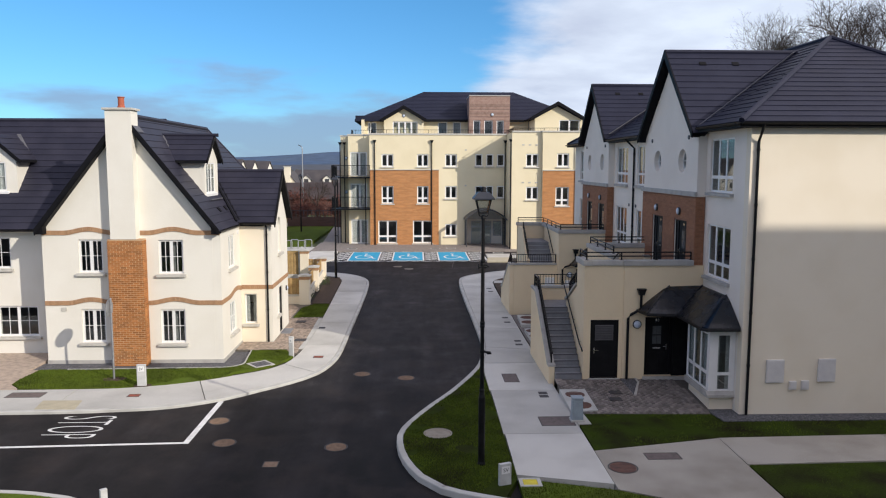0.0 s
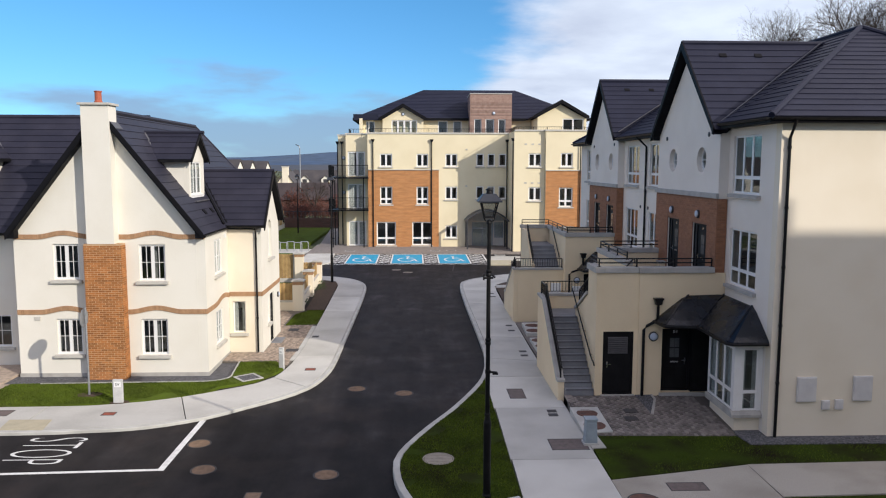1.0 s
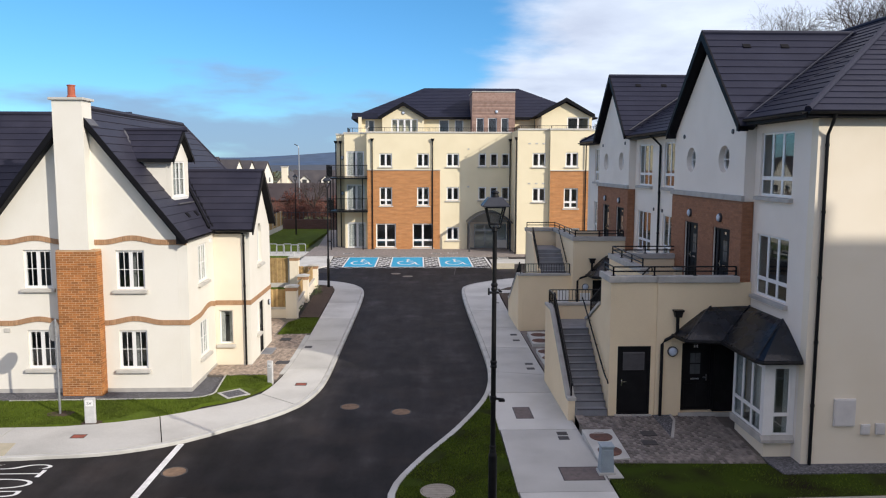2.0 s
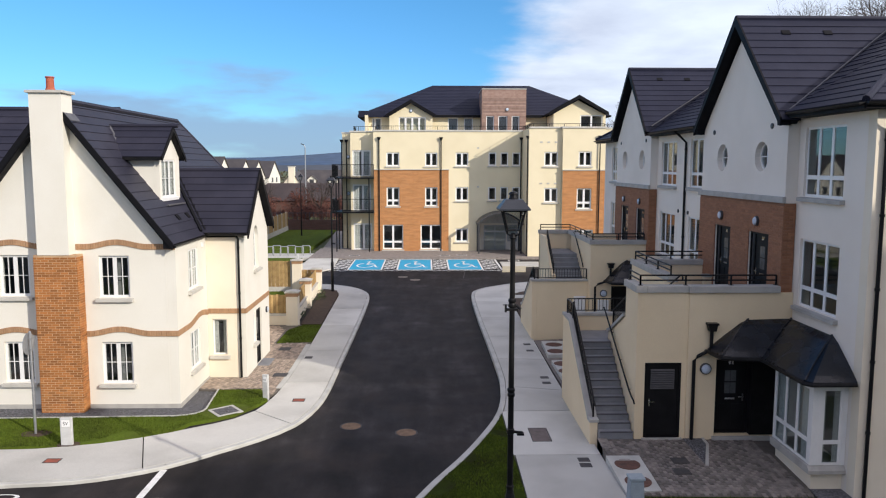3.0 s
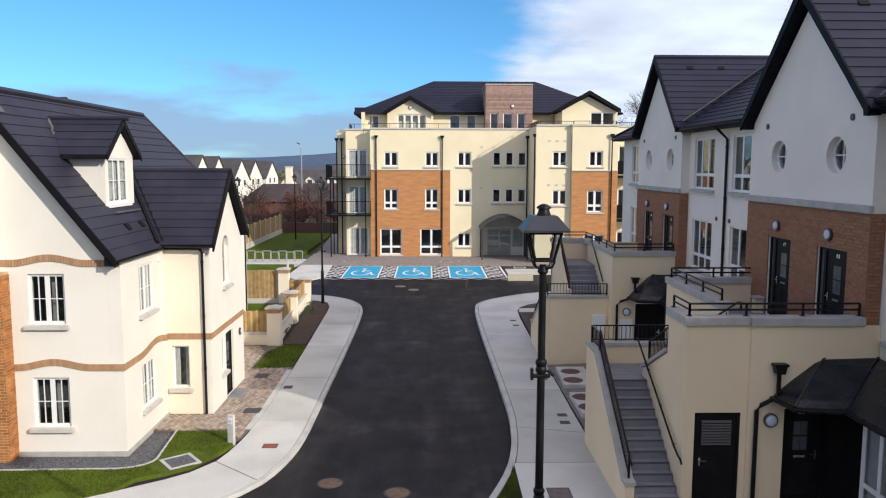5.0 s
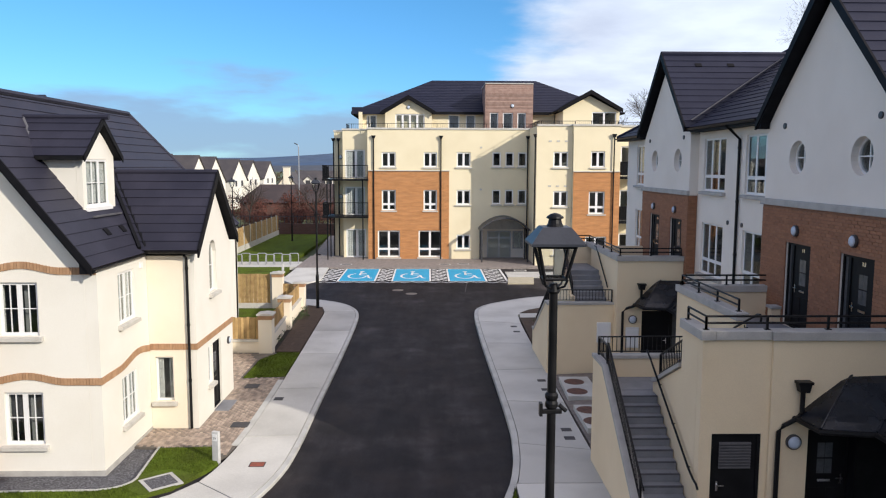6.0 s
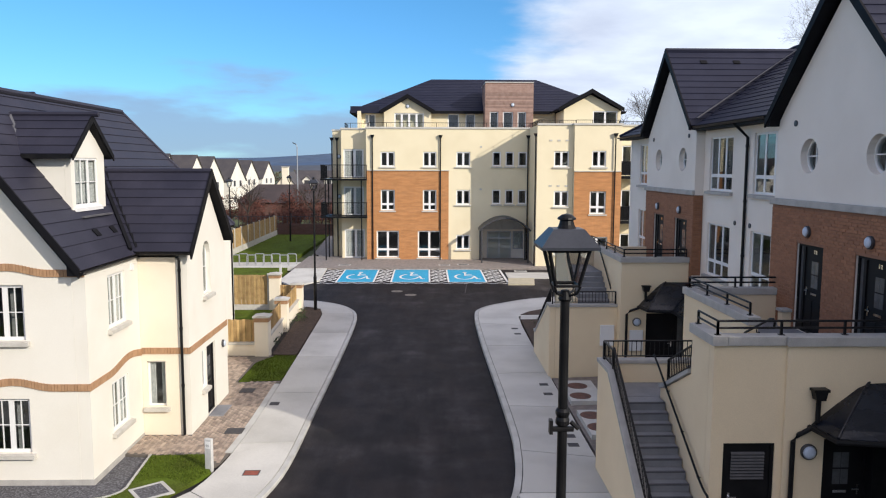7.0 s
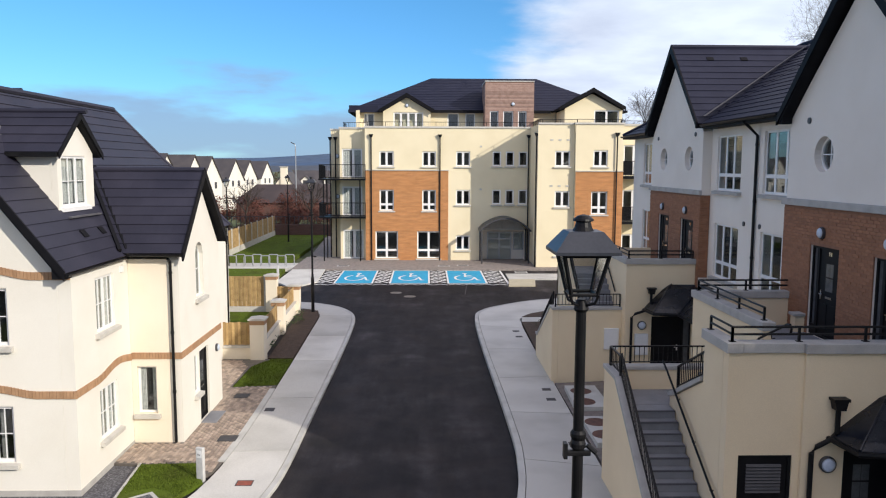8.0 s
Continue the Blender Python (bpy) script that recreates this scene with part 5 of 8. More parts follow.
    part("chimney_pot", lathe(B(), [(0.13, 9.65), (0.14, 9.7), (0.115, 9.74), (0.11, 10.02), (0.13, 10.04), (0.13, 10.07), (0.09, 10.07), (0.09, 9.97)], (-10.93, 28.66, 0), 16), M_TERRA, H, "red clay chimney pot")
    part("flashing", prism(B(), [(-10.47, 28.45, RZ - SL * 0.38 + 0.06), (-10.47, 29.1, RZ - SL * 0.38 + 0.06), (-10.3, 29.1, RZ - SL * 0.55 + 0.06), (-10.3, 28.45, RZ - SL * 0.55 + 0.06)], (0, 0, 0.02)), M_LEAD, H, "grey lead flashing at the chimney")
    # small wall vents and the alarm box
    part("wall_vent", soft_box(B(), -13.55, -13.35, YF - 0.03, YF + 0.01, 2.02, 2.16, 0.008), M_SILL, H)
    part("wall_vent", soft_box(B(), X1 - 0.01, X1 + 0.05, 31.4, 31.55, 4.72, 4.88, 0.008), M_UPVC, H)
    return H


house_left = gable_house()


# ---- the stepped row on the right ----
RIGHT_BRICK, RETURNS = [], []
GABLES = [(25.0, 30.9), (36.8, 42.3)]


def tri_window(parent, O, u, n, u0, u1, z0, z1, **kw):
    return window(parent, O, u, n, u0, u1, z0, z1, mull=(0.36, 0.68), tran=(0.28,), deep=0.06, frame_w=0.06, **kw)


def railing_low(parent, pts, z, h=0.26, post=1.25, label="low black tubular guard rail"):
    """Two rails on short posts along a coping."""
    rail = part("guard_rail", B_rail(pts, z, h), M_BLACK, parent, label)
    for (x0, y0), (x1, y1) in zip(pts, pts[1:]):
        L = math.dist((x0, y0), (x1, y1))
        k = max(1, round(L / post))
        for i in range(k + 1):
            x, y = x0 + (x1 - x0) * i / k, y0 + (y1 - y0) * i / k
            bm = box(B(), x - 0.02, x + 0.02, y - 0.02, y + 0.02, z, z + h)
            box(bm, x - 0.05, x + 0.05, y - 0.05, y + 0.05, z, z + 0.012)
            part("post", bm, M_BLACK, rail)
    return rail


def B_rail(pts, z, h):
    bm = B()
    for f in (1.0, 0.5):
        tube(bm, [(x, y, z + h * f) for x, y in pts], 0.022, 8)
    return bm


def picket_rail(parent, p, q, h, label="black picket balustrade"):
    """A balustrade with upright pickets from p to q, both on the coping."""
    p, q = Vector(p), Vector(q)
    up = Vector((0, 0, 1))
    bm = beam(B(), p + up * h, q + up * h, 0.045, 0.03)
    beam(bm, p + up * 0.07, q + up * 0.07, 0.03, 0.025)
    rail = part("balustrade", bm, M_BLACK, parent, label)
    k = max(2, round((q - p).length / 0.115))
    for i in range(k + 1):
        c = p.lerp(q, i / k)
        w = 0.022 if i in (0, k) else 0.008
        b0 = -0.0 if i in (0, k) else 0.07
        part("picket", box(B(), c.x - w, c.x + w, c.y - w, c.y + w, c.z + b0, c.z + h), M_BLACK, rail)
    return rail


def pickets(parent, ring, z0, z1, step, w=0.008, every=0):
    """Upright bars along a line of the plan, each an object on one shared mesh; every so many a stouter post."""
    shared = [mesh_of(box(B(), -k, k, -k, k, 0.0, z1 - z0), M_BLACK) for k in (w, 0.02)]
    n = 0
    for (ax, ay), (bx_, by_) in zip(ring, ring[1:]):
        k = max(1, int(math.dist((ax, ay), (bx_, by_)) / step))
        for i in range(k):
            stout = bool(every) and n % every == 0
            ob = new("railing_post" if stout else "picket", shared[1 if stout else 0])
            ob.parent = parent
            ob.location = (ax + (bx_ - ax) * i / k, ay + (by_ - ay) * i / k, z0)
            n += 1


def duplex_row():
    D = thing("duplex_building", (12.0, 33.0, 0.0), "three-storey cream rendered duplex row with gables and dark tiled roof", "house")
    XW, XG, YS, YN, EZ = 9.7, 9.4, 21.7, 46.0, 8.62
    # south wall with meter boxes
    part("wall", wall(B(), (9.7, YS), (1, 0), (0, -1), [(0, EZ + 0.09), (10.05, EZ + 0.09)], -0.3), M_CREAM, D)
    for x0, x1, z0, z1 in ((10.46, 11.0, 1.1, 1.8), (12.04, 12.57, 1.12, 1.82), (11.18, 11.4, 0.88, 1.14), (11.55, 11.78, 0.88, 1.16)):
        box_ob = part("meter_box", soft_box(B(), x0, x1, YS - 0.07, YS - 0.002, z0, z1, 0.012), M_METER, D, "white meter box on the wall")
        part("meter_door", soft_box(B(), x0 + 0.03, x1 - 0.03, YS - 0.08, YS - 0.068, z0 + 0.03, z1 - 0.03, 0.004), M_METER, box_ob)
    # recessed stretches of the street wall
    stretches = [(YS, 25.0, [(22.85, 24.68)]), (30.9, 36.8, [(31.05, 32.95), (34.45, 36.3)]), (42.3, YN, [(43.0, 44.5)])]
    for y0, y1, spans in stretches:
        ops = []
        for a, b in spans:
            ops += [rect(a - y0, b - y0, 6.73, 8.45), rect(a - y0, b - y0, 3.95, 5.66)]
        if y0 == YS:
            ops.append(rect(22.3 - y0, 23.7 - y0, 0.9, 2.4))
        lap = 0.3 if y0 == YS else 0.0          # butts against the south wall
        part("wall", wall(B(), (XW, y0), (0, 1), (-1, 0), [(lap, EZ + 0.09), (y1 - y0, EZ + 0.09)], -0.3, ops), M_WHITE_RENDER, D)
        for o in ops[:2 * len(spans)]:
            tri_window(D, (XW, y0), (0, 1), (-1, 0), o[0][0], o[1][0], o[0][1], o[0][2], sill_mat=M_COPING)
    # gables
    for g, (y0, y1) in enumerate(GABLES):
        c, half = (y0 + y1) / 2, (y1 - y0) / 2
        apex = EZ + 2.72
        doors = [(c - 2.2, c - 0.92), (c + 0.35, c + 1.6)]
        rounds = [(c - 1.45, 7.75), (c + 1.3, 7.75)]
        ops = [rect(a - y0, b - y0, 3.56, 5.66) for a, b in doors] + [disc(y - y0, z, 0.41) for y, z in rounds]
        part("wall", wall(B(), (XG, y0), (0, 1), (-1, 0), [(0, EZ), (half, apex), (y1 - y0, EZ)], -0.3, ops), M_WHITE_RENDER, D)
        # brick panel round the upper doors
        holes = [(a - 0.0, b + 0.0, 3.5, 5.66) for a, b in doors]
        ops = [rect(a - y0, b - y0, 3.5, 5.66) for a, b in doors]
        back = part("brick_panel", wall(B(), (XG - 0.025, y0 - 0.02), (0, 1), (-1, 0), [(0, 6.53), (y1 - y0 + 0.04, 6.53)], 3.2, [[(p[0] + 0.02, p[1], p[2]) for p in o] for o in ops], 0.022), M_MORTAR, D)
        RIGHT_BRICK.append((back, y0 - 0.02, y1 + 0.02, 3.25, 6.52, holes))
        ret = part("brick_panel", box(B(), XG - 0.02, XW - 0.01, y0 - 0.022, y0 - 0.002, 3.8, 6.53), M_MORTAR, D)
        RETURNS.append((ret, y0 - 0.022))
        part("ledge", soft_box(B(), XG - 0.1, XG - 0.001, y0 - 0.08, y1 + 0.08, 6.535, 6.7, 0.02), M_COPING, D, "grey concrete ledge over the brick")
        for a, b in doors:
            panel_door(D, (XG, 0), (0, 1), (-1, 0), a, b, 3.56, 5.66, deep=0.06, hinge=0, side=0.27)
            wall_light(D, (XG - 0.04, (a + b) / 2 + 0.1, 5.97), (-1, 0), 0.14)
        for y, z in rounds:
            ring = B()
            n = 28
            outer, inner = [], []
            for d in (0.16, 0.24):
                for r, keep in ((0.41, outer), (0.355, inner)):
                    keep.append([ring.verts.new((XG + d, y + r * math.cos(k * math.tau / n), z + r * math.sin(k * math.tau / n))) for k in range(n)])
            for k in range(n):
                j = (k + 1) % n
                for a, b in ((outer[0], inner[0]), (inner[0], inner[1]), (inner[1], outer[1]), (outer[1], outer[0])):
                    ring.faces.new((a[k], a[j], b[j], b[k]))
            box(ring, XG + 0.17, XG + 0.22, y - 0.37, y + 0.37, z - 0.014, z + 0.014)
            box(ring, XG + 0.171, XG + 0.221, y - 0.014, y + 0.014, z - 0.37, z + 0.37)
            fr = part("round_window", ring, M_UPVC, D, "small round window with a white frame")
            bm = B()
            prism(bm, [(XG + 0.195, y + 0.37 * math.cos(k * math.tau / n), z + 0.37 * math.sin(k * math.tau / n)) for k in range(n)], (0.006, 0, 0))
            pane = part("pane", bm, M_GLASS, fr)
            pane.visible_shadow = False
        for y in (c - 2.05, c + 2.0):
            bm = lathe(B(), [(0.075, 0), (0.075, 0.03), (0.05, 0.035)], (0, 0, 0), 14)
            bm.transform(Matrix.Translation((XG, y, 8.55)) @ Matrix.Rotation(-math.pi / 2, 4, "Y"))
            part("wall_vent", bm, M_BLACKGREY, D)
    for y in (34.06, 33.0):
        bm = lathe(B(), [(0.07, 0), (0.07, 0.03), (0.045, 0.035)], (0, 0, 0), 14)
        bm.transform(Matrix.Translation((XW, y, 5.8)) @ Matrix.Rotation(-math.pi / 2, 4, "Y"))
        part("wall_vent", bm, M_BLACKGREY, D)
    # closing walls and dark floors
    part("wall", wall(B(), (19.7, YN), (-1, 0), (0, 1), [(0, EZ), (10.0, EZ)], -0.3), M_CREAM, D)
    part("wall", wall(B(), (19.75, YS), (0, 1), (1, 0), [(0, EZ), (YN - YS, EZ)], -0.3), M_CREAM, D)
    bm = B()
    for z in (0.3, 3.4, 6.0, 8.55):
        box(bm, XW + 0.31, 19.4, YS + 0.31, YN - 0.31, z - 0.2, z)
    box(bm, 13.2, 13.4, YS + 0.31, YN - 0.31, 0.3, 8.5)
    part("floor", bm, M_ROOM, D)
    # roof
    tiles = B()
    x0, x1, y0, y1, ez, sl = 9.28, 20.0, 21.44, 46.4, 8.84, 0.603
    half = (x1 - x0) / 2
    rx, rz = x0 + half, ez + sl * half
    SWc, SEc, NEc, NWc = (x0, y0, ez), (x1, y0, ez), (x1, y1, ez), (x0, y1, ez)
    S, Nn = (rx, y0 + half, rz), (rx, y1 - half, rz)
    west = [Vector(p) for p in (NWc, SWc, S, Nn)]
    cuts = [y0] + [y for g in GABLES for y in g] + [y1]
    for i, (ya, yb) in enumerate(zip(cuts, cuts[1:])):
        q = cut(cut(west, lambda p: p.y - ya), lambda p: yb - p.y)
        if i % 2:                              # behind a gable the plane starts inside the wall
            q = cut(q, lambda p: p.x - XW)
        k = min(range(len(q)), key=lambda j: q[j].z + q[(j + 1) % len(q)].z)
        covered(D, tiles, q[k:] + q[:k])
    for q in ([SWc, SEc, S], [SEc, NEc, Nn, S], [NEc, NWc, Nn]):
        covered(D, tiles, q)
    for a, b in GABLES:
        c, hw = (a + b) / 2, (b - a) / 2 + 0.12
        gz, gs = 11.72, 1.0
        hit = x0 + (gz - ez) / sl
        for s in (-1, 1):
            e = gz - gs * hw
            xe = x0 + max(0.0, (e - ez) / sl)
            covered(D, tiles, [(9.12, c + s * hw, e), (xe + 0.3, c + s * hw, e), (hit, c, gz), (9.12, c, gz)])
            p, q = Vector((9.09, c + s * (hw + 0.03), e)), Vector((9.09, c, gz + 0.02))
            part("bargeboard", prism(B(), [p + Vector((0, 0, 0.06)), q + Vector((0, 0, 0.06)), q - Vector((0, 0, 0.24)), p - Vector((0, 0, 0.15))], (0.05, 0, 0)), M_FASCIA, D)
            part("soffit", prism(B(), [(9.14, c + s * (hw - 0.24), e + 0.12), (9.14, c + s * (hw + 0.02), e - 0.13), (9.14, c + s * (hw - 0.2), e - 0.13)], (0.25, 0, 0)), M_FASCIA, D)
            part("valley", beam(B(), (9.35, c + s * (hw - 0.02), e + 0.25), (hit - 0.1, c + s * 0.05, gz + 0.055), 0.055, 0.03), M_LEAD, D)
        part("ridge", tube(B(), [(9.12, c, gz + 0.01), (hit, c, gz + 0.01)], 0.085, 8), M_ROOF, D)
        for xx in (10.35, 11.55):
            part("roof_vent", beam(B(), (xx, c - 0.56, gz - 0.53), (xx, c - 0.44, gz - 0.41), 0.24, 0.04), M_FASCIA, D)
    part("roof", tiles, M_ROOF, D, "dark slate-grey flat roof tiles in courses")
    bm = B()
    for p in (SWc, SEc):
        tube(bm, [(p[0], p[1], p[2] + 0.03), (S[0], S[1], S[2] + 0.03)], 0.085, 8)
    for p in (NWc, NEc):
        tube(bm, [(p[0], p[1], p[2] + 0.03), (Nn[0], Nn[1], Nn[2] + 0.03)], 0.085, 8)
    tube(bm, [(S[0], S[1], S[2] + 0.02), (Nn[0], Nn[1], Nn[2] + 0.02)], 0.09, 8)
    part("ridge", bm, M_ROOF, D)
    part("fascia", box(B(), x0 + 0.0, x1, y0 - 0.03, y0, ez - 0.16, ez - 0.02), M_FASCIA, D)
    part("soffit", box(B(), x0 + 0.03, x1, y0, YS, ez - 0.16, ez - 0.11), M_FASCIA, D)
    for a, b in ((y0, 24.7), (31.2, 36.5), (42.6, y1)):
        part("fascia", box(B(), x0 - 0.03, x0, a, b, ez - 0.16, ez - 0.02), M_FASCIA, D)
        part("soffit", box(B(), x0 + 0.001, XW, a, b, ez - 0.16, ez - 0.11), M_FASCIA, D)
        gutter(D, (x0 - 0.09, a, ez - 0.03), (x0 - 0.09, b, ez - 0.03))
    gutter(D, (x0 - 0.02, y0 - 0.09, ez - 0.03), (x1, y0 - 0.09, ez - 0.03))
    downpipe(D, [(9.9, y0 - 0.09, ez - 0.08), (9.9, y0 + 0.02, ez - 0.3), (9.9, YS - 0.06, ez - 0.55), (9.9, YS - 0.06, 0.1)], 0.042)
    downpipe(D, [(x0 - 0.09, 33.3, ez - 0.08), (x0 + 0.1, 33.3, ez - 0.25), (XW - 0.06, 33.3, ez - 0.5), (XW - 0.06, 33.3, 3.0)], 0.042)
    # bay window
    part("bay_base", box(B(), 8.98, XW - 0.002, 22.2, 23.95, -0.1, 0.53), M_CREAM, D)
    sill = [(22.04, 0.53), (22.04, 0.61), (22.14, 0.71), (23.98, 0.71), (23.98, 0.53)]
    part("bay_sill", prism(B(), [(8.84, y, z) for y, z in sill], (XW - 0.006 - 8.84, 0, 0)), M_COPING, D, "sloping grey sill under the bay")
    window(D, (8.9, 22.15), (0, 1), (-1, 0), 0.1, 1.77, 0.715, 2.5, mull=(0.34, 0.67), tran=(0.3,), deep=0.0, sill=0, frame_w=0.06, curtain=0.3)
    window(D, (9.12, 22.13), (1, 0), (0, -1), 0.0, 0.46, 0.715, 2.5, tran=(0.3,), deep=0.0, sill=0, frame_w=0.055, curtain=0.3)
    bm = box(B(), 8.895, 9.118, 22.115, 22.246, 0.712, 2.5)
    box(bm, 9.582, XW - 0.004, 22.12, 22.3, 0.712, 2.5)
    box(bm, 8.895, 9.05, 23.925, 23.97, 0.712, 2.5)
    box(bm, 8.9, XW - 0.01, 22.13, 23.96, 2.502, 2.7)
    part("bay_post", bm, M_UPVC, D)
    part("room_back", box(B(), 9.56, 9.69, 22.32, 23.8, 0.85, 2.5), M_ROOM, D)
    return D


def canopy(parent, yb, south_bay=True):
    """The black hipped canopy over door and bay; yb: the wall behind the door."""
    d = yb - 24.95
    zt, ze = 3.54, 2.74
    end = 21.8 if south_bay else 22.6
    hx = 0.0 if south_bay else 0.3              # the far hopper hangs nearer to the door
    eave = [(7.5 + hx * 0.6, 24.94), (7.6 + hx * 0.6, 24.14), (8.54, 23.96), (8.58, end + 0.14), (8.7, end), (9.69, end)]
    crown = [(8.52, 24.94), (8.58, 24.93), (9.67, 24.88), (9.68, end + 1.12), (9.685, end + 1.09), (9.69, end + 1.08)]
    bm = B()
    back = bm.verts.new((9.69, 24.94 + d, ze - 0.1))
    rings = [[bm.verts.new((x, y + d, ze + dz_)) for x, y in eave] for dz_ in (-0.1, -0.02, 0.0)]
    for f, lift in ((0.12, 0.15), (0.45, 0.5), (0.8, 0.86), (1.0, 1.0)):       # a slightly swelling slope
        rings.append([bm.verts.new((a + (c - a) * f, b + (e - b) * f + d, ze + (zt - ze) * lift)) for (a, b), (c, e) in zip(eave, crown)])
    bm.faces.new(rings[0] + [back])
    for lo, hi in zip(rings, rings[1:]):
        for k in range(len(eave) - 1):
            bm.faces.new((lo[k], lo[k + 1], hi[k + 1], hi[k]))
    c = part("canopy", bm, M_FELT, parent, "black sheet-clad hipped canopy over the door")
    for k in (1, 2, 3):                          # welted seams down the hips and the valley
        (a, b), (g, e) = eave[k], crown[k]
        seam = [(a + (g - a) * f, b + (e - b) * f + d, ze + (zt - ze) * lift + 0.012) for f, lift in ((0.0, 0.0), (0.12, 0.15), (0.45, 0.5), (0.8, 0.86), (1.0, 1.0))]
        part("canopy_roll", tube(B(), seam, 0.026, 8), M_FELT, c)
    part("canopy_gutter", tube(B(), [(x - 0.03, y - 0.03 + d, ze - 0.05) for x, y in eave], 0.05, 8), M_BLACK, c)
    # hopper and swan-necked pipe
    hp = B()
    x = 7.57 + hx
    prism(hp, [(x - 0.12, yb - 0.07, 3.42), (x + 0.13, yb - 0.07, 3.42), (x + 0.09, yb - 0.07, 3.24), (x - 0.08, yb - 0.07, 3.24)], (0, -0.17, 0))
    box(hp, x - 0.14, x + 0.15, yb - 0.26, yb - 0.065, 3.4, 3.45)
    part("hopper", hp, M_BLACK, parent, "black rainwater hopper and pipe")
    part("downpipe", tube(B(), [(x, yb - 0.15, 3.25), (x, yb - 0.15, 2.82), (x - 0.05, yb - 0.14, 2.72), (x - 0.33 - hx * 0.6, yb - 0.12, 2.56), (x - 0.42 - hx * 0.7, yb - 0.12, 2.44), (x - 0.42 - hx * 0.7, yb - 0.12, 0.25)], 0.045, 10), M_BLACK, parent)


def stair_block(near=True):
    """Outer stair of two flights to the upper doors; the second one is the mirror image of the first."""
    m = (lambda y: y) if near else (lambda y: 66.7 - y)
    xo = 0.08 if near else 0.22
    mid_y = 27.0 if near else 39.3
    T = thing("entrance_stair", (6.5, mid_y, 0.0), "cream rendered outer stair and terrace with grey steps and black rails", "stairs", "entrance stairs of the duplex row")

    def bx(x0, x1, y0, y1, z0, z1, soft=0):
        a, b = sorted((m(y0), m(y1)))
        return soft_box(B(), x0, x1, a, b, z0, z1, soft) if soft else box(B(), x0, x1, a, b, z0, z1)

    def pr(pts, x0, x1):
        return prism(B(), [(x0, m(y), z) for y, z in pts], (x1 - x0, 0, 0))

    g = 0.33
    # flight one
    y0, going, count = (24.94, 0.237, 12) if near else (24.7, 0.3, 11)
    rise = 1.98 / count
    for i in range(count):
        y, z = y0 + going * i, g + rise * (i + 1)
        st = part("step", bx(4.66 + xo, 5.64, y, 28.0, z - 2 * rise if i else -0.2, z, 0.012), M_STEP, T)
        part("nosing", bx(4.68 + xo, 5.62, y - 0.01, y + 0.04, z - 0.02, z + 0.006), M_NOSING, st)
    part("landing", bx(4.66 + xo, 7.04, 28.0 + 0.004, 29.1, 1.9, 2.315, 0.01), M_STEP, T)
    # outer string wall and its coping
    s0, s1, s2, sz = (25.13, 25.36, 28.25, 0.70) if near else (25.6, 25.9, 28.8, 0.94)
    hd = 2.78 if near else 2.59                 # head of the walls round the landing
    outer = [(s0, -0.3), (29.3, -0.3), (29.3, hd), (s2, hd), (s1, sz), (s0, sz)]
    part("string_wall", pr(outer, 4.45 + xo, 4.65 + xo), M_YELLOW, T)
    part("coping", pr([(s0 - 0.05, sz + 0.005), (s1 + 0.02, sz + 0.005), (s2 + 0.02, hd + 0.005), (29.34, hd + 0.005), (29.34, hd + 0.09), (s2 - 0.02, hd + 0.09), (s1 - 0.02, sz + 0.09), (s0 - 0.05, sz + 0.09)], 4.425 + xo, 4.675 + xo), M_COPING, T)
    # wall at the head of the landing
    part("landing_wall", bx(4.655 + xo, 7.1, 29.1, 29.3, -0.3, hd), M_YELLOW, T)
    part("coping", bx(4.68 + xo, 7.1, 29.06, 29.34, hd + 0.005, hd + 0.09, 0.01), M_COPING, T)
    part("landing_wall", bx(4.66 + xo, 7.04, 28.02, 29.09, -0.3, 1.88), M_YELLOW, T)
    if near:
        front = [rect(5.9 - 5.66, 6.87 - 5.66, 0.33, 2.36), rect(7.76 - 5.66, 8.74 - 5.66, 0.4, 2.46)]
        part("wall", wall(B(), (5.66, 24.95), (1, 0), (0, -1), [(0, 4.22), (4.03, 4.22)], -0.3, front, 0.25), M_YELLOW, T)
        part("wall", wall(B(), (7.0, 24.89), (1, 0), (0, -1), [(0, 4.22), (2.69, 4.22)], -0.3, [rect(0.76, 2.6, 0.4, 2.46)], 0.058), M_YELLOW, T)
        panel_door(T, (0, 24.95), (1, 0), (0, -1), 5.9, 6.87, 0.33, 2.36, deep=0.06, glazed=False, louvre=True, number=False)
        panel_door(T, (0, 24.95), (1, 0), (0, -1), 7.76, 8.74, 0.4, 2.46, deep=0.2, hinge=0)
        wall_light(T, (7.47, 24.89, 2.22), (0, -1), 0.15)
        part("threshold", soft_box(B(), 7.7, 9.24, 24.8, 24.885, 0.2, 0.4, 0.01), M_COPING, T)
        part("side_panel", box(box(B(), 8.742, 9.58, 24.92, 24.946, 0.41, 2.455), 8.722, 8.739, 24.9, 25.12, 0.41, 2.455), M_BLACK, T, "black side panel beside the front door")
        part("threshold", soft_box(B(), 5.85, 6.92, 24.86, 24.945, 0.2, 0.34, 0.01), M_COPING, T)
        canopy(T, 24.95)
        # side wall beside the first flight, falling from the parapet to the landing
        part("wall", pr([(25.21, -0.3), (28.0, -0.3), (28.0, 2.5), (27.65, 2.62), (26.12, 3.36), (26.11, 4.22), (25.21, 4.22)], 5.66, 5.82), M_YELLOW, T)
        part("coping", pr([(24.89, 4.225), (26.14, 4.225), (26.14, 4.40), (24.89, 4.40)], 5.6, 5.88), M_COPING, T)
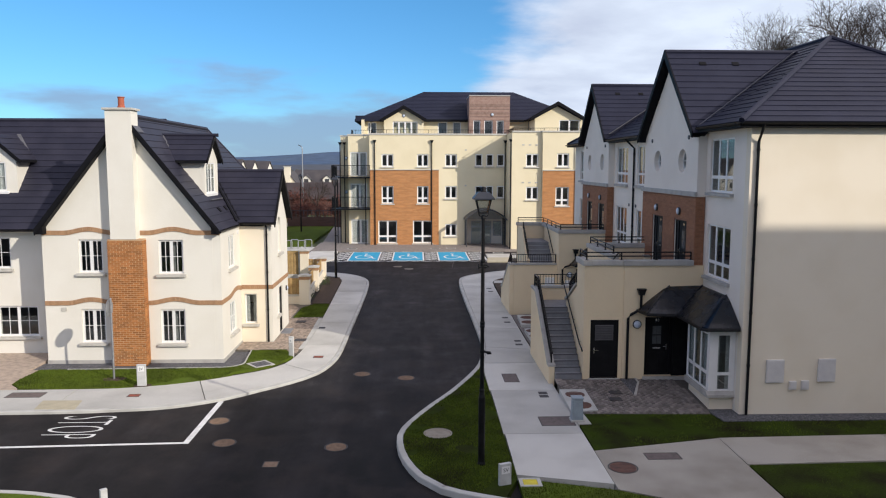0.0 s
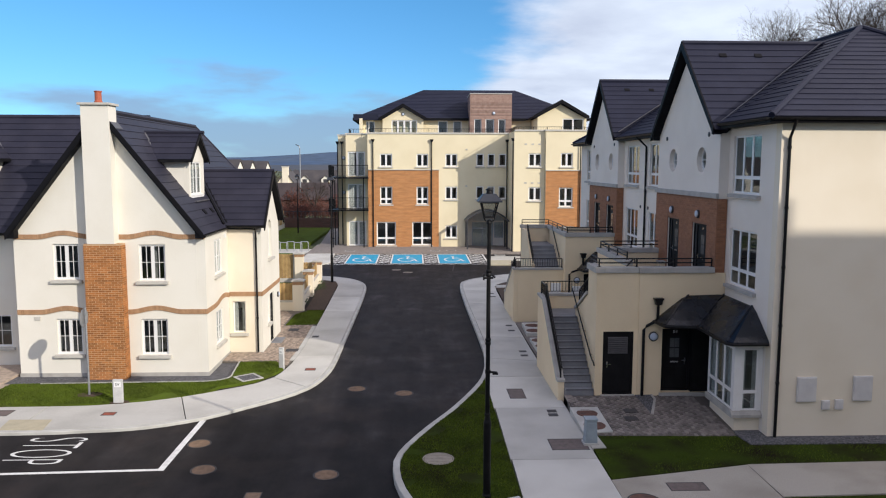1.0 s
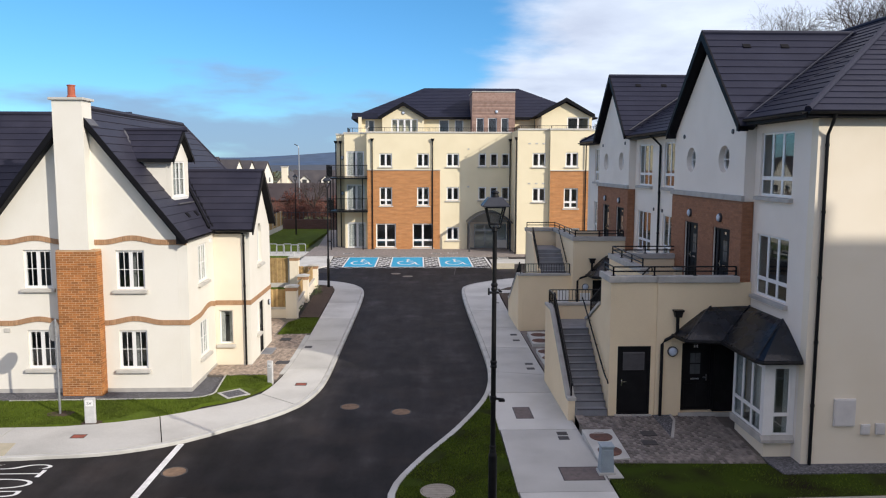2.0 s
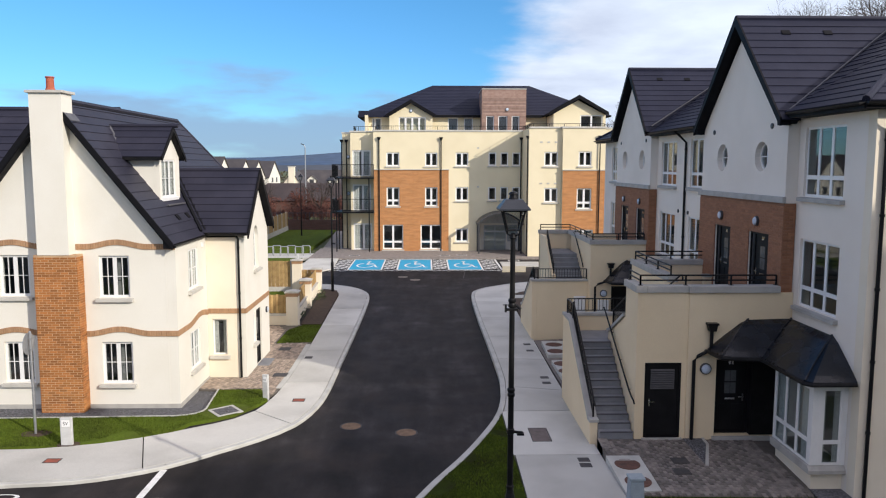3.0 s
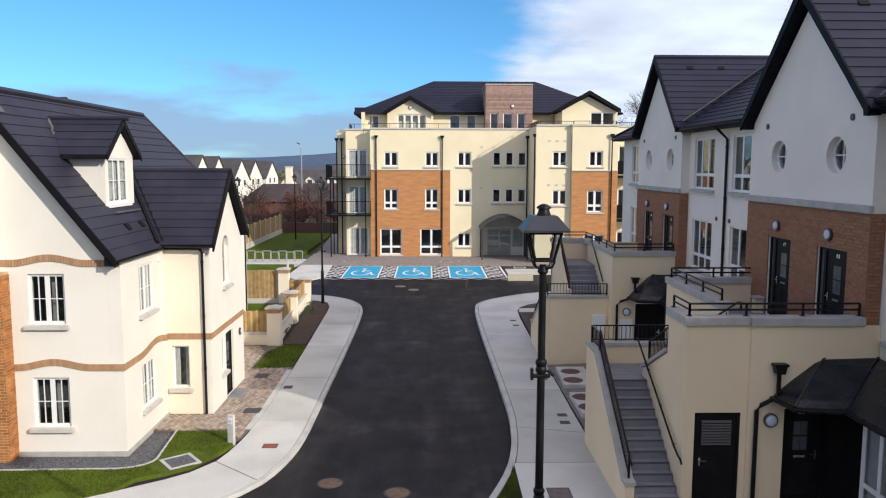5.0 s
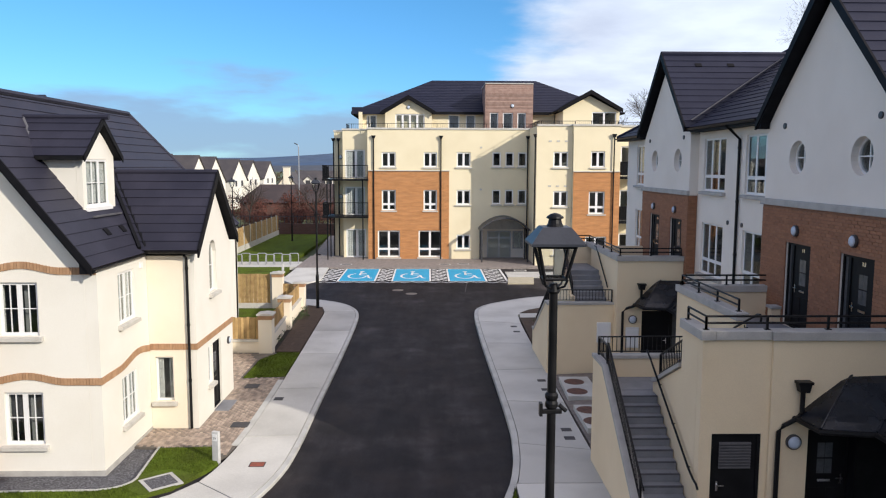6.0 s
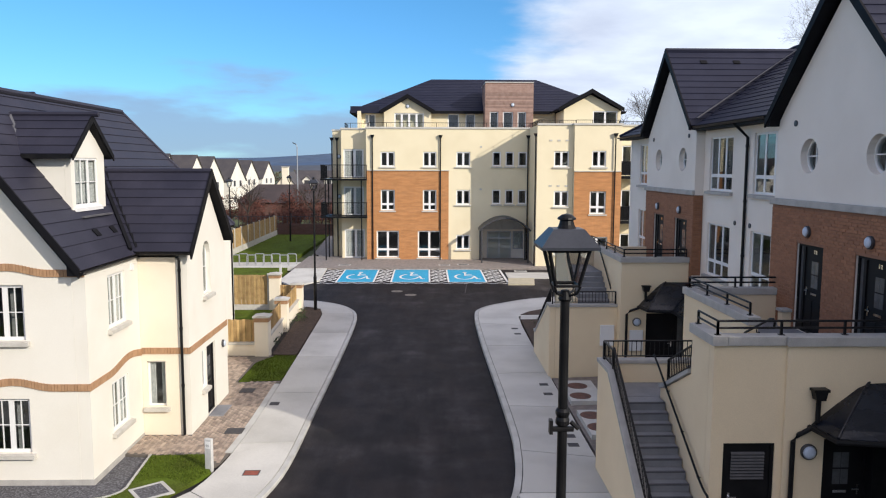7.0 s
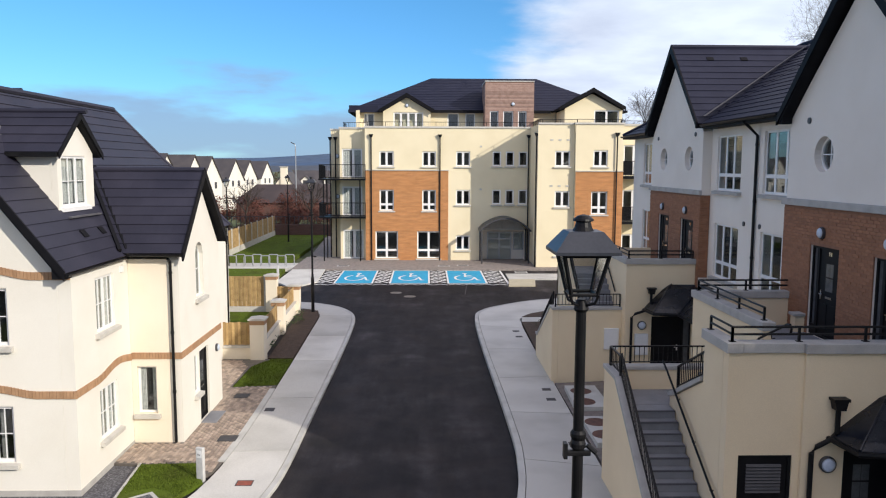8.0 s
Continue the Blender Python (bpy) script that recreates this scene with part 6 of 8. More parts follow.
        part("coping", pr([(26.145, 3.37), (27.66, 2.63), (28.02, 2.51), (28.02, 2.6), (27.68, 2.72), (26.145, 3.46)], 5.6, 5.88), M_COPING, T)
        part("coping", bx(5.885, 6.96, 24.89, 25.2, 4.225, 4.40, 0.015), M_COPING, T)
        part("coping", bx(6.964, 9.33, 24.82, 25.2, 4.225, 4.40, 0.015), M_COPING, T)
        part("parapet", bx(5.83, 9.39, 25.205, 25.3, 3.55, 4.22), M_YELLOW, T)
        part("terrace", bx(5.83, 9.39, 25.3, 26.4, 3.2, 3.55), M_STEP, T)
        for i in range(7):
            st = part("step", bx(5.83, 7.04, 26.4, 28.0 - 0.23 * i, 2.315 + 0.17 * i, 2.315 + 0.17 * (i + 1), 0.01), M_STEP, T)
            part("nosing", bx(5.85, 7.02, 27.96 - 0.23 * i, 28.01 - 0.23 * i, 2.315 + 0.17 * (i + 1) - 0.02, 2.315 + 0.17 * (i + 1) + 0.006), M_NOSING, st)
        part("terrace", bx(7.24, 9.39, 26.404, 30.45, 3.2, 3.55), M_STEP, T)
        part("parapet", bx(7.05, 7.23, 26.7, 30.65, -0.3, 4.22), M_YELLOW, T)
        part("coping", bx(7.0, 7.28, 26.66, 30.69, 4.225, 4.40, 0.015), M_COPING, T)
        part("parapet", bx(7.235, 9.69, 30.46, 30.65, -0.3, 4.22), M_YELLOW, T)
        part("coping", bx(7.285, 9.69, 30.42, 30.69, 4.225, 4.40, 0.015), M_COPING, T)
        stub = part("pier", bx(9.14, 9.37, 29.62, 29.85, 3.55, 3.93), M_YELLOW, T)
        part("pier_cap", bx(9.1, 9.372, 29.58, 29.89, 3.934, 4.0, 0.01), M_COPING, stub)
        railing_low(T, [(5.74, 26.05), (5.74, 25.05), (9.3, 25.05)], 4.40)
        railing_low(T, [(7.14, 26.9), (7.14, 30.55), (9.5, 30.55)], 4.40)
        picket_rail(T, (5.74, 27.75, 2.72), (5.74, 26.18, 3.46), 0.5)
        picket_rail(T, (4.64, 29.2, 2.87), (7.0, 29.2, 2.87), 0.44)
        picket_rail(T, (4.64, 25.28, 0.8), (4.64, 28.24, 2.88), 0.5)
        picket_rail(T, (4.64, 28.29, 2.87), (4.64, 29.15, 2.87), 0.44)
        part("rail_end", tube(B(), [(4.64, 25.3, 1.31), (4.64, 25.18, 1.23), (4.64, 25.1, 1.21), (4.64, 25.06, 1.16)], 0.022, 8), M_BLACK, T)
        upper = part("handrail", tube(B(), [(6.98, 27.95, 3.2), (6.98, 26.7, 4.08), (6.98, 25.62, 4.58), (6.98, 25.5, 4.6), (6.98, 25.44, 4.54), (6.98, 25.46, 4.46)], 0.024, 8), M_BLACK, T, "black handrail of the upper flight")
        for y, z in ((27.4, 3.52), (26.2, 4.25)):
            part("bracket", tube(B(), [(6.98, y, z), (6.98, y, z - 0.06), (7.05, y, z - 0.06)], 0.012, 6), M_BLACK, upper)
        hr = [(5.58, 24.72, 1.33), (5.58, 24.8, 1.4), (5.58, 24.98, 1.43), (5.58, 25.24, 1.53), (5.58, 28.0, 3.06), (5.58, 28.3, 3.2)]
    else:
        ops = [rect(7.95 - 7.05, 9.35 - 7.05, 0.35, 2.45)]
        part("wall", wall(B(), (7.05, 36.97), (1, 0), (0, -1), [(0, 4.22), (2.64, 4.22)], -0.3, ops, 0.25), M_YELLOW, T)
        panel_door(T, (0, 36.97), (1, 0), (0, -1), 7.95, 9.35, 0.35, 2.45, deep=0.2, glazed=False, number=False, hinge=0, side=0.3)
        wall_light(T, (7.62, 36.97, 2.15), (0, -1), 0.15)
        canopy(T, 36.97, south_bay=False)
        part("service_box", soft_box(B(), 6.45, 6.95, 37.31, 37.395, 1.22, 1.96, 0.02), M_UPVC, T)
        part("service_box", soft_box(B(), 7.38, 7.84, 36.88, 36.965, 1.14, 1.87, 0.02), M_UPVC, T)
        part("coping", box(B(), 7.0, 9.69, 36.91, 37.2, 4.225, 4.40), M_COPING, T)
        part("parapet", box(B(), 7.05, 7.23, 37.225, 41.3, -0.3, 4.22), M_YELLOW, T)
        part("coping", soft_box(B(), 7.0, 7.28, 37.205, 42.2, 4.225, 4.40, 0.015), M_COPING, T)
        part("terrace", box(B(), 7.24, 9.39, 37.23, 42.0, 3.2, 3.55), M_STEP, T)
        for i in range(7):
            part("step", box(B(), 5.83, 7.04, 38.25 + 0.26 * i, 40.4, 2.315 + 0.17 * i, 2.315 + 0.17 * (i + 1)), M_STEP, T)
        part("terrace", box(B(), 5.83, 7.04, 40.404, 42.0, 3.2, 3.5), M_STEP, T)
        part("wall", prism(B(), [(5.66, 38.25, -0.3), (5.66, 42.2, -0.3), (5.66, 42.2, 4.22), (5.66, 40.3, 4.22), (5.66, 38.6, 2.75), (5.66, 38.25, 2.75)], (0.16, 0, 0)), M_YELLOW, T)
        part("wall", box(B(), 5.66, 9.39, 42.0, 42.2, -0.3, 4.22), M_YELLOW, T)
        part("coping", soft_box(B(), 5.6, 6.99, 41.95, 42.25, 4.225, 4.40, 0.015), M_COPING, T)
        railing_low(T, [(9.3, 37.05), (7.14, 37.05), (7.14, 42.1), (5.7, 42.1)], 4.40)
        picket_rail(T, (4.56 + xo, m(29.2), 2.68), (7.0, m(29.2), 2.68), 0.44)
        picket_rail(T, (4.56 + xo, m(25.95), 1.04), (4.56 + xo, m(28.8), 2.69), 0.46)
        picket_rail(T, (5.74, 38.4, 2.8), (5.74, 40.3, 4.1), 0.45)
        hr = [(7.0, 38.2, 3.1), (7.0, 38.4, 3.25), (7.0, 40.2, 4.4), (7.0, 40.5, 4.4)]
    rail = part("handrail", tube(B(), hr, 0.024, 8), M_BLACK, T, "black wall handrail")
    for a in (0.04, 0.4, 0.76):
        p = Vector(hr[-3]).lerp(Vector(hr[-2]), a)
        part("bracket", tube(B(), [p, p - Vector((0, 0, 0.06)), p + Vector((0.07, 0, -0.06))], 0.012, 6), M_BLACK, rail)
    return T


duplex = duplex_row()
stair_block(True)
stair_block(False)


# ---- the apartment building at the end ----
def apartments():
    A = thing("apartment_building", (4.0, 78.0, 0.0), "four-storey cream apartment building with brick panels and set-back top floor", "apartment building")
    YA, YW, PT = 71.5, 67.4, 10.42
    X0, X1, X2, X3 = -4.45, 8.5, 11.2, 14.7

    XE = 17.2                                   # east end, set back behind the side balconies

    def front(x0, x1, y, wins, material, top=PT, zb=-0.2):
        ops = [rect(a - x0, b - x0, c, d) for a, b, c, d in wins]
        return part("wall", wall(B(), (x0, y), (1, 0), (0, -1), [(0, top), (x1 - x0, top)], zb, ops), material, A)

    F2, F1, F0 = (7.45, 8.6), (4.15, 5.56), (0.12, 2.3)
    two = []
    for a, b in ((-3.32, -2.2), (0.03, 1.11)):
        two.append((a, b, 7.45, 8.62)), two.append((a, b, 3.98, 5.62))
    for a, b in ((-3.66, -1.88), (-0.37, 1.46)):
        two.append((a, b, 0.2, 2.36))
    single_w = [(2.68, 3.79, 7.47, 8.63), (2.68, 3.79, 4.45, 5.63), (2.69, 3.8, 0.86, 2.03)]
    trio = [(a, b, c, d) for a, b in ((5.54, 6.22), (6.58, 7.25), (7.6, 8.3)) for c, d in ((7.5, 8.64), (4.5, 5.65))]
    entry = [(4.7, 8.2, -0.05, 2.55)]
    front(X0, X1, YA, two + single_w + trio + entry, M_APT)
    for a, b, c, d in two:
        window(A, (X0, YA), (1, 0), (0, -1), a - X0, b - X0, c, d, mull=(0.5,), tran=() if c > 7 else (0.3,), deep=0.08, frame_w=0.1)
    for a, b, c, d in single_w:
        window(A, (X0, YA), (1, 0), (0, -1), a - X0, b - X0, c, d, mull=(0.5,), deep=0.08, frame_w=0.1)
    for a, b, c, d in trio:
        window(A, (X0, YA), (1, 0), (0, -1), a - X0, b - X0, c, d, deep=0.05, frame_w=0.1)
    # brick panels, a little proud
    for x0, x1, y, holes in ((-4.43, 2.08, YA, [w for w in two if w[2] < 7]),):
        ops = [rect(a - x0, b - x0, c, d) for a, b, c, d in holes]
        part("brick_panel", wall(B(), (x0, y - 0.05), (1, 0), (0, -1), [(0, 7.12), (x1 - x0, 7.12)], -0.2, ops, 0.045), M_ABRICK, A, "orange-brown brick cladding")
        part("ledge", box(B(), x0 - 0.05, x1 + 0.05, y - 0.13, y - 0.004, 7.122, 7.19), M_SILL, A)
    # projecting wing on the right
    w1 = [(9.76, 10.88, 7.48, 8.62), (9.79, 10.9, 4.53, 5.69), (9.84, 10.9, 0.9, 2.05)]
    front(X1, X2, YW, w1, M_APT, PT + 0.1)
    w2 = [(12.5, 13.56, 7.48, 8.66), (12.4, 13.6, 4.0, 5.68), (12.2, 13.8, 0.2, 2.3)]
    front(X2 + 0.004, X3, YW - 0.35, w2, M_APT, PT + 0.1)
    for y, x, ws in ((YW, X1, w1), (YW - 0.35, X2, w2)):
        for a, b, c, d in ws:
            window(A, (x, y), (1, 0), (0, -1), a - x, b - x, c, d, mull=(0.5,), tran=(0.3,) if (d - c) > 1.5 else (), deep=0.08, frame_w=0.1)
    ops = [rect(a - X2, b - X2, c, d) for a, b, c, d in w2 if c < 7]
    part("brick_panel", wall(B(), (X2 + 0.02, YW - 0.40), (1, 0), (0, -1), [(0, 7.12), (X3 - X2 - 0.02, 7.12)], -0.2, [[(p[0] - 0.02, p[1], p[2]) for p in o] for o in ops], 0.045), M_ABRICK, A, "orange-brown brick cladding")
    part("ledge", box(B(), X2, X3, YW - 0.48, YW - 0.354, 7.122, 7.19), M_SILL, A)
    part("wall", wall(B(), (X1, YA + 0.05), (0, -1), (-1, 0), [(0, PT + 0.1), (YA - YW - 0.25, PT + 0.1)], -0.2), M_APT, A)
    part("wall", wall(B(), (X3, YW - 0.04), (0, 1), (1, 0), [(0, PT + 0.1), (1.33, PT + 0.1)], -0.2), M_APT, A)
    part("wall", wall(B(), (XE, YW + 1.61), (0, 1), (1, 0), [(0, PT + 0.1), (18.6, PT + 0.1)], -0.2), M_APT, A)
    # left bay with the balcony doors, and the wall set back beside it
    XB, XS, YB, YC = -7.35, -6.53, 72.5, 73.6
    doors = [(-6.32, -4.68, 0.05, 2.4), (-6.36, -4.74, 3.5, 5.84), (-6.36, -4.74, 6.52, 8.83)]
    front(XS, X0 - 0.002, YB, doors, M_APT, PT - 0.04)
    for a, b, c, d in doors:
        window(A, (XS, YB), (1, 0), (0, -1), a - XS, b - XS, c, d, mull=(0.55,), deep=0.07, sill=0, frame_w=0.12, curtain=0.42)
    front(XB, XS - 0.002, YC, [], M_APT, PT - 0.12)
    part("wall", wall(B(), (XS, YC - 0.004), (0, -1), (-1, 0), [(0, PT - 0.04), (YC - YB - 0.304, PT - 0.04)], -0.2), M_APT, A)
    part("wall", wall(B(), (X0, YB + 0.05), (0, -1), (-1, 0), [(0, PT), (YB - YA - 0.25, PT)], -0.2, thick=0.25), M_APT, A)
    part("wall", wall(B(), (XB, 88.0), (0, -1), (-1, 0), [(0, PT - 0.1), (87.69 - YC, PT - 0.1)], -0.2), M_APT, A)
    part("wall", wall(B(), (XE, 88.0), (-1, 0), (0, 1), [(0, PT), (XE - XB, PT)], -0.2), M_APT, A)
    # balconies on slim posts
    for z in (3.53, 6.48):
        plan = [(-8.0, 73.55), (-8.0, 70.75), (-4.36, 70.75), (-4.36, 71.3), (-4.5, 71.48), (-4.5, 72.49), (-6.56, 72.49), (-6.56, 73.55)]
        bal = part("balcony", slab(B(), plan, z - 0.13, z), M_BLACK, A, "dark steel balcony with bar railing")
        ring = [(-7.95, 73.5), (-7.95, 70.8), (-4.4, 70.8), (-4.4, 71.4)]
        bm = B()
        for f in (1.08, 0.1):
            tube(bm, [(x, y, z + f) for x, y in ring], 0.03, 6)
        rail = part("balcony_rail", bm, M_BLACK, bal)
        pickets(rail, ring, z, z + 1.08, 0.12)
        part("privacy_screen", box(B(), -7.94, -7.44, 70.83, 70.86, z + 0.1, z + 1.0), M_BLACK, bal)
        part("privacy_screen", box(B(), -7.93, -7.9, 70.9, 73.4, z + 0.1, z + 1.0), M_BLACK, bal)
    for x, y in ((-7.62, 70.9), (-4.8, 70.9), (-7.62, 72.9)):
        part("balcony_post", box(B(), x - 0.045, x + 0.045, y - 0.045, y + 0.045, -0.1, 6.38), M_BLACK, A)
    for z in (5.0, 8.25):
        wall_light(A, (-6.85, YC, z), (0, -1), 0.18)
    # right-hand side balconies, seen past the duplex row
    east = [(15.15, 16.7, z + 0.05, z + 2.3) for z in (0.1, 3.45, 6.8)]
    front(X3 + 0.002, XE, YW + 1.3, east, M_APT, PT + 0.1)
    for a, b, c, d in east:
        window(A, (X3, YW + 1.3), (1, 0), (0, -1), a - X3, b - X3, c, d, mull=(0.5,), deep=0.1, sill=0, frame_w=0.1)
    part("coping", box(B(), X3 + 0.06, XE + 0.05, YW + 1.22, YW + 1.65, PT + 0.102, PT + 0.24), M_SILL, A)
    part("balcony_post", box(B(), X3 + 1.25, X3 + 1.37, YW + 0.05, YW + 0.17, -0.1, 6.7), M_BLACK, A)
    for z in (3.45, 6.8):
        bal = part("balcony", box(B(), X3 + 0.01, X3 + 1.9, YW - 0.05, YW + 1.29, z - 0.2, z), M_BLACK, A)
        part("privacy_screen", box(B(), X3 + 0.1, X3 + 0.8, YW + 0.02, YW + 0.05, z + 0.12, z + 1.05), M_BLACK, bal)
        bm = B()
        for f in (1.08, 0.1):
            tube(bm, [(X3 + 0.05, YW, z + f), (X3 + 1.85, YW, z + f), (X3 + 1.85, YW + 1.25, z + f)], 0.03, 6)
        rail = part("balcony_rail", bm, M_BLACK, bal)
        pickets(rail, [(X3 + 0.05, YW), (X3 + 1.85, YW), (X3 + 1.85, YW + 1.25)], z, z + 1.08, 0.12)
    # parapet copings, terrace and its railing
    cop = [(XB - 0.05, XS - 0.06, YC - 0.08, YC + 0.35, PT - 0.12), (XS - 0.05, X0 - 0.06, YB - 0.08, YB + 0.35, PT - 0.04), (X0 - 0.05, X1 + 0.02, YA - 0.08, YA + 0.35, PT), (X1 + 0.03, X2 - 0.08, YW - 0.08, YW + 0.35, PT + 0.1), (X2 - 0.075, X3 + 0.05, YW - 0.43, YW, PT + 0.1)]
    for a, b, c, d, z in cop:
        part("coping", box(B(), a, b, c, d, z + 0.002, z + 0.14), M_SILL, A)
    part("terrace", box(B(), XB + 0.35, XE - 0.35, YC + 0.36, 87.7, 9.7, 9.95), M_COPING, A)
    part("terrace", box(B(), X0 + 0.35, X1 + 0.34, YA + 0.36, YC + 0.355, 9.7, 9.95), M_COPING, A)
    part("terrace", box(B(), XS + 0.31, X0 + 0.24, YB + 0.31, YC + 0.355, 9.7, 9.95), M_COPING, A)
    part("terrace", box(B(), X1 + 0.35, X3 - 0.35, YW + 0.36, YC + 0.355, 9.7, 9.95), M_COPING, A)
    bm = B()
    ring = [(-6.25, 75), (-6.25, 72.75), (X0 + 0.15, 72.75), (X0 + 0.15, YA + 0.2), (X1 + 0.2, YA + 0.2), (X1 + 0.2, YW + 0.2), (X2 + 0.15, YW + 0.2), (X2 + 0.15, YW - 0.15), (X3 - 0.1, YW - 0.15), (X3 + 0.2, YW + 1.45), (XE, YW + 1.45)]
    tube(bm, [(x, y, 10.9) for x, y in ring], 0.022, 6)
    rail = part("roof_rail", bm, M_BLACK, A, "black steel roof-terrace railing")
    pickets(rail, ring, 10.1, 10.9, 0.145, 0.005, every=9)
    # top floor
    TY, TE = 75.4, 12.0
    wins = [(-4.8, -3.95, 10.15, 11.8), (2.1, 3.05, 10.15, 11.86), (3.58, 4.4, 10.15, 11.86)]
    ops = [rect(a + 5.4, b + 5.4, c, d) for a, b, c, d in wins]
    part("wall", wall(B(), (-5.4, TY), (1, 0), (0, -1), [(0, TE), (10.5, TE)], 9.9, ops), M_APT, A)
    for (a, b, c, d), mu in zip(wins, ((0.3,), (), ())):
        window(A, (-5.4, TY), (1, 0), (0, -1), a + 5.4, b + 5.4, c, d, mull=mu, deep=0.08, sill=0, frame_w=0.09)
    part("wall", wall(B(), (8.94, TY), (1, 0), (0, -1), [(0, TE), (2.16, TE)], 9.9), M_APT, A)
    part("wall", wall(B(), (-5.4, 87.0), (0, -1), (-1, 0), [(0, TE), (12.4, TE)], 9.9), M_APT, A)
    part("wall", wall(B(), (15.6, 87.0), (-1, 0), (0, 1), [(0, TE), (21.0, TE)], 9.9), M_APT, A)
    part("wall", wall(B(), (15.6, 71.504), (0, 1), (1, 0), [(0, TE - 0.2), (15.5, TE - 0.2)], 9.9), M_APT, A)
    part("wall", wall(B(), (11.1, 75.0), (0, -1), (-1, 0), [(0, TE - 0.1), (3.49, TE - 0.1)], 9.9), M_APT, A)
    # gable faces on the top floor
    part("wall", wall(B(), (-3.2, TY - 0.75), (1, 0), (0, -1), [(0, TE - 0.1), (1.95, 13.05), (3.9, TE - 0.1)], 9.95, [rect(0.85, 3.3, 9.98, 11.85)], 0.3), M_APT, A)
    window(A, (-3.2, TY - 0.75), (1, 0), (0, -1), 0.85, 3.3, 9.98, 11.85, mull=(0.25, 0.5, 0.75), deep=0.08, sill=0, frame_w=0.1)
    o2 = rect(2.3, 4.25, 10.35, 11.85)
    part("wall", wall(B(), (11.1, 71.2), (1, 0), (0, -1), [(0, 11.95), (2.1, 13.1), (4.5, 11.85)], 9.9, [o2]), M_APT, A)
    window(A, (11.1, 71.2), (1, 0), (0, -1), 2.3, 4.25, 10.35, 11.85, mull=(0.5,), deep=0.06, sill=0, frame_w=0.09)
    wall_light(A, (-1.25, TY - 0.75, 12.4), (0, -1), 0.16)
    # timber stair tower
    tw = [(5.45, 6.15, 10.3, 11.9), (6.52, 7.35, 10.3, 11.9), (7.72, 8.42, 10.3, 11.9)]
    part("wall", wall(B(), (5.1, 73.4), (1, 0), (0, -1), [(0, 14.2), (3.86, 14.2)], 9.9, [rect(a - 5.1, b - 5.1, c, d) for a, b, c, d in tw]), M_MORTAR, A)
    bm = B()
    z, i = 9.95, 0
    while z < 14.15:
        e = min(z + 0.14, 14.2)
        xs = [5.1] + [v for a, b, c, d in tw if not (e < c or z > d) for v in (a, b)] + [8.96]
        for a, b in zip(xs[::2], xs[1::2]):
            box(bm, a, b, 73.36, 73.398, z, e - 0.012)
        box(bm, 5.062, 5.098, 73.362, 76.5, z, e - 0.012)
        box(bm, 8.962, 8.998, 73.362, 76.5, z, e - 0.012)
        z += 0.14
    part("cladding", bm, M_CLAD, A, "weathered brown timber boards")
    for a, b, c, d in tw:
        window(A, (5.1, 73.4), (1, 0), (0, -1), a - 5.1, b - 5.1, c, d, deep=0.06, sill=0, frame_w=0.08)
    part("tower_cap", box(B(), 5.05, 9.01, 73.34, 77.5, 14.2, 14.3), M_COPING, A)
    part("wall", wall(B(), (5.1, 73.71), (0, 1), (-1, 0), [(0, 14.2), (3.5, 14.2)], 9.9), M_MORTAR, A)
    part("wall", wall(B(), (8.96, 73.71), (0, 1), (1, 0), [(0, 14.2), (3.5, 14.2)], 9.9), M_MORTAR, A)
    wall_light(A, (7.3, 73.36, 12.45), (0, -1), 0.16)
    # roof
    tiles = B()
    e, r = 12.05, 15.25
    a, b, c, d = -6.0, 17.0, 74.9, 87.6
    ridge0, ridge1 = (0.75, 80.6, r), (10.2, 80.6, r)
    SW, SE, NE, NW = (a, c, e), (b, c, e), (b, d, e), (a, d, e)
    for q in ([SW, SE, ridge1, ridge0], [SE, NE, ridge1], [NE, NW, ridge0, ridge1], [NW, SW, ridge0]):
        covered(A, tiles, q, course=0.34, width=0.6)
    for cx, hw, y0, za, ze, back in ((-1.25, 2.2, 74.2, 13.3, 11.98, 79.0), (13.2, 2.5, 70.7, 13.45, 12.0, 79.5)):
        for s in (-1, 1):
            covered(A, tiles, [(cx + s * hw, y0, ze), (cx + s * hw, back - 2.6, ze), (cx, back, za), (cx, y0, za)], course=0.34, width=0.6)
            p, q = Vector((cx + s * (hw + 0.05), y0 - 0.04, ze)), Vector((cx, y0 - 0.04, za))
            part("bargeboard", prism(B(), [p + Vector((0, 0, 0.08)), q + Vector((0, 0, 0.08)), q - Vector((0, 0, 0.25)), p - Vector((0, 0, 0.2))], (0, 0.05, 0)), M_FASCIA, A)
    part("roof", tiles, M_ROOF, A)
    bm = box(B(), a, cx - 2.6, c - 0.06, c, e - 0.22, e + 0.02)
    box(bm, a - 0.06, a, c, d, e - 0.22, e + 0.02)
    part("fascia", bm, M_FASCIA, A)
    part("fascia", box(B(), -5.98, -3.6, c - 0.2, c - 0.062, e - 0.2, e + 0.35), M_ROOF, A)
    # downpipes with hoppers
    for x, y, z in ((-3.95, YA - 0.12, 9.75), (1.42, YA - 0.12, 9.75), (8.36, YA - 0.1, 9.75), (8.41, YW + 0.12, 9.75), (14.2, YW - 0.5, 9.75), (-7.4, YC - 0.1, 9.6), (-6.98, YC - 0.1, 9.6)):
        bm = tube(B(), [(x, y, z), (x, y, 0.05)], 0.05, 8)
        prism(bm, [(x - 0.17, y - 0.1, z + 0.18), (x + 0.17, y - 0.1, z + 0.18), (x + 0.08, y - 0.1, z - 0.06), (x - 0.08, y - 0.1, z - 0.06)], (0, 0.18, 0))
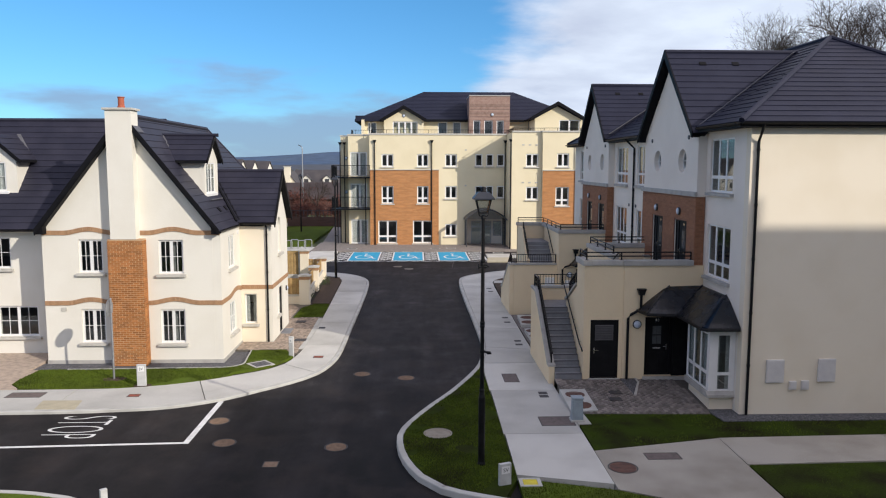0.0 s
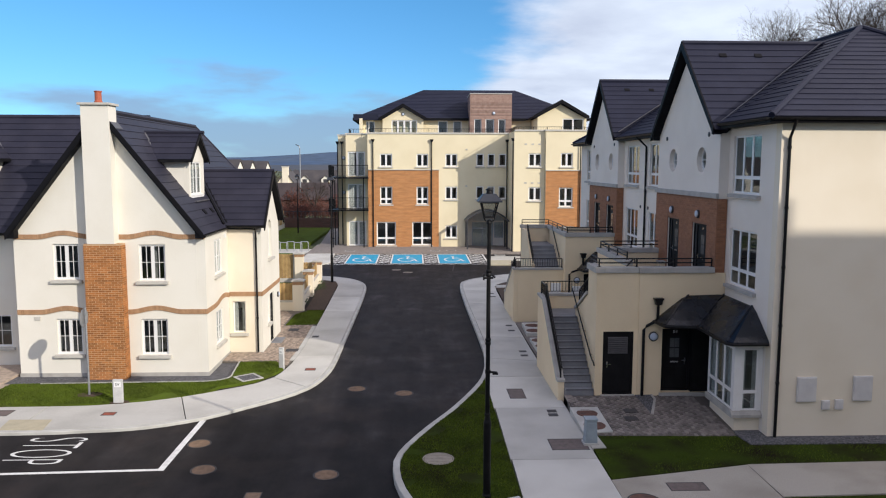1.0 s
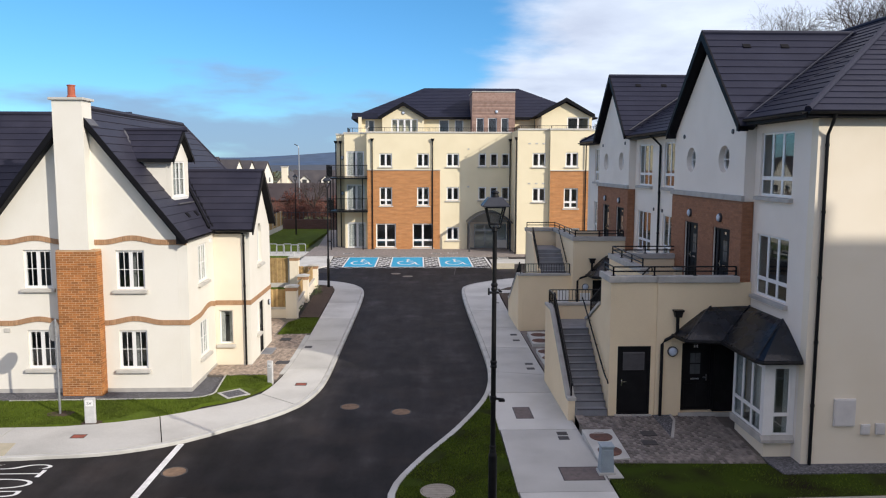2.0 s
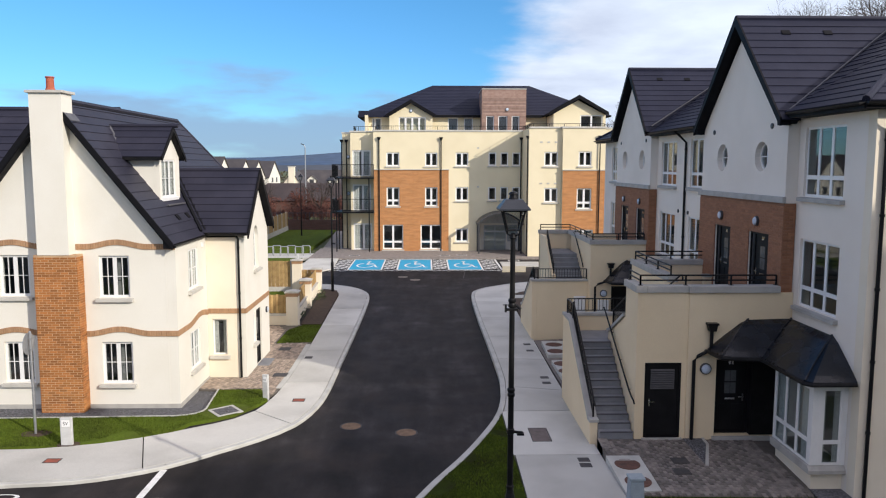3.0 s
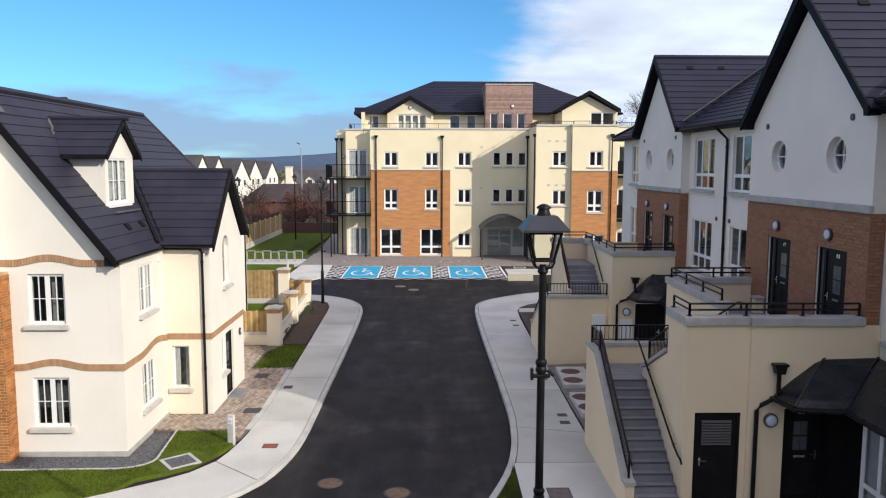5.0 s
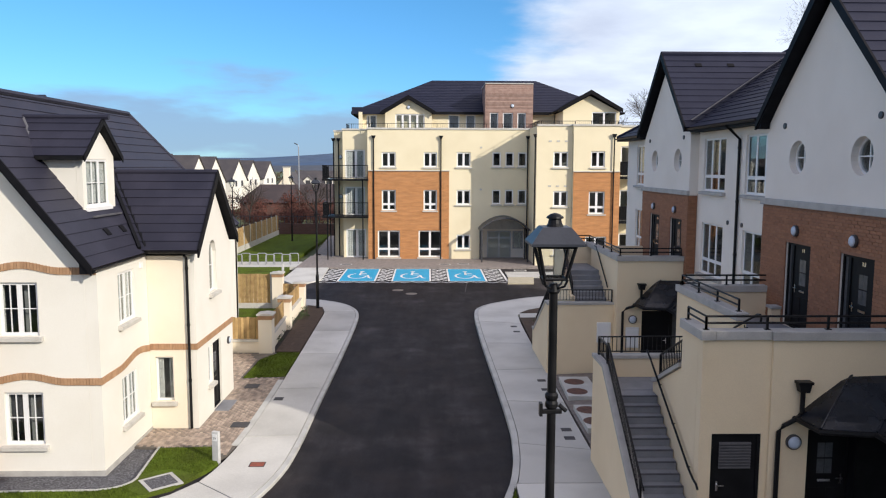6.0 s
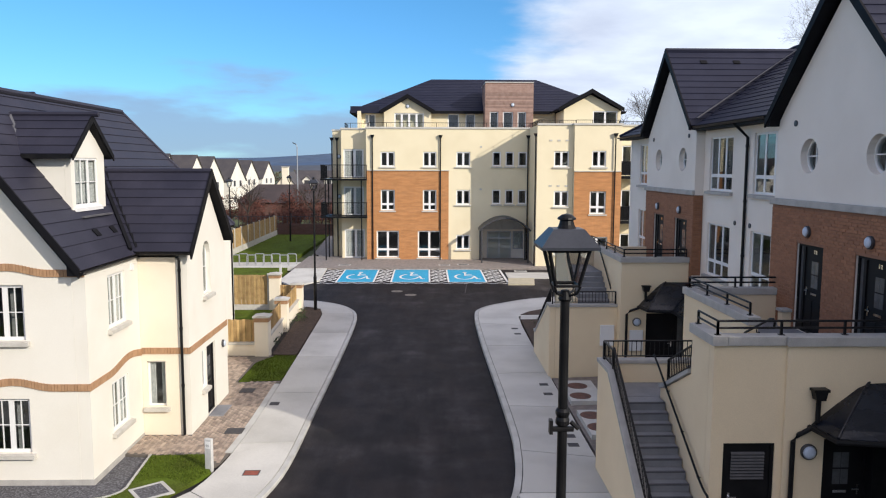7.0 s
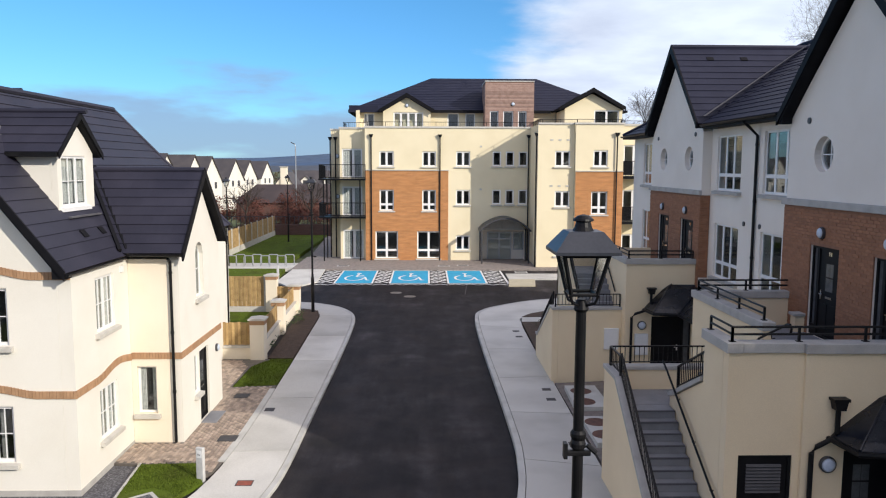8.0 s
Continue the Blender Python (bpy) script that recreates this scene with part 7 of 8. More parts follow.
        part("downpipe", bm, M_BLACK, A)
    # small vents in pairs on the wing
    for z in (9.35, 6.0):
        for x in (9.4, 10.0, 10.6):
            part("wall_vent", box(B(), x, x + 0.22, YW - 0.03, YW - 0.002, z, z + 0.12), M_SILL, A)
    for z in (8.95, 5.6):
        part("wall_vent", box(B(), 4.55, 4.72, YA - 0.03, YA - 0.002, z, z + 0.14), M_SILL, A)
    # porch with a curved roof
    bm = B()
    n = 14
    prev = None
    for i in range(n + 1):
        f = i / n
        x, z = 4.45 + 3.93 * f, 2.62 + 0.98 * math.sin(math.pi * f) ** 0.8 if 0 < f < 1 else 2.62
        ring = [bm.verts.new((x, y, zz)) for y, zz in ((69.2, z), (YA - 0.01, z), (YA - 0.01, z - 0.14), (69.2, z - 0.14))]
        if prev:
            for k in range(4):
                bm.faces.new((prev[k], prev[(k + 1) % 4], ring[(k + 1) % 4], ring[k]))
        else:
            bm.faces.new(ring)
        prev = ring
    bm.faces.new(prev[::-1])
    porch = part("porch_roof", bm, M_BLACKGREY, A, "dark curved entrance canopy on slim posts")
    for x in (4.6, 8.2):
        for y in (69.35, 71.2):
            part("porch_post", box(B(), x - 0.06, x + 0.06, y - 0.06, y + 0.06, -0.05, 2.6), M_BLACKGREY, porch)
    bm = B()
    prev = None
    for i in range(n + 1):
        f = i / n
        x, z = 4.6 + 3.65 * f, 2.5 + 0.92 * math.sin(math.pi * f) ** 0.8 if 0 < f < 1 else 2.5
        pair = (bm.verts.new((x, YA - 0.06, 2.48)), bm.verts.new((x, YA - 0.06, max(z, 2.49))))
        if prev:
            bm.faces.new((prev[0], pair[0], pair[1], prev[1]))
        prev = pair
    part("porch_tympanum", bm, M_COPING, porch)
    part("entry_wall", box(B(), 4.7, 8.2, 72.5, 72.6, -0.05, 2.6), M_WHITE_RENDER, A)
    bm = box(B(), 4.4, 4.7, 71.82, 72.6, -0.05, 2.6)
    box(bm, 8.2, 8.49, 71.82, 72.6, -0.05, 2.6)
    box(bm, 4.4, 8.49, 71.82, 72.6, 2.602, 2.7)
    part("entry_wall", bm, M_WHITE_RENDER, A)
    window(A, (4.9, 72.4), (1, 0), (0, -1), 0.35, 2.3, 0.0, 2.25, mull=(0.5,), tran=(0.75,), deep=0.0, sill=0, frame_w=0.08, material=M_STEEL, name="entrance_door")
    window(A, (4.9, 72.4), (1, 0), (0, -1), 2.45, 3.3, 0.8, 2.25, deep=0.0, sill=0, frame_w=0.08, material=M_STEEL)
    # dark floors inside
    bm = B()
    for z in (0.0, 3.4, 6.75, 9.7):
        box(bm, XB + 0.32, X3 - 0.32, 73.95, 87.6, z - 0.2, z)
        box(bm, X0 + 0.3, 4.38, YA + 0.32, 73.5, z - 0.2, z)
        box(bm, X1 + 0.32, X3 - 0.32, YW + 0.32, 73.5, z - 0.2, z)
        box(bm, XS + 0.32, X0 - 0.01, YB + 0.32, 73.94, z - 0.2, z)
    box(bm, XB + 0.32, X3 - 0.32, 76.0, 76.2, 0.0, 9.6)
    box(bm, -5.0, 16.6, 77.0, 77.2, 9.96, 12.0)
    part("floor", bm, M_ROOM, A)
    return A


apartments()


# ---- things in the street ----
def street_lamp(x, y, z, label, top=7.05):
    """A black post with a four-sided lantern."""
    L = thing("street_lamp", (x, y, z), label, "street lamp", "black lantern street lamps")
    h = top - z
    k = h - 0.77
    part("post", lathe(B(), [(0.1, z), (0.1, z + 0.05), (0.085, z + 0.08), (0.085, z + h * 0.25), (0.06, z + h * 0.262), (0.052, z + h * 0.28), (0.042, z + k)], (x, y, 0), 18), M_BLACK, L, smooth=False)
    for f in (0.27, 0.515, 0.735):
        c = part("collar", lathe(B(), [(0.05, z + h * f - 0.08), (0.064, z + h * f - 0.065), (0.064, z + h * f - 0.03), (0.054, z + h * f), (0.066, z + h * f + 0.03), (0.066, z + h * f + 0.055), (0.05, z + h * f + 0.08)], (x, y, 0), 16), M_BLACK, L)
        if f > 0.7:
            part("clamp", box(soft_box(B(), x - 0.1, x + 0.1, y - 0.05, y + 0.0, z + h * f - 0.13, z + h * f - 0.085, 0.012), x - 0.125, x - 0.095, y - 0.06, y + 0.01, z + h * f - 0.15, z + h * f - 0.02), M_BLACK, c)
            part("bolt", tube(B(), [(x + 0.07, y - 0.03, z + h * f - 0.04), (x + 0.14, y - 0.05, z + h * f - 0.1)], 0.022, 8), M_BLACK, c)
    f = 0.417
    br = part("bracket", lathe(B(), [(0.05, z + h * f - 0.05), (0.062, z + h * f - 0.04), (0.062, z + h * f + 0.04), (0.05, z + h * f + 0.05)], (x, y, 0), 14), M_BLACK, L)
    part("bolt", box(tube(B(), [(x + 0.05, y - 0.03, z + h * f), (x + 0.2, y - 0.05, z + h * f - 0.01)], 0.024, 8), x + 0.1, x + 0.22, y - 0.09, y - 0.01, z + h * f - 0.05, z + h * f - 0.012), M_BLACK, br)
    b = top - 0.72
    part("cup", lathe(B(), [(0.05, b - 0.05), (0.062, b - 0.03), (0.05, b + 0.02), (0.035, b + 0.05)], (x, y, 0), 16), M_BLACK, L)
    for sx, sy in ((1, 1), (1, -1), (-1, 1), (-1, -1)):
        part("cradle_arm", tube(B(), [(x + sx * 0.03, y + sy * 0.03, b), (x + sx * 0.09, y + sy * 0.09, b + 0.03), (x + sx * 0.115, y + sy * 0.115, b + 0.1)], 0.012, 6), M_BLACK, L)
    z0, z1, w0, w1 = b + 0.1, top - 0.29, 0.115, 0.19
    def ring4(w, zz):
        return tube(B(), [(x + a * w, y + b * w, zz) for a, b in ((1, 1), (-1, 1), (-1, -1), (1, -1), (1, 1))], 0.016, 6)

    lan = part("lantern", ring4(w0 - 0.012, z0), M_BLACK, L, "open four-sided lantern frame")
    part("rim", ring4(w1 - 0.012, z1 - 0.012), M_BLACK, lan)
    for sx, sy in ((1, 1), (1, -1), (-1, 1), (-1, -1)):
        part("bar", beam(B(), (x + sx * (w0 - 0.012), y + sy * (w0 - 0.012), z0), (x + sx * (w1 - 0.012), y + sy * (w1 - 0.012), z1), 0.024, 0.024), M_BLACK, lan)
    for sx, sy in ((1, 0), (-1, 0), (0, 1), (0, -1)):
        q = []
        for w, zz in ((w0 - 0.02, z0), (w1 - 0.02, z1)):
            for s in (-1, 1) if zz == z0 else (1, -1):
                q.append((x + sx * w + (s * (w - 0.015) if sx == 0 else 0), y + sy * w + (s * (w - 0.015) if sy == 0 else 0), zz))
        pane = part("pane", prism(B(), q, (sx * 0.004, sy * 0.004, 0)), M_CLEAR, lan)
        pane.visible_shadow = False
    bm = B()
    prof = [(0.255, z1), (0.255, z1 + 0.025), (0.235, z1 + 0.05), (0.145, z1 + 0.165), (0.135, z1 + 0.175)]
    rings = [[bm.verts.new((x + sx * w, y + sy * w, zz)) for sx, sy in ((1, 1), (-1, 1), (-1, -1), (1, -1))] for w, zz in prof]
    for a, c in zip(rings, rings[1:]):
        for i in range(4):
            bm.faces.new((a[i], a[(i + 1) % 4], c[(i + 1) % 4], c[i]))
    bm.faces.new(rings[0]), bm.faces.new(rings[-1])
    part("hood", bm, M_HOOD, L, "dark blue-black pyramid hood")
    t = z1 + 0.175
    part("finial", lathe(B(), [(0.085, t), (0.07, t + 0.03), (0.06, t + 0.07), (0.085, t + 0.08), (0.08, t + 0.095), (0.045, t + 0.12), (0.01, t + 0.13)], (x, y, 0), 16), M_BLACK, L)
    return L


M_HOOD = mat("lantern_hood", (0.022, 0.026, 0.036), (0.03, 0.034, 0.045), 0.42, 4, 40, 0.05)
M_CLEAR = glass_mat("lantern_glass", (0.93, 0.94, 0.94), 0.03, 1.25)
street_lamp(1.61, 18.16, 0.1, "black lantern street lamp standing in the corner lawn")
street_lamp(-5.42, 50.15, 0.06, "black lantern street lamp at the planting strip", 6.9)
street_lamp(-14.35, 68.0, 0.03, "black lantern street lamp beside the cycle stands", 6.6)
street_lamp(-13.2, 86.2, 0.03, "black lantern street lamp on the green", 6.6)
street_lamp(-27.0, 101.0, -0.3, "distant black lantern street lamp by the hedge", 5.2)

road_light = thing("street_light", (-16.8, 112.0, -0.3), "tall grey steel road light in the distance", "street light")
part("pole", lathe(B(), [(0.12, -0.3), (0.12, 1.2), (0.09, 1.3), (0.07, 10.0)], (-16.8, 112, 0), 12), M_STEEL, road_light)
part("arm", tube(B(), [(-16.8, 112, 9.95), (-16.85, 112, 10.2), (-16.95, 112, 10.3)], 0.05, 8), M_STEEL, road_light)
bm = soft_box(B(), -0.42, 0.1, -0.13, 0.13, -0.06, 0.06, 0.04)
bm.transform(Matrix.Translation((-17.0, 112, 10.35)) @ Matrix.Rotation(radians(25), 4, "Y"))
part("lamp_head", bm, M_BLACKGREY, road_light)

sign = thing("road_sign", (-10.7, 26.3, 0.04), "grey steel sign pole with a round plate seen from behind", "road sign")
part("pole", lathe(B(), [(0.035, 0.0), (0.035, 2.93), (0.02, 2.95)], (-10.7, 26.3, 0), 12), M_STEEL, sign)
bm = lathe(B(), [(0.3, 0), (0.31, 0.004), (0.31, 0.012), (0.3, 0.016)], (0, 0, 0), 28)
bm.transform(Matrix.Translation((-10.745, 26.3, 2.6)) @ Matrix.Rotation(-math.pi / 2, 4, "Y"))
part("plate", bm, M_STEEL, sign)
for zz in (2.45, 2.75):
    part("clip", box(B(), -10.75, -10.655, 26.25, 26.35, zz - 0.02, zz + 0.02), M_STEEL, sign)


def marker(x, y, z, w, h, turn, label, plated=True):
    """A pale concrete marker post with a small lettered plate."""
    P = thing("marker_post", (x, y, z), label, "marker post", "concrete marker posts")
    R = Matrix.Translation((x, y, 0)) @ Matrix.Rotation(radians(turn), 4, "Z")
    bm = soft_box(B(), -w / 2, w / 2, -0.05, 0.05, z - 0.2, z + h, 0.015)
    bm.transform(R)
    part("post", bm, M_MARKER, P)
    if not plated:
        return P
    bm = soft_box(B(), -w * 0.36, w * 0.36, -0.058, -0.049, z + h - 0.24, z + h - 0.06, 0.003)
    bm.transform(R)
    plate = part("plate", bm, M_UPVC, P)
    letters = bpy.data.curves.new("lettering", "FONT")
    letters.body, letters.size, letters.extrude, letters.align_x = "SV", w * 0.44, 0.001, "CENTER"
    letters.materials.append(M_DARKTEXT)
    ob = new("lettering", letters)
    ob.parent = plate
    ob.matrix_basis = R @ Matrix.Translation((0, -0.06, z + h - 0.195)) @ Matrix.Rotation(radians(90), 4, "X")
    return P


marker(-9.42, 25.44, 0.04, 0.3, 0.76, 0, "pale concrete marker post on the lawn strip")
marker(-5.0, 29.52, 0.04, 0.19, 0.76, -20, "pale concrete marker post beside the paving")
marker(2.06, 16.95, 0.1, 0.3, 0.52, 20, "pale concrete marker post on the corner lawn")
marker(-6.86, 16.0, 0.03, 0.15, 0.5, 40, "slim pale concrete marker post inside the kerb", False)

cab = thing("utility_cabinet", (4.7, 21.35, 0.1), "small grey utility cabinet on a concrete plinth", "cabinet")
part("body", prism(B(), [(4.53, 21.2, 0.16), (4.87, 21.2, 0.16), (4.84, 21.2, 0.78), (4.56, 21.2, 0.78)], (0, 0.26, 0)), M_CABINET, cab)
part("lid", soft_box(B(), 4.53, 4.87, 21.17, 21.49, 0.78, 0.83, 0.015), M_CABINET, cab)
part("plinth", box(B(), 4.5, 4.9, 21.15, 21.5, 0.02, 0.16), M_KERB, cab)
part("base_slab", slab(B(), [(4.68, 20.97), (5.06, 20.99), (5.02, 21.9), (4.68, 21.9)], 0.0, 0.118), M_KERB, cab)
part("cabinet_door", soft_box(B(), 4.575, 4.825, 21.188, 21.199, 0.24, 0.72, 0.003), M_CABINET, cab)


def flat_cover(x, y, z, w, d, material, label, frame_mat=None, turn=0.0):
    c = thing("access_cover", (x, y, z), label, "access cover", "small access covers")
    R = Matrix.Translation((x, y, 0)) @ Matrix.Rotation(radians(turn), 4, "Z")
    f = 0.025 if frame_mat is None else 0.09
    bm = B()
    box(bm, -w / 2 - f, w / 2 + f, -d / 2 - f, -d / 2 - 0.004, z - 0.02, z + 0.008), box(bm, -w / 2 - f, w / 2 + f, d / 2 + 0.004, d / 2 + f, z - 0.02, z + 0.008)
    box(bm, -w / 2 - f, -w / 2 - 0.004, -d / 2 - 0.004, d / 2 + 0.004, z - 0.02, z + 0.008), box(bm, w / 2 + 0.004, w / 2 + f, -d / 2 - 0.004, d / 2 + 0.004, z - 0.02, z + 0.008)
    bm.transform(R)
    part("frame", bm, frame_mat or M_IRON, c)
    bm = box(B(), -w / 2, w / 2, -d / 2, d / 2, z - 0.02, z + 0.006)
    bm.transform(R)
    part("lid", bm, material, c)
    return c


def round_cover(x, y, z, r, material, label, ring=True):
    """A round manhole cover with a raised grid, in its frame."""
    c = thing("manhole_cover", (x, y, z), label, "manhole cover", "round manhole covers")
    part("cover", lathe(B(), [(r, z - 0.03), (r, z + 0.006), (r * 0.98, z + 0.01)], (x, y, 0), 28), material, c)
    if ring:
        bm = B()
        n = 32
        for a, b, z0, z1 in ((r + 0.01, r + 0.045, z - 0.03, z + 0.008),):
            ringv = [[bm.verts.new((x + q * math.cos(k * math.tau / n), y + q * math.sin(k * math.tau / n), zz)) for k in range(n)] for q, zz in ((a, z0), (a, z1), (b, z1), (b, z0))]
            for i in range(4):
                for k in range(n):
                    bm.faces.new((ringv[i][k], ringv[i][(k + 1) % n], ringv[(i + 1) % 4][(k + 1) % n], ringv[(i + 1) % 4][k]))
        part("frame", bm, M_IRON if material is not M_LID else M_LID, c)
    bm = B()
    for i in range(-3, 4):
        q = i * r / 3.7
        w = math.sqrt(max(r * r * 0.85 - q * q, 0.001))
        box(bm, x - w, x + w, y + q - 0.012, y + q + 0.012, z + 0.0095, z + 0.016)
    part("tread", bm, material, c)
    return c


for x, y in ((-5.93, 22.05), (-5.32, 20.25), (-2.21, 19.85), (-2.02, 27.05), (-0.4, 26.5)):
    round_cover(x, y, ROAD, 0.28, M_RUST, "round rust-brown manhole cover in the asphalt")
for x, y in ((-1.45, 56.6), (-0.6, 55.3)):
    round_cover(x, y, ROAD, 0.3, M_LID, "round grey manhole cover in the asphalt")
for x, y in ((-5.84, 67.97), (1.68, 67.97), (3.11, 68.3), (7.05, 64.7)):
    flat_cover(x, y, 0.05, 0.7, 0.45, M_IRON, "dark cover in a pale surround in the paved apron", M_KERB)
M_DULLCOVER = mat("dull_cover", (0.15, 0.075, 0.055), (0.10, 0.06, 0.05), 0.8, 7, 80, 0.3, 0.004, grain=0.2)
round_cover(0.58, 20.4, 0.1, 0.36, M_LID, "round concrete chamber lid in the lawn")
round_cover(5.12, 17.85, 0.1, 0.33, M_DULLCOVER, "round reddish cover in the concrete path")


flat_cover(-3.76, 18.7, ROAD, 0.34, 0.34, M_RUST, "square rust-brown valve cover in the asphalt")
flat_cover(3.3, 25.85, 0.1, 0.48, 1.0, M_BROWNCOVER, "brown rectangular cover in the footpath")
for x, y in ((4.15, 24.05), (4.13, 23.7), (4.31, 31.48), (4.28, 30.82), (4.35, 36.41), (4.33, 35.34), (4.39, 45.3), (4.4, 44.21)):
    flat_cover(x, y, 0.1, 0.24, 0.2, M_IRON, "small dark cover in the footpath")
flat_cover(4.1, 21.3, 0.1, 0.95, 0.75, M_BROWNCOVER, "grey-brown chamber cover beside the cabinet")
flat_cover(6.35, 18.55, 0.1, 0.85, 0.4, M_BROWNCOVER, "brown rectangular cover in the concrete path")
flat_cover(2.68, 17.05, 0.1, 0.34, 0.3, M_YELLOWLID, "bright yellow hydrant lid in a concrete surround", M_CONC)
flat_cover(-3.9, 29.22, 0.04, 0.34, 0.26, M_REDCOVER, "red-brown cover in the footpath")
flat_cover(-9.29, 24.35, 0.04, 0.34, 0.24, M_REDCOVER, "red-brown cover in the footpath")
flat_cover(-12.85, 24.5, 0.04, 1.1, 0.5, M_BROWNCOVER, "large brown cover in the footpath")
flat_cover(-4.42, 34.6, 0.04, 0.24, 0.26, M_IRON, "small dark cover in the footpath")
flat_cover(-5.05, 32.15, 0.045, 0.45, 0.4, M_IRON, "dark cover in the block paving")
flat_cover(-5.6, 36.0, 0.045, 0.4, 0.4, M_IRON, "dark cover in the block paving")
flat_cover(6.45, 23.62, 0.241, 0.34, 0.28, M_IRON, "dark cover in the grey block paving")
flat_cover(6.3, 23.05, 0.202, 0.34, 0.28, M_IRON, "dark cover in the grey block paving")
flat_cover(-5.95, 28.2, 0.045, 0.62, 0.62, M_GRAVEL, "slate-filled cover edged in white concrete", M_KERB, 38)

single("cover_slab", slab(B(), [(4.68, 22.0), (5.52, 22.08), (5.5, 23.86), (4.66, 23.86)], 0.02, 0, lambda x, y: rise_east(x, y) + 0.03), M_KERB, "pale concrete slab round the drain covers", "concrete slab")
round_cover(5.08, 23.4, 0.252, 0.31, M_DULLCOVER, "round dull red-brown drain cover in a pale slab", False)
round_cover(5.1, 22.52, 0.196, 0.31, M_DULLCOVER, "round dull red-brown drain cover in a pale slab", False)
single("cover_slab", slab(B(), [(4.86, 34.15), (5.95, 34.15), (5.95, 36.4), (4.95, 36.4)], 0.02, 0.24), M_KERB, "pale concrete slab by the far stair", "concrete slab")
single("cover_slab", slab(B(), [(4.86, 31.2), (5.7, 31.2), (5.7, 33.3), (4.86, 33.3)], 0.02, 0.24), M_KERB, "pale concrete slab between the stairs", "concrete slab")
for x, y in ((5.36, 35.77), (5.25, 34.68), (5.2, 32.8), (5.2, 31.8)):
    round_cover(x, y, 0.24, 0.34, M_DULLCOVER, "round dull brown drain cover in a pale slab", False)

bed = thing("gravel_bed", (7.2, 24.3, 0.3), "wedge of dark slate gravel with pale edging by the door", "gravel bed")
part("gravel", slab(B(), [(6.95, 24.89), (7.0, 23.42), (7.42, 24.5), (7.43, 24.89)], 0.12, 0, lambda x, y: rise_east(x, y) + 0.012), M_GRAVEL, bed)
part("edging", slab(B(), [(6.985, 23.36), (7.06, 23.33), (7.5, 24.5), (7.5, 24.89), (7.435, 24.89), (7.425, 24.5)], 0.12, 0, lambda x, y: rise_east(x, y) + 0.03), M_COPING, bed)

for x, y, r in ((-10.7, 26.3, 0.42), (-9.42, 25.5, 0.3)):
    rim = [(x + r * (1 + 0.25 * noise.noise(Vector((x + math.cos(a), y + math.sin(a), 1.7)) * 2)) * math.cos(a), y + 0.6 * r * math.sin(a)) for a in (math.tau * k / 18 for k in range(18))]
    single("soil_patch", slab(B(), rim, 0.02, 0.052), M_SOIL, "bare brown soil worn round a post", "soil", kind="structure")

# ---- road paint ----
PZ = ROAD + 0.004


def paint(name, plan, label, material=None, z=None):
    z = PZ if z is None else z
    return single(name, slab(B(), plan, z - 0.003, z), material or M_PAINT, label, "road marking", kind="structure")


paint("stop_line", [(-6.44, 23.95), (-6.27, 23.95), (-6.3, 20.22), (-6.47, 20.22)], "broad white stop line on the asphalt")
paint("edge_line", [(-6.475, 20.22), (-6.475, 20.34), (-45, 18.8), (-45, 18.68)], "thin white centre line on the asphalt")
txt = bpy.data.curves.new("stop_lettering", "FONT")
txt.body, txt.size, txt.extrude, txt.align_x, txt.offset = "STOP", 1.0, 0.001, "LEFT", -0.022
txt.materials.append(M_PAINT)
word = tagged(new("stop_lettering", txt), "white road lettering that reads STOP", "road marking", kind="structure")
word.matrix_basis = Matrix(((0, 2.4, 0, -10.72), (-0.82, 0, 0, 22.66), (0, 0, 1, PZ + 0.001), (0, 0, 0, 1)))

BZ = PZ
for i, (x0, x1) in enumerate(((-5.55, -3.18), (-1.95, 0.5), (1.83, 4.25))):
    paint("parking_bay", [(x0, 60.25), (x1, 60.25), (x1, 66.15), (x0, 66.15)], "blue painted accessible parking bay", M_BLUE)
    z = BZ + 0.004
    for a, b, c, d in ((x0 - 0.1, x0 + 0.02, 60.15, 66.2), (x1 - 0.02, x1 + 0.1, 60.15, 66.2), (x0 + 0.021, x1 - 0.021, 60.15, 60.27), (x0 + 0.021, x1 - 0.021, 66.1, 66.2)):
        paint("bay_line", [(a, c), (b, c), (b, d), (a, d)], "white line round the parking bay", z=z)
    cx, cy = (x0 + x1) / 2, 62.9
    # seated figure sign: wheel arc, seat and back strokes
    bm = B()
    arc = [(cx - 0.12 + 0.62 * math.cos(a), cy - 0.3 + 1.15 * math.sin(a)) for a in (radians(110 + 22 * k) for k in range(12))]
    stroke = [arc, [(cx + 0.02, cy + 1.5), (cx - 0.02, cy + 0.2), (cx + 0.55, cy + 0.1), (cx + 0.75, cy - 1.3), (cx + 0.95, cy - 1.25)], [(cx + 0.0, cy + 0.85), (cx + 0.45, cy + 0.85)]]
    for line in stroke:
        for p, q in zip(line, line[1:]):
            beam(bm, (*p, z), (*q, z), 0.15, 0.003)
    lathe(bm, [(0.17, z - 0.0015), (0.17, z + 0.0015)], (cx + 0.02, cy + 1.85, 0), 12)
    single("bay_symbol", bm, M_PAINT, "white accessible-parking sign on blue paint", "road marking", kind="structure")
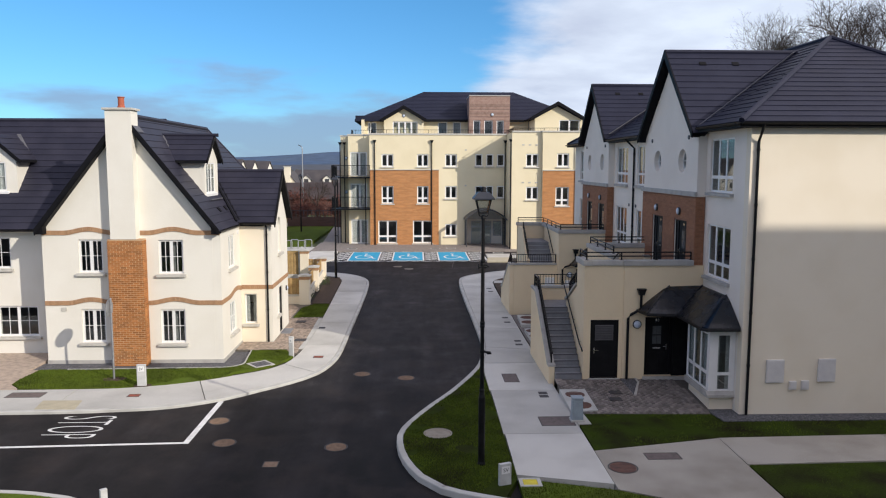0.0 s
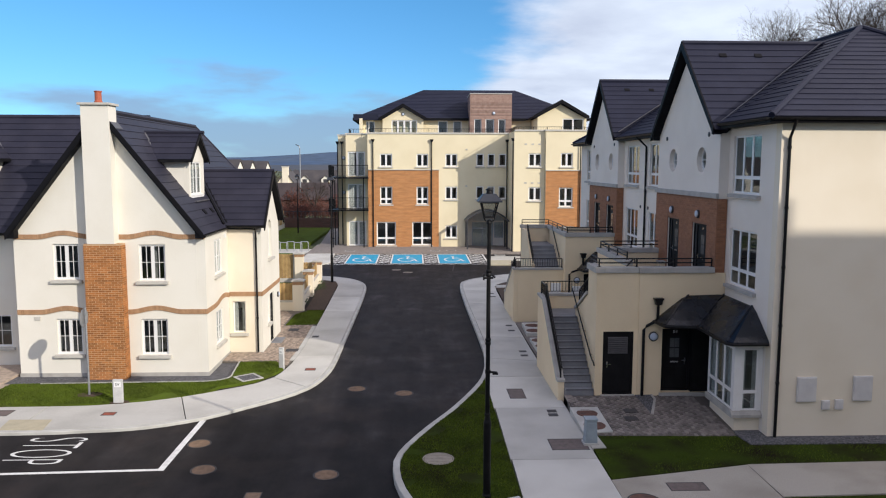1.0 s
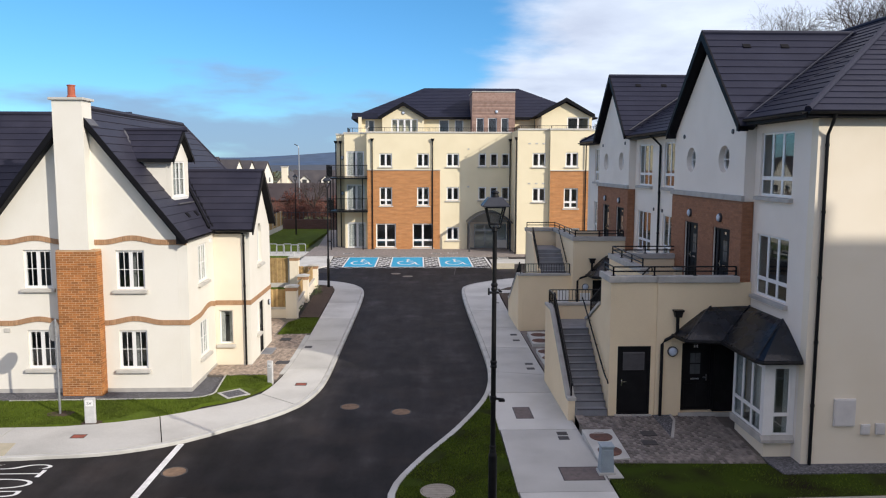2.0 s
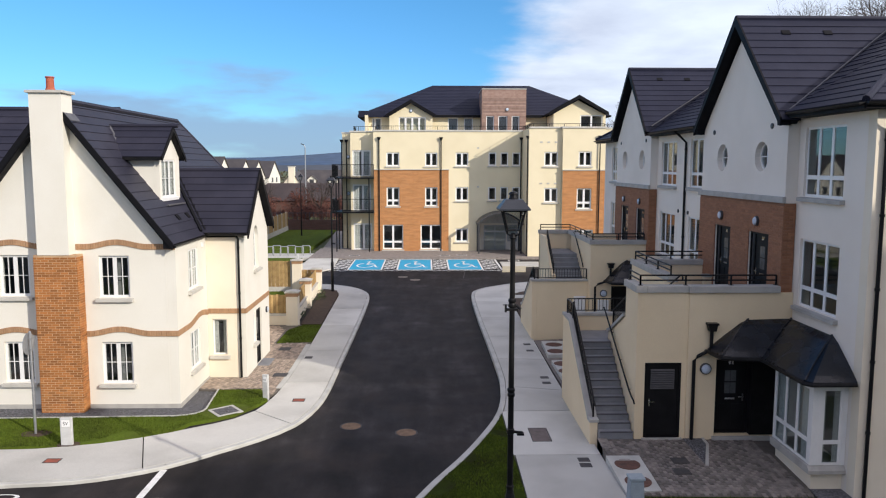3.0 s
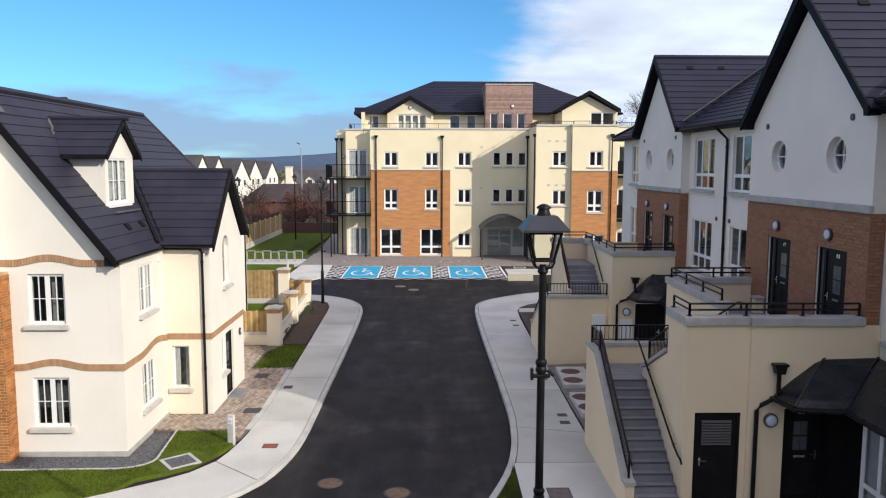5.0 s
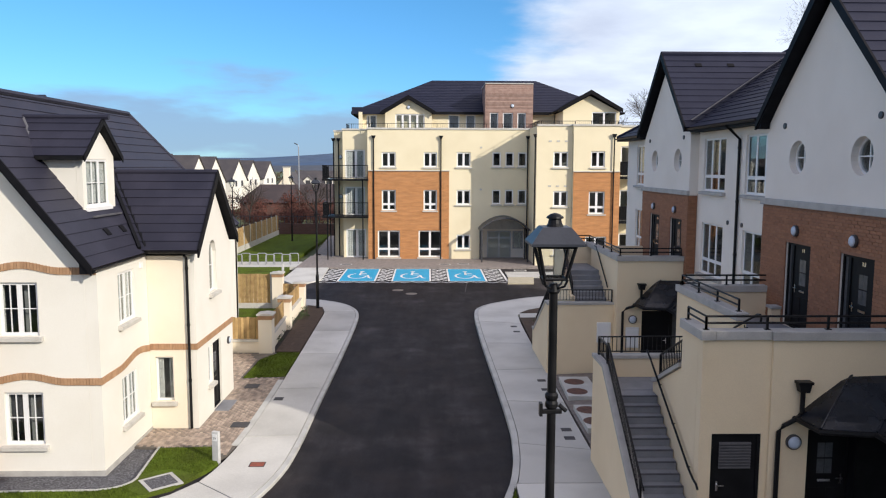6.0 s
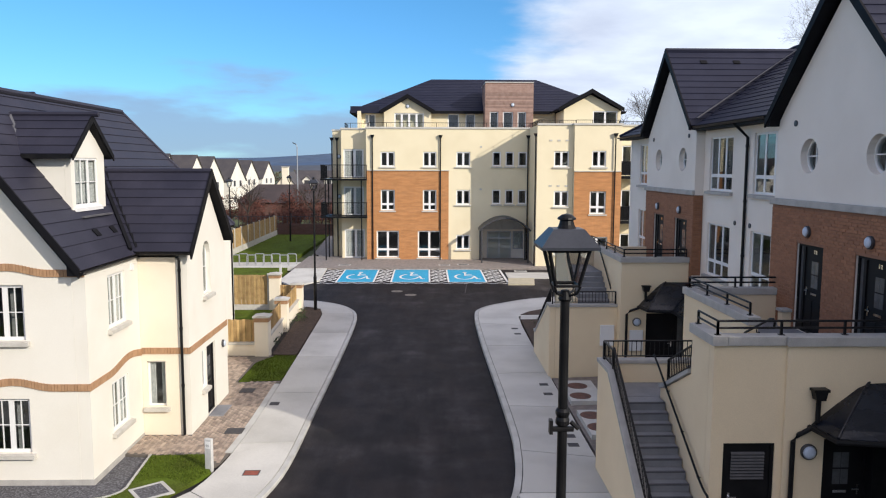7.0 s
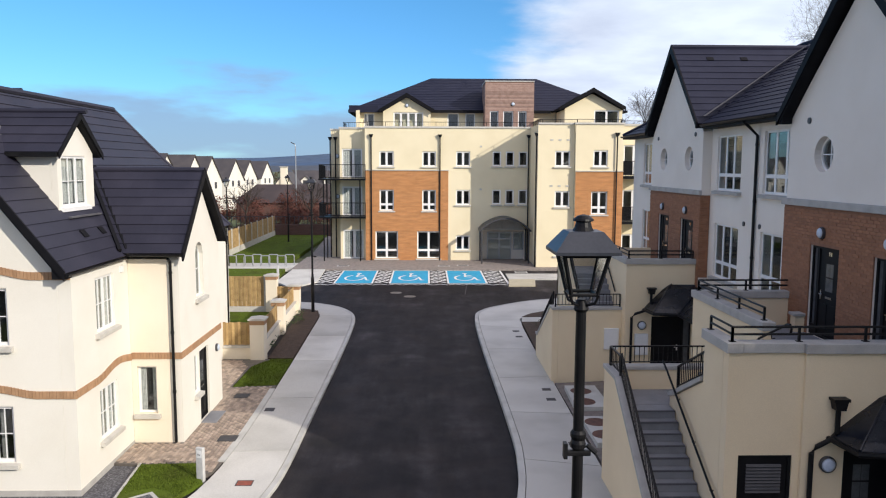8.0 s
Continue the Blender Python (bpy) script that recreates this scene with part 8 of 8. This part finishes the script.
for x0, x1 in ((-6.85, -5.66), (-3.07, -2.06), (0.61, 1.72), (4.36, 5.55)):
    bm = B()
    k = 4
    for i in range(k):
        y0, y1 = 60.4 + i * 1.42, 60.4 + (i + 1) * 1.42
        beam(bm, (x0 + 0.05, y0, BZ), (x1 - 0.05, y1, BZ), 0.13, 0.003)
        beam(bm, (x1 - 0.05, y0, BZ + 0.004), (x0 + 0.05, y1, BZ + 0.004), 0.13, 0.003)
        if x1 - x0 > 1.0:
            c = (x0 + x1) / 2
            beam(bm, (x0 + 0.05, y0 + 0.7, BZ + 0.008), (c, y0, BZ + 0.008), 0.11, 0.003)
            beam(bm, (x1 - 0.05, y0 + 0.7, BZ + 0.012), (c, y1, BZ + 0.012), 0.11, 0.003)
    single("bay_hatching", bm, M_PAINT, "white crossed hatching between the bays", "road marking", kind="structure")
bm = B()
n = 26
for i in range(n):
    xa, xb = -6.9 + 12.5 * i / n, -6.9 + 12.5 * (i + 1) / n
    beam(bm, (xa, 59.95 if i % 2 else 59.55, BZ), (xb, 59.55 if i % 2 else 59.95, BZ), 0.11, 0.003)
single("zigzag_line", bm, M_PAINT, "white zigzag line before the bays", "road marking", kind="structure")
paint("edge_line", [(5.6, 60.1), (5.75, 60.1), (5.75, 66.2), (5.6, 66.2)], "white line at the end of the bays")
paint("centre_line", [(2.62, 56.0), (2.68, 56.0), (3.0, 60.0), (2.94, 60.0)], "faint joint line in the asphalt", M_IRON)

# ---- garden wall, fences, cycle stands ----
garden = thing("garden_wall", (-6.2, 45.6, 0.0), "cream garden wall with brick-topped piers and timber panels", "wall")


def pier(x, y, h):
    p = part("pier", box(B(), x - 0.27, x + 0.27, y - 0.27, y + 0.27, -0.2, h - 0.27), M_CREAM, garden)
    part("brick_course", box(B(), x - 0.285, x + 0.285, y - 0.285, y + 0.285, h - 0.268, h - 0.1), M_BAND, p)
    bm = B()
    prism(bm, [(x - 0.33, y - 0.33, h - 0.098), (x + 0.33, y - 0.33, h - 0.098), (x + 0.33, y - 0.33, h - 0.04), (x, y - 0.33, h), (x - 0.33, y - 0.33, h - 0.04)], (0, 0.66, 0))
    part("pier_cap", bm, M_SILL, p, "pale concrete pier cap")


def board_fence(parent, a, b, z0, z1, post=2.2, board=0.115, posts=True):
    """Upright boards between posts from a to b."""
    (x0, y0), (x1, y1) = a, b
    L = math.dist(a, b)
    dx_, dy_ = (x1 - x0) / L, (y1 - y0) / L
    k = int(L / board)
    for i in range(k):
        t = (i + 0.5) * board
        x, y = x0 + dx_ * t, y0 + dy_ * t
        d = 0.012 if i % 2 else -0.012
        h = z1 + random.uniform(-0.015, 0.015)
        u, v = Vector((dx_, dy_, 0)) * board * 0.47, Vector((-dy_, dx_, 0)) * 0.011
        c = Vector((x, y, 0)) + Vector((-dy_, dx_, 0)) * d
        part("board", prism(B(), [c - u - v + Vector((0, 0, z0)), c + u - v + Vector((0, 0, z0)), c + u + v + Vector((0, 0, z0)), c - u + v + Vector((0, 0, z0))], (0, 0, h - z0)), M_TIMBER, parent)
    if posts:
        for i in range(int(L / post) + 1):
            x, y = x0 + dx_ * min(i * post, L), y0 + dy_ * min(i * post, L)
            part("fence_post", box(B(), x - 0.06, x + 0.06, y - 0.06, y + 0.06, z0 - 0.3, z1 + 0.08), M_SILL, parent)


piers = [(-6.12, 40.85, 1.66), (-6.27, 45.6, 1.5), (-6.38, 50.4, 1.45)]
for q in piers:
    pier(*q)
pier(-7.55, 50.5, 1.95)
for (xa, ya, ha), (xb, yb, hb) in zip(piers, piers[1:]):
    part("low_wall", prism(B(), [(xa - 0.1, ya + 0.28, -0.2), (xb - 0.1, yb - 0.28, -0.2), (xb - 0.1, yb - 0.28, 0.55), (xa - 0.1, ya + 0.28, 0.55)], (0.2, 0, 0)), M_CREAM, garden)
    part("coping", prism(B(), [(xa - 0.14, ya + 0.28, 0.552), (xb - 0.14, yb - 0.28, 0.552), (xb - 0.14, yb - 0.28, 0.62), (xa - 0.14, ya + 0.28, 0.62)], (0.28, 0, 0)), M_SILL, garden)
    board_fence(garden, (xa, ya + 0.3), (xb, yb - 0.3), 0.64, 1.35, posts=False)
part("low_wall", box(B(), -7.6, -6.4, 40.75, 40.95, -0.2, 0.46), M_CREAM, garden)
part("coping", box(B(), -7.6, -6.4, 40.71, 40.99, 0.462, 0.54), M_SILL, garden)
board_fence(garden, (-7.6, 40.85), (-6.4, 40.85), 0.56, 1.45, posts=False)

fence = thing("timber_fence", (-11, 50.5, 0), "pale timber board fence on concrete posts behind the garden", "fence")
part("gravel_board", box(B(), -14.5, -7.84, 50.47, 50.53, -0.1, 0.26), M_SILL, fence)
board_fence(fence, (-14.5, 50.5), (-7.85, 50.5), 0.27, 1.82)
fence = thing("timber_fence", (-6.95, 50.45, 0), "short timber fence between two piers", "fence")
board_fence(fence, (-7.28, 50.48), (-6.66, 50.42), 0.1, 1.3, posts=False)
fence = thing("timber_fence", (-16, 81, 0), "long timber boundary fence along the green", "fence")
part("gravel_board", box(B(), -16.06, -15.98, 66, 93.6, -0.1, 0.5), M_SILL, fence)
board_fence(fence, (-16.02, 66.0), (-16.02, 93.6), 0.51, 2.1, post=2.4, board=0.2)

for i in range(4):
    for j in range(2):
        x, y = -14.0 + i * 1.22 + j * 0.45, 67.7 + j * 0.75
        st = thing("cycle_stand", (x, y, 0.05), "bright steel cycle hoop on a concrete strip", "cycle stand", "cycle stands by the green")
        pts = [(x - 0.34, y, 0.0), (x - 0.34, y, 0.72)] + [(x - 0.24 - 0.1 * math.cos(a), y, 0.72 + 0.12 * math.sin(a)) for a in (radians(30), radians(60), radians(90))] + [(x + 0.24 + 0.1 * math.cos(a), y, 0.72 + 0.12 * math.sin(a)) for a in (radians(90), radians(60), radians(30))] + [(x + 0.34, y, 0.72), (x + 0.34, y, 0.0)]
        part("hoop", tube(B(), pts, 0.036, 8), M_STEEL, st)
        for s in (-1, 1):
            part("foot_plate", lathe(B(), [(0.07, 0.05), (0.07, 0.062)], (x + s * 0.34, y, 0), 12), M_STEEL, st)
post_ob = thing("timber_post", (-9.3, 62.6, 0), "short pale post beside the crossing", "post")
part("post", soft_box(B(), -9.38, -9.24, 60.9, 61.04, -0.1, 1.0, 0.01), M_MARKER, post_ob)


# ---- unseen plain block south of the road, added to shade the corner ----
south = thing("shade_block", (38, -4, 0), "unseen plain cream block, added to shade the corner", "apartment building")


def plain_ring(bm, x0, x1, y0, y1, top):
    """Four outer walls, butted at the corners."""
    wall(bm, (x0, y1), (1, 0), (0, 1), [(0, top), (x1 - x0, top)], -0.3)
    wall(bm, (x1, y0), (-1, 0), (0, -1), [(0, top), (x1 - x0, top)], -0.3)
    wall(bm, (x0, y0 + 0.301), (0, 1), (-1, 0), [(0, top), (y1 - y0 - 0.602, top)], -0.3)
    return wall(bm, (x1, y0 + 0.301), (0, 1), (1, 0), [(0, top), (y1 - y0 - 0.602, top)], -0.3)


part("wall", plain_ring(B(), 29.6, 56.0, -12.0, 2.0, 18.9), M_CREAM, south)
part("roof", box(B(), 29.95, 55.6, -11.6, 1.6, 18.4, 18.6), M_COPING, south)
# added to keep the sun off the corner of the near stair wall
part("shade_tower", soft_box(B(), 31.0, 32.8, 0.4, 1.6, 18.6, 20.0, 0.02), M_CREAM, south)
part("wall", plain_ring(B(), 19.5, 29.58, -9.0, 2.0, 14.8), M_CREAM, south)
part("roof", box(B(), 19.9, 29.2, -8.6, 1.6, 14.3, 14.5), M_COPING, south)
# added behind the camera to cut sky light on the near corner
part("wall", plain_ring(B(), -16.0, 19.48, -20.0, -6.5, 12.4), M_CREAM, south)
part("roof", box(B(), -15.6, 19.1, -19.6, -6.9, 11.9, 12.1), M_COPING, south)


# ---- the distance ----
def far_house(x, y, turn, w, d, eave, ridge, group):
    """A white gabled house far off; its gable looks to its own +x."""
    Hh = thing("house", (x, y, -0.3), "distant white gabled terrace house with dark roof", "house", group)
    R = Matrix.Translation((x, y, 0)) @ Matrix.Rotation(radians(turn), 4, "Z")
    bm = B()
    prism(bm, [(0, -w / 2, -0.5), (0, w / 2, -0.5), (0, w / 2, eave), (0, 0, ridge), (0, -w / 2, eave)], (-d, 0, 0))
    bm.transform(R)
    part("wall", bm, M_IVORY, Hh)
    k = (ridge - eave) / (w / 2)
    for s in (-1, 1):
        bm = prism(B(), [(0.25, 0, ridge + 0.02), (0.25, s * (w / 2 + 0.25), eave - 0.25 * k + 0.02), (-d - 0.25, s * (w / 2 + 0.25), eave - 0.25 * k + 0.02), (-d - 0.25, 0, ridge + 0.02)], (0, 0, 0.16))
        bm.transform(R)
        part("roof", bm, M_FARROOF, Hh)
    for zz in (0.9, 3.7):
        for yy in (-1.3, 1.3):
            bm = box(B(), 0.002, 0.05, yy - 0.5, yy + 0.5, zz, zz + 1.2)
            bm.transform(R)
            wdw = part("window", bm, M_UPVC, Hh)
            bm = box(B(), 0.051, 0.06, yy - 0.42, yy + 0.42, zz + 0.08, zz + 1.12)
            bm.transform(R)
            part("pane", bm, M_BLACKGREY, wdw)
    return Hh


for y, z in ((104, 8.9), (113, 8.9), (125, 8.9), (134, 8.8), (149, 8.5), (160, 8.4), (176, 8.3)):
    far_house(-34.0, y, -9, 7.4, 11.0, 4.9, z, "distant white terrace")
for x, y, t in ((30, 190, -100), (44, 180, -90)):
    far_house(x, y, t, 7.5, 9.0, 4.6, 8.0, "distant bungalows")


def stone_gable(x, y):
    """A pale gabled house seen end on, with a broad chimney on the gable."""
    h = thing("house", (x, y, -0.3), "distant pale gabled house with a broad chimney", "house")
    part("wall", prism(B(), [(x - 2.0, y, -0.5), (x + 2.0, y, -0.5), (x + 2.0, y, 3.6), (x, y, 6.1), (x - 2.0, y, 3.6)], (0, 9, 0)), M_CREAM, h)
    for s in (-1, 1):
        part("roof", prism(B(), [(x, y - 0.15, 6.12), (x + s * 2.3, y - 0.15, 3.25), (x + s * 2.3, y - 0.15, 3.45), (x, y - 0.15, 6.34)], (0, 9.3, 0)), M_FARROOF, h)
    part("chimney", soft_box(B(), x - 0.6, x + 0.6, y - 0.3, y + 0.6, 3.0, 7.2, 0.05), M_CREAM, h)
    part("chimney_cap", soft_box(B(), x - 0.7, x + 0.7, y - 0.4, y + 0.7, 7.2, 7.35, 0.03), M_SILL, h)


def dormer_house(x0, x1, y):
    """A long low house with a dark roof and white dormers."""
    h = thing("house", ((x0 + x1) / 2, y, -0.3), "distant long house with dark roof and white dormers", "house")
    part("wall", box(B(), x0, x1, y, y + 8, -0.5, 3.4), M_CREAM, h)
    for s in (0, 1):
        part("roof", prism(B(), [(x0 - 0.3, y + (-0.4 if s == 0 else 8.4), 3.3), (x1 + 0.3, y + (-0.4 if s == 0 else 8.4), 3.3), (x1 + 0.3, y + 4, 6.4), (x0 - 0.3, y + 4, 6.4)], (0, 0, 0.18)), M_FARROOF, h)
    x = x0 + 2.6
    while x < x1 - 1.5:
        d = part("dormer", prism(B(), [(x - 0.9, y + 0.3, 3.6), (x + 0.9, y + 0.3, 3.6), (x + 0.9, y + 0.3, 4.6), (x, y + 0.3, 5.4), (x - 0.9, y + 0.3, 4.6)], (0, 2.5, 0)), M_IVORY, h)
        part("pane", box(B(), x - 0.45, x + 0.45, y + 0.26, y + 0.295, 3.75, 4.65), M_BLACKGREY, d)
        for s in (-1, 1):
            part("dormer_roof", prism(B(), [(x, y + 0.1, 5.42), (x + s * 1.15, y + 0.1, 4.42), (x + s * 1.15, y + 0.1, 4.54), (x, y + 0.1, 5.56)], (0, 2.7, 0)), M_FARROOF, d)
        x += 4.4


def low_house(x0, x1, y, ridge):
    """A brick bungalow with a hipped brown roof."""
    h = thing("bungalow", ((x0 + x1) / 2, y + 4, -0.3), "distant brick bungalow with a hipped brown roof", "house", "distant low houses")
    part("wall", box(B(), x0 + 0.4, x1 - 0.4, y + 0.4, y + 7.6, -0.5, 2.3), M_DARKWALL, h)
    bm = B()
    lo = [bm.verts.new(p) for p in ((x0, y, 2.2), (x1, y, 2.2), (x1, y + 8, 2.2), (x0, y + 8, 2.2))]
    hi = [bm.verts.new((x0 + 2.6, y + 4, ridge)), bm.verts.new((x1 - 2.6, y + 4, ridge))]
    for f in ((lo[0], lo[1], hi[1], hi[0]), (lo[1], lo[2], hi[1]), (lo[2], lo[3], hi[0], hi[1]), (lo[3], lo[0], hi[0]), lo[::-1]):
        bm.faces.new(f)
    part("roof", bm, M_BROWNROOF, h)


stone_gable(-25.5, 150)
dormer_house(-26.2, -6.0, 162)
low_house(-27.2, -6.0, 120, 4.75)
low_house(-38.0, -29.5, 110, 3.6)

single("boundary_wall", box(B(), -16, 8, 94.0, 94.3, -0.4, 1.15), M_DARKWALL, "dark brick boundary wall behind the green", "wall", kind="structure")
bm = B()
for i in range(110):
    x = -30 + i * 0.5
    box(bm, x - 0.03, x + 0.03, 97.0, 97.05, -0.3, 2.0 if i % 5 == 0 else 1.85)
for zz in (1.75, 0.3):
    box(bm, -30, 25, 97.0, 97.04, zz, zz + 0.06)
tagged(new("railing", mesh_of(bm, M_BLACKGREY)), "dark steel boundary railing in the distance", "railing", kind="stuff")


def leaf_cloud(name, spots, material, label, category, size, seed, kind="stuff"):
    """Many small leaves scattered in uneven clumps."""
    rng = random.Random(seed)
    verts, faces = [], []
    for cx, cy, cz, rx_, ry_, rz_, count in spots:
        for _ in range(count):
            while True:
                a, b, c = rng.uniform(-1, 1), rng.uniform(-1, 1), rng.uniform(-1, 1)
                if a * a + b * b + c * c < 1:
                    break
            p = Vector((cx + a * rx_, cy + b * ry_, cz + c * rz_))
            if noise.noise(p * 0.7) < -0.12:
                continue
            u = Vector((rng.uniform(-1, 1), rng.uniform(-1, 1), rng.uniform(-1, 1))).normalized() * size
            v = u.orthogonal().normalized() * size * 0.6
            k = len(verts)
            verts += [p - u, p + v, p + u, p - v]
            faces.append((k, k + 1, k + 2, k + 3))
    me = bpy.data.meshes.new("mesh")
    me.from_pydata(verts, [], faces)
    me.materials.append(material)
    return tagged(new(name, me), label, category, kind=kind)


rng = random.Random(11)
leaf_cloud("hedge", [(-30 + i * 1.15 + rng.uniform(-0.4, 0.4), 101 + rng.uniform(-1.2, 1.2), 0.9 + rng.uniform(-0.2, 0.5), 1.2, 1.0, 1.5, 1300) for i in range(30)], M_HEDGE, "copper-brown winter hedge behind the green", "hedge", 0.09, 21)
leaf_cloud("shrubs", [(-32 + i * 2.2 + rng.uniform(-1, 1), 108 + rng.uniform(-3, 3), 1.8 + rng.uniform(-0.4, 0.8), 1.8, 1.4, 2.0, 1400) for i in range(16)], M_HEDGE, "russet shrubs before the distant houses", "shrubs", 0.1, 22)
leaf_cloud("shrubs", [(-6.0 + rng.uniform(-0.3, 0.3), 41.5 + i * 0.62, 0.14, 0.28, 0.25, 0.16, 70) for i in range(14)] + [(5.6 + rng.uniform(0, 2.5), 43 + i * 0.55, 0.25, 0.4, 0.3, 0.2, 80) for i in range(11)], M_SHRUB, "low young plants in the planting beds", "shrubs", 0.035, 23)
leaf_cloud("far_woods", [(-140 + i * 7 + rng.uniform(-3, 3), 235 + rng.uniform(-25, 40), 2.2 + rng.uniform(-1, 1.5), 6.0, 5.0, 3.2, 170) for i in range(60)], M_WOOD_FAR, "bare winter woods in the distance", "woods", 0.5, 24)


def hill(name, y, rise, seed, material, label):
    """A range of hills along x; rise: its height at x, roughened a little."""
    bm = B()
    prev = None
    for i in range(161):
        x = -2600 + i * 5200 / 160
        h = rise(x) + rise(x) * 0.06 * noise.noise(Vector((x * 0.008, seed, 2)))
        q = [bm.verts.new((x, y - 500, -1)), bm.verts.new((x, y - 150, h * 0.55)), bm.verts.new((x, y, h)), bm.verts.new((x, y + 400, -1))]
        if prev:
            for k in range(3):
                bm.faces.new((prev[k], q[k], q[k + 1], prev[k + 1]))
        prev = q
    return single(name, bm, material, label, "hills", kind="structure", smooth=True)


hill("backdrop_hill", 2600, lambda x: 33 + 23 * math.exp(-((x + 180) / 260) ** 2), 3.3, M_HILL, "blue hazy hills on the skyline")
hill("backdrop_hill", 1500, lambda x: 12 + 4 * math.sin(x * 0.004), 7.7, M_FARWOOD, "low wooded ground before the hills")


def bare_tree(x, y, z, height, seed, label, spread=0.62, depth=6, lean=0.0, girth=0.026):
    """A winter tree: a tapered trunk that forks again and again down to twigs."""
    r = random.Random(seed)
    T = thing("bare_tree", (x, y, z), label, "tree", "bare winter trees")
    trunk, limbs, twigs = B(), B(), ([], [])

    def grow(p, d, length, rad, level):
        q = p + d * length * 0.5 + Vector((r.uniform(-1, 1), r.uniform(-1, 1), 0)) * length * 0.05
        e = p + d * length
        if level <= 3:
            tube(trunk if level == 0 else limbs, [p, q, e], [rad, rad * 0.88, rad * 0.72], 7 if level < 2 else 5)
        else:
            v, f = twigs
            a = d.orthogonal().normalized()
            b = d.cross(a)
            k = len(v)
            for c, rr in ((p, rad), (e, rad * 0.55)):
                v.extend([c + a * rr, c - a * rr * 0.5 + b * rr * 0.86, c - a * rr * 0.5 - b * rr * 0.86])
            f.extend([(k, k + 1, k + 4, k + 3), (k + 1, k + 2, k + 5, k + 4), (k + 2, k, k + 3, k + 5)])
        if level == depth:
            return
        for i in range(3 if level < 4 else 2 + (r.random() < 0.9)):
            n = d.orthogonal().normalized()
            n.rotate(Matrix.Rotation(math.tau * (i / 3 + r.uniform(-0.12, 0.12)) + level * 1.1, 3, d))
            wide = (spread if level < 3 else max(spread, 0.5 if level < 5 else 0.8)) * (r.uniform(0.35, 0.75) if i == 0 else r.uniform(0.75, 1.5))
            nd = (d + n * wide + Vector((lean + r.uniform(-0.15, 0.15), r.uniform(-0.15, 0.15), 0.1 if level < 3 else 0.0))).normalized()
            grow(e if i == 0 or level == 0 else p.lerp(e, r.uniform(0.6, 1.0)), nd, length * (0.93 if level > 4 else 1.0) * (r.uniform(0.68, 0.82) if i == 0 else r.uniform(0.6, 0.82)), rad * (0.72 if i == 0 else r.uniform(0.48, 0.66)), level + 1)

    grow(Vector((x, y, z)), Vector((0, 0, 1)), height * 0.28, height * girth, 0)
    part("trunk", trunk, M_BARK, T)
    part("branchwork", limbs, M_BARK, T)
    me = bpy.data.meshes.new("mesh")
    me.from_pydata(*[twigs[0], [], twigs[1]])
    me.materials.append(M_BARK)
    ob = new("crown", me)
    ob.parent, ob.matrix_parent_inverse = T, T.matrix_basis.inverted()
    tagged(ob, "fine bare twigs", kind="stuff")
    return T


bare_tree(40.8, 85.0, -0.3, 24.0, 18, "slender bare tree behind the duplex row", spread=0.12, depth=9, girth=0.014)
bare_tree(50.0, 85.0, -0.3, 30.5, 16, "broad bare tree with heavy limbs behind the duplex row", spread=0.4, depth=9, girth=0.016)
bare_tree(27.7, 108.0, -0.3, 16.5, 8, "bare tree beside the apartment building", spread=0.5, depth=9, girth=0.02)
bare_tree(-22.0, 106.0, -0.3, 6.5, 9, "small bare tree before the distant houses")
bare_tree(-14.5, 110.0, -0.3, 6.5, 10, "small bare tree before the distant houses")


# ---- single bricks and setts ----
core = [o for o in house_left.children if o.name.startswith("chimney_core")][0]
brick_field(core, (0, 28.34), (1, 0), (0, -1), -11.56, -10.26, -0.2, 4.8, (M_BRICK, M_BRICK_J), near=(-12, -10, 1.0, 4.8), gap=0.014, h=0.061, proud=0.006)
brick_field(core, (-10.27, 0), (0, 1), (1, 0), 28.33, 28.75, -0.2, 4.8, (M_BRICK, M_BRICK_J))
brick_field(core, (-11.55, 0), (0, 1), (-1, 0), 28.33, 28.75, -0.2, 4.8, (M_BRICK, M_BRICK_J))
for backing, y0 in RETURNS:
    brick_field(backing, (0, y0), (1, 0), (0, -1), 9.385, 9.685, 3.82, 6.52, (M_RBRICK, M_RBRICK_J))
for backing, y0, y1, z0, z1, holes in RIGHT_BRICK:
    brick_field(backing, (9.375, 0), (0, 1), (-1, 0), y0, y1, z0, z1, (M_RBRICK, M_RBRICK_J), holes=holes, near=(25.0, 31.0, 4.4, 6.6) if y0 < 30 else None)
setts(west_court, -7.55, -4.7, 29.3, 40.7, lambda x, y: 0.04, (M_SETT, M_SETT_J), lambda x, y: inside_of([(-4.78, 31.0), (-4.88, 30.0), (-5.1, 29.85), (-5.36, 30.52), (-6.8, 30.48), (-7.45, 30.56), (-7.45, 31.85), (-6.1, 31.85), (-6.1, 35.82), (-7.45, 35.82), (-7.45, 40.6), (-6.75, 40.6), (-6.28, 39.6), (-6.28, 36.95), (-4.84, 37.1)])(x, y), (-7.6, -4.7, 31.2, 34.2))
setts(front_court, 4.75, 9.6, 21.0, 24.95, rise_east, (M_SETT_G, M_SETT_GJ), lambda x, y: inside_of([(4.8, 22.0), (8.84, 21.86), (8.9, 22.3), (8.75, 24.9), (4.8, 24.9)])(x, y), (5.8, 8.8, 22.4, 24.9), gap=0.005)
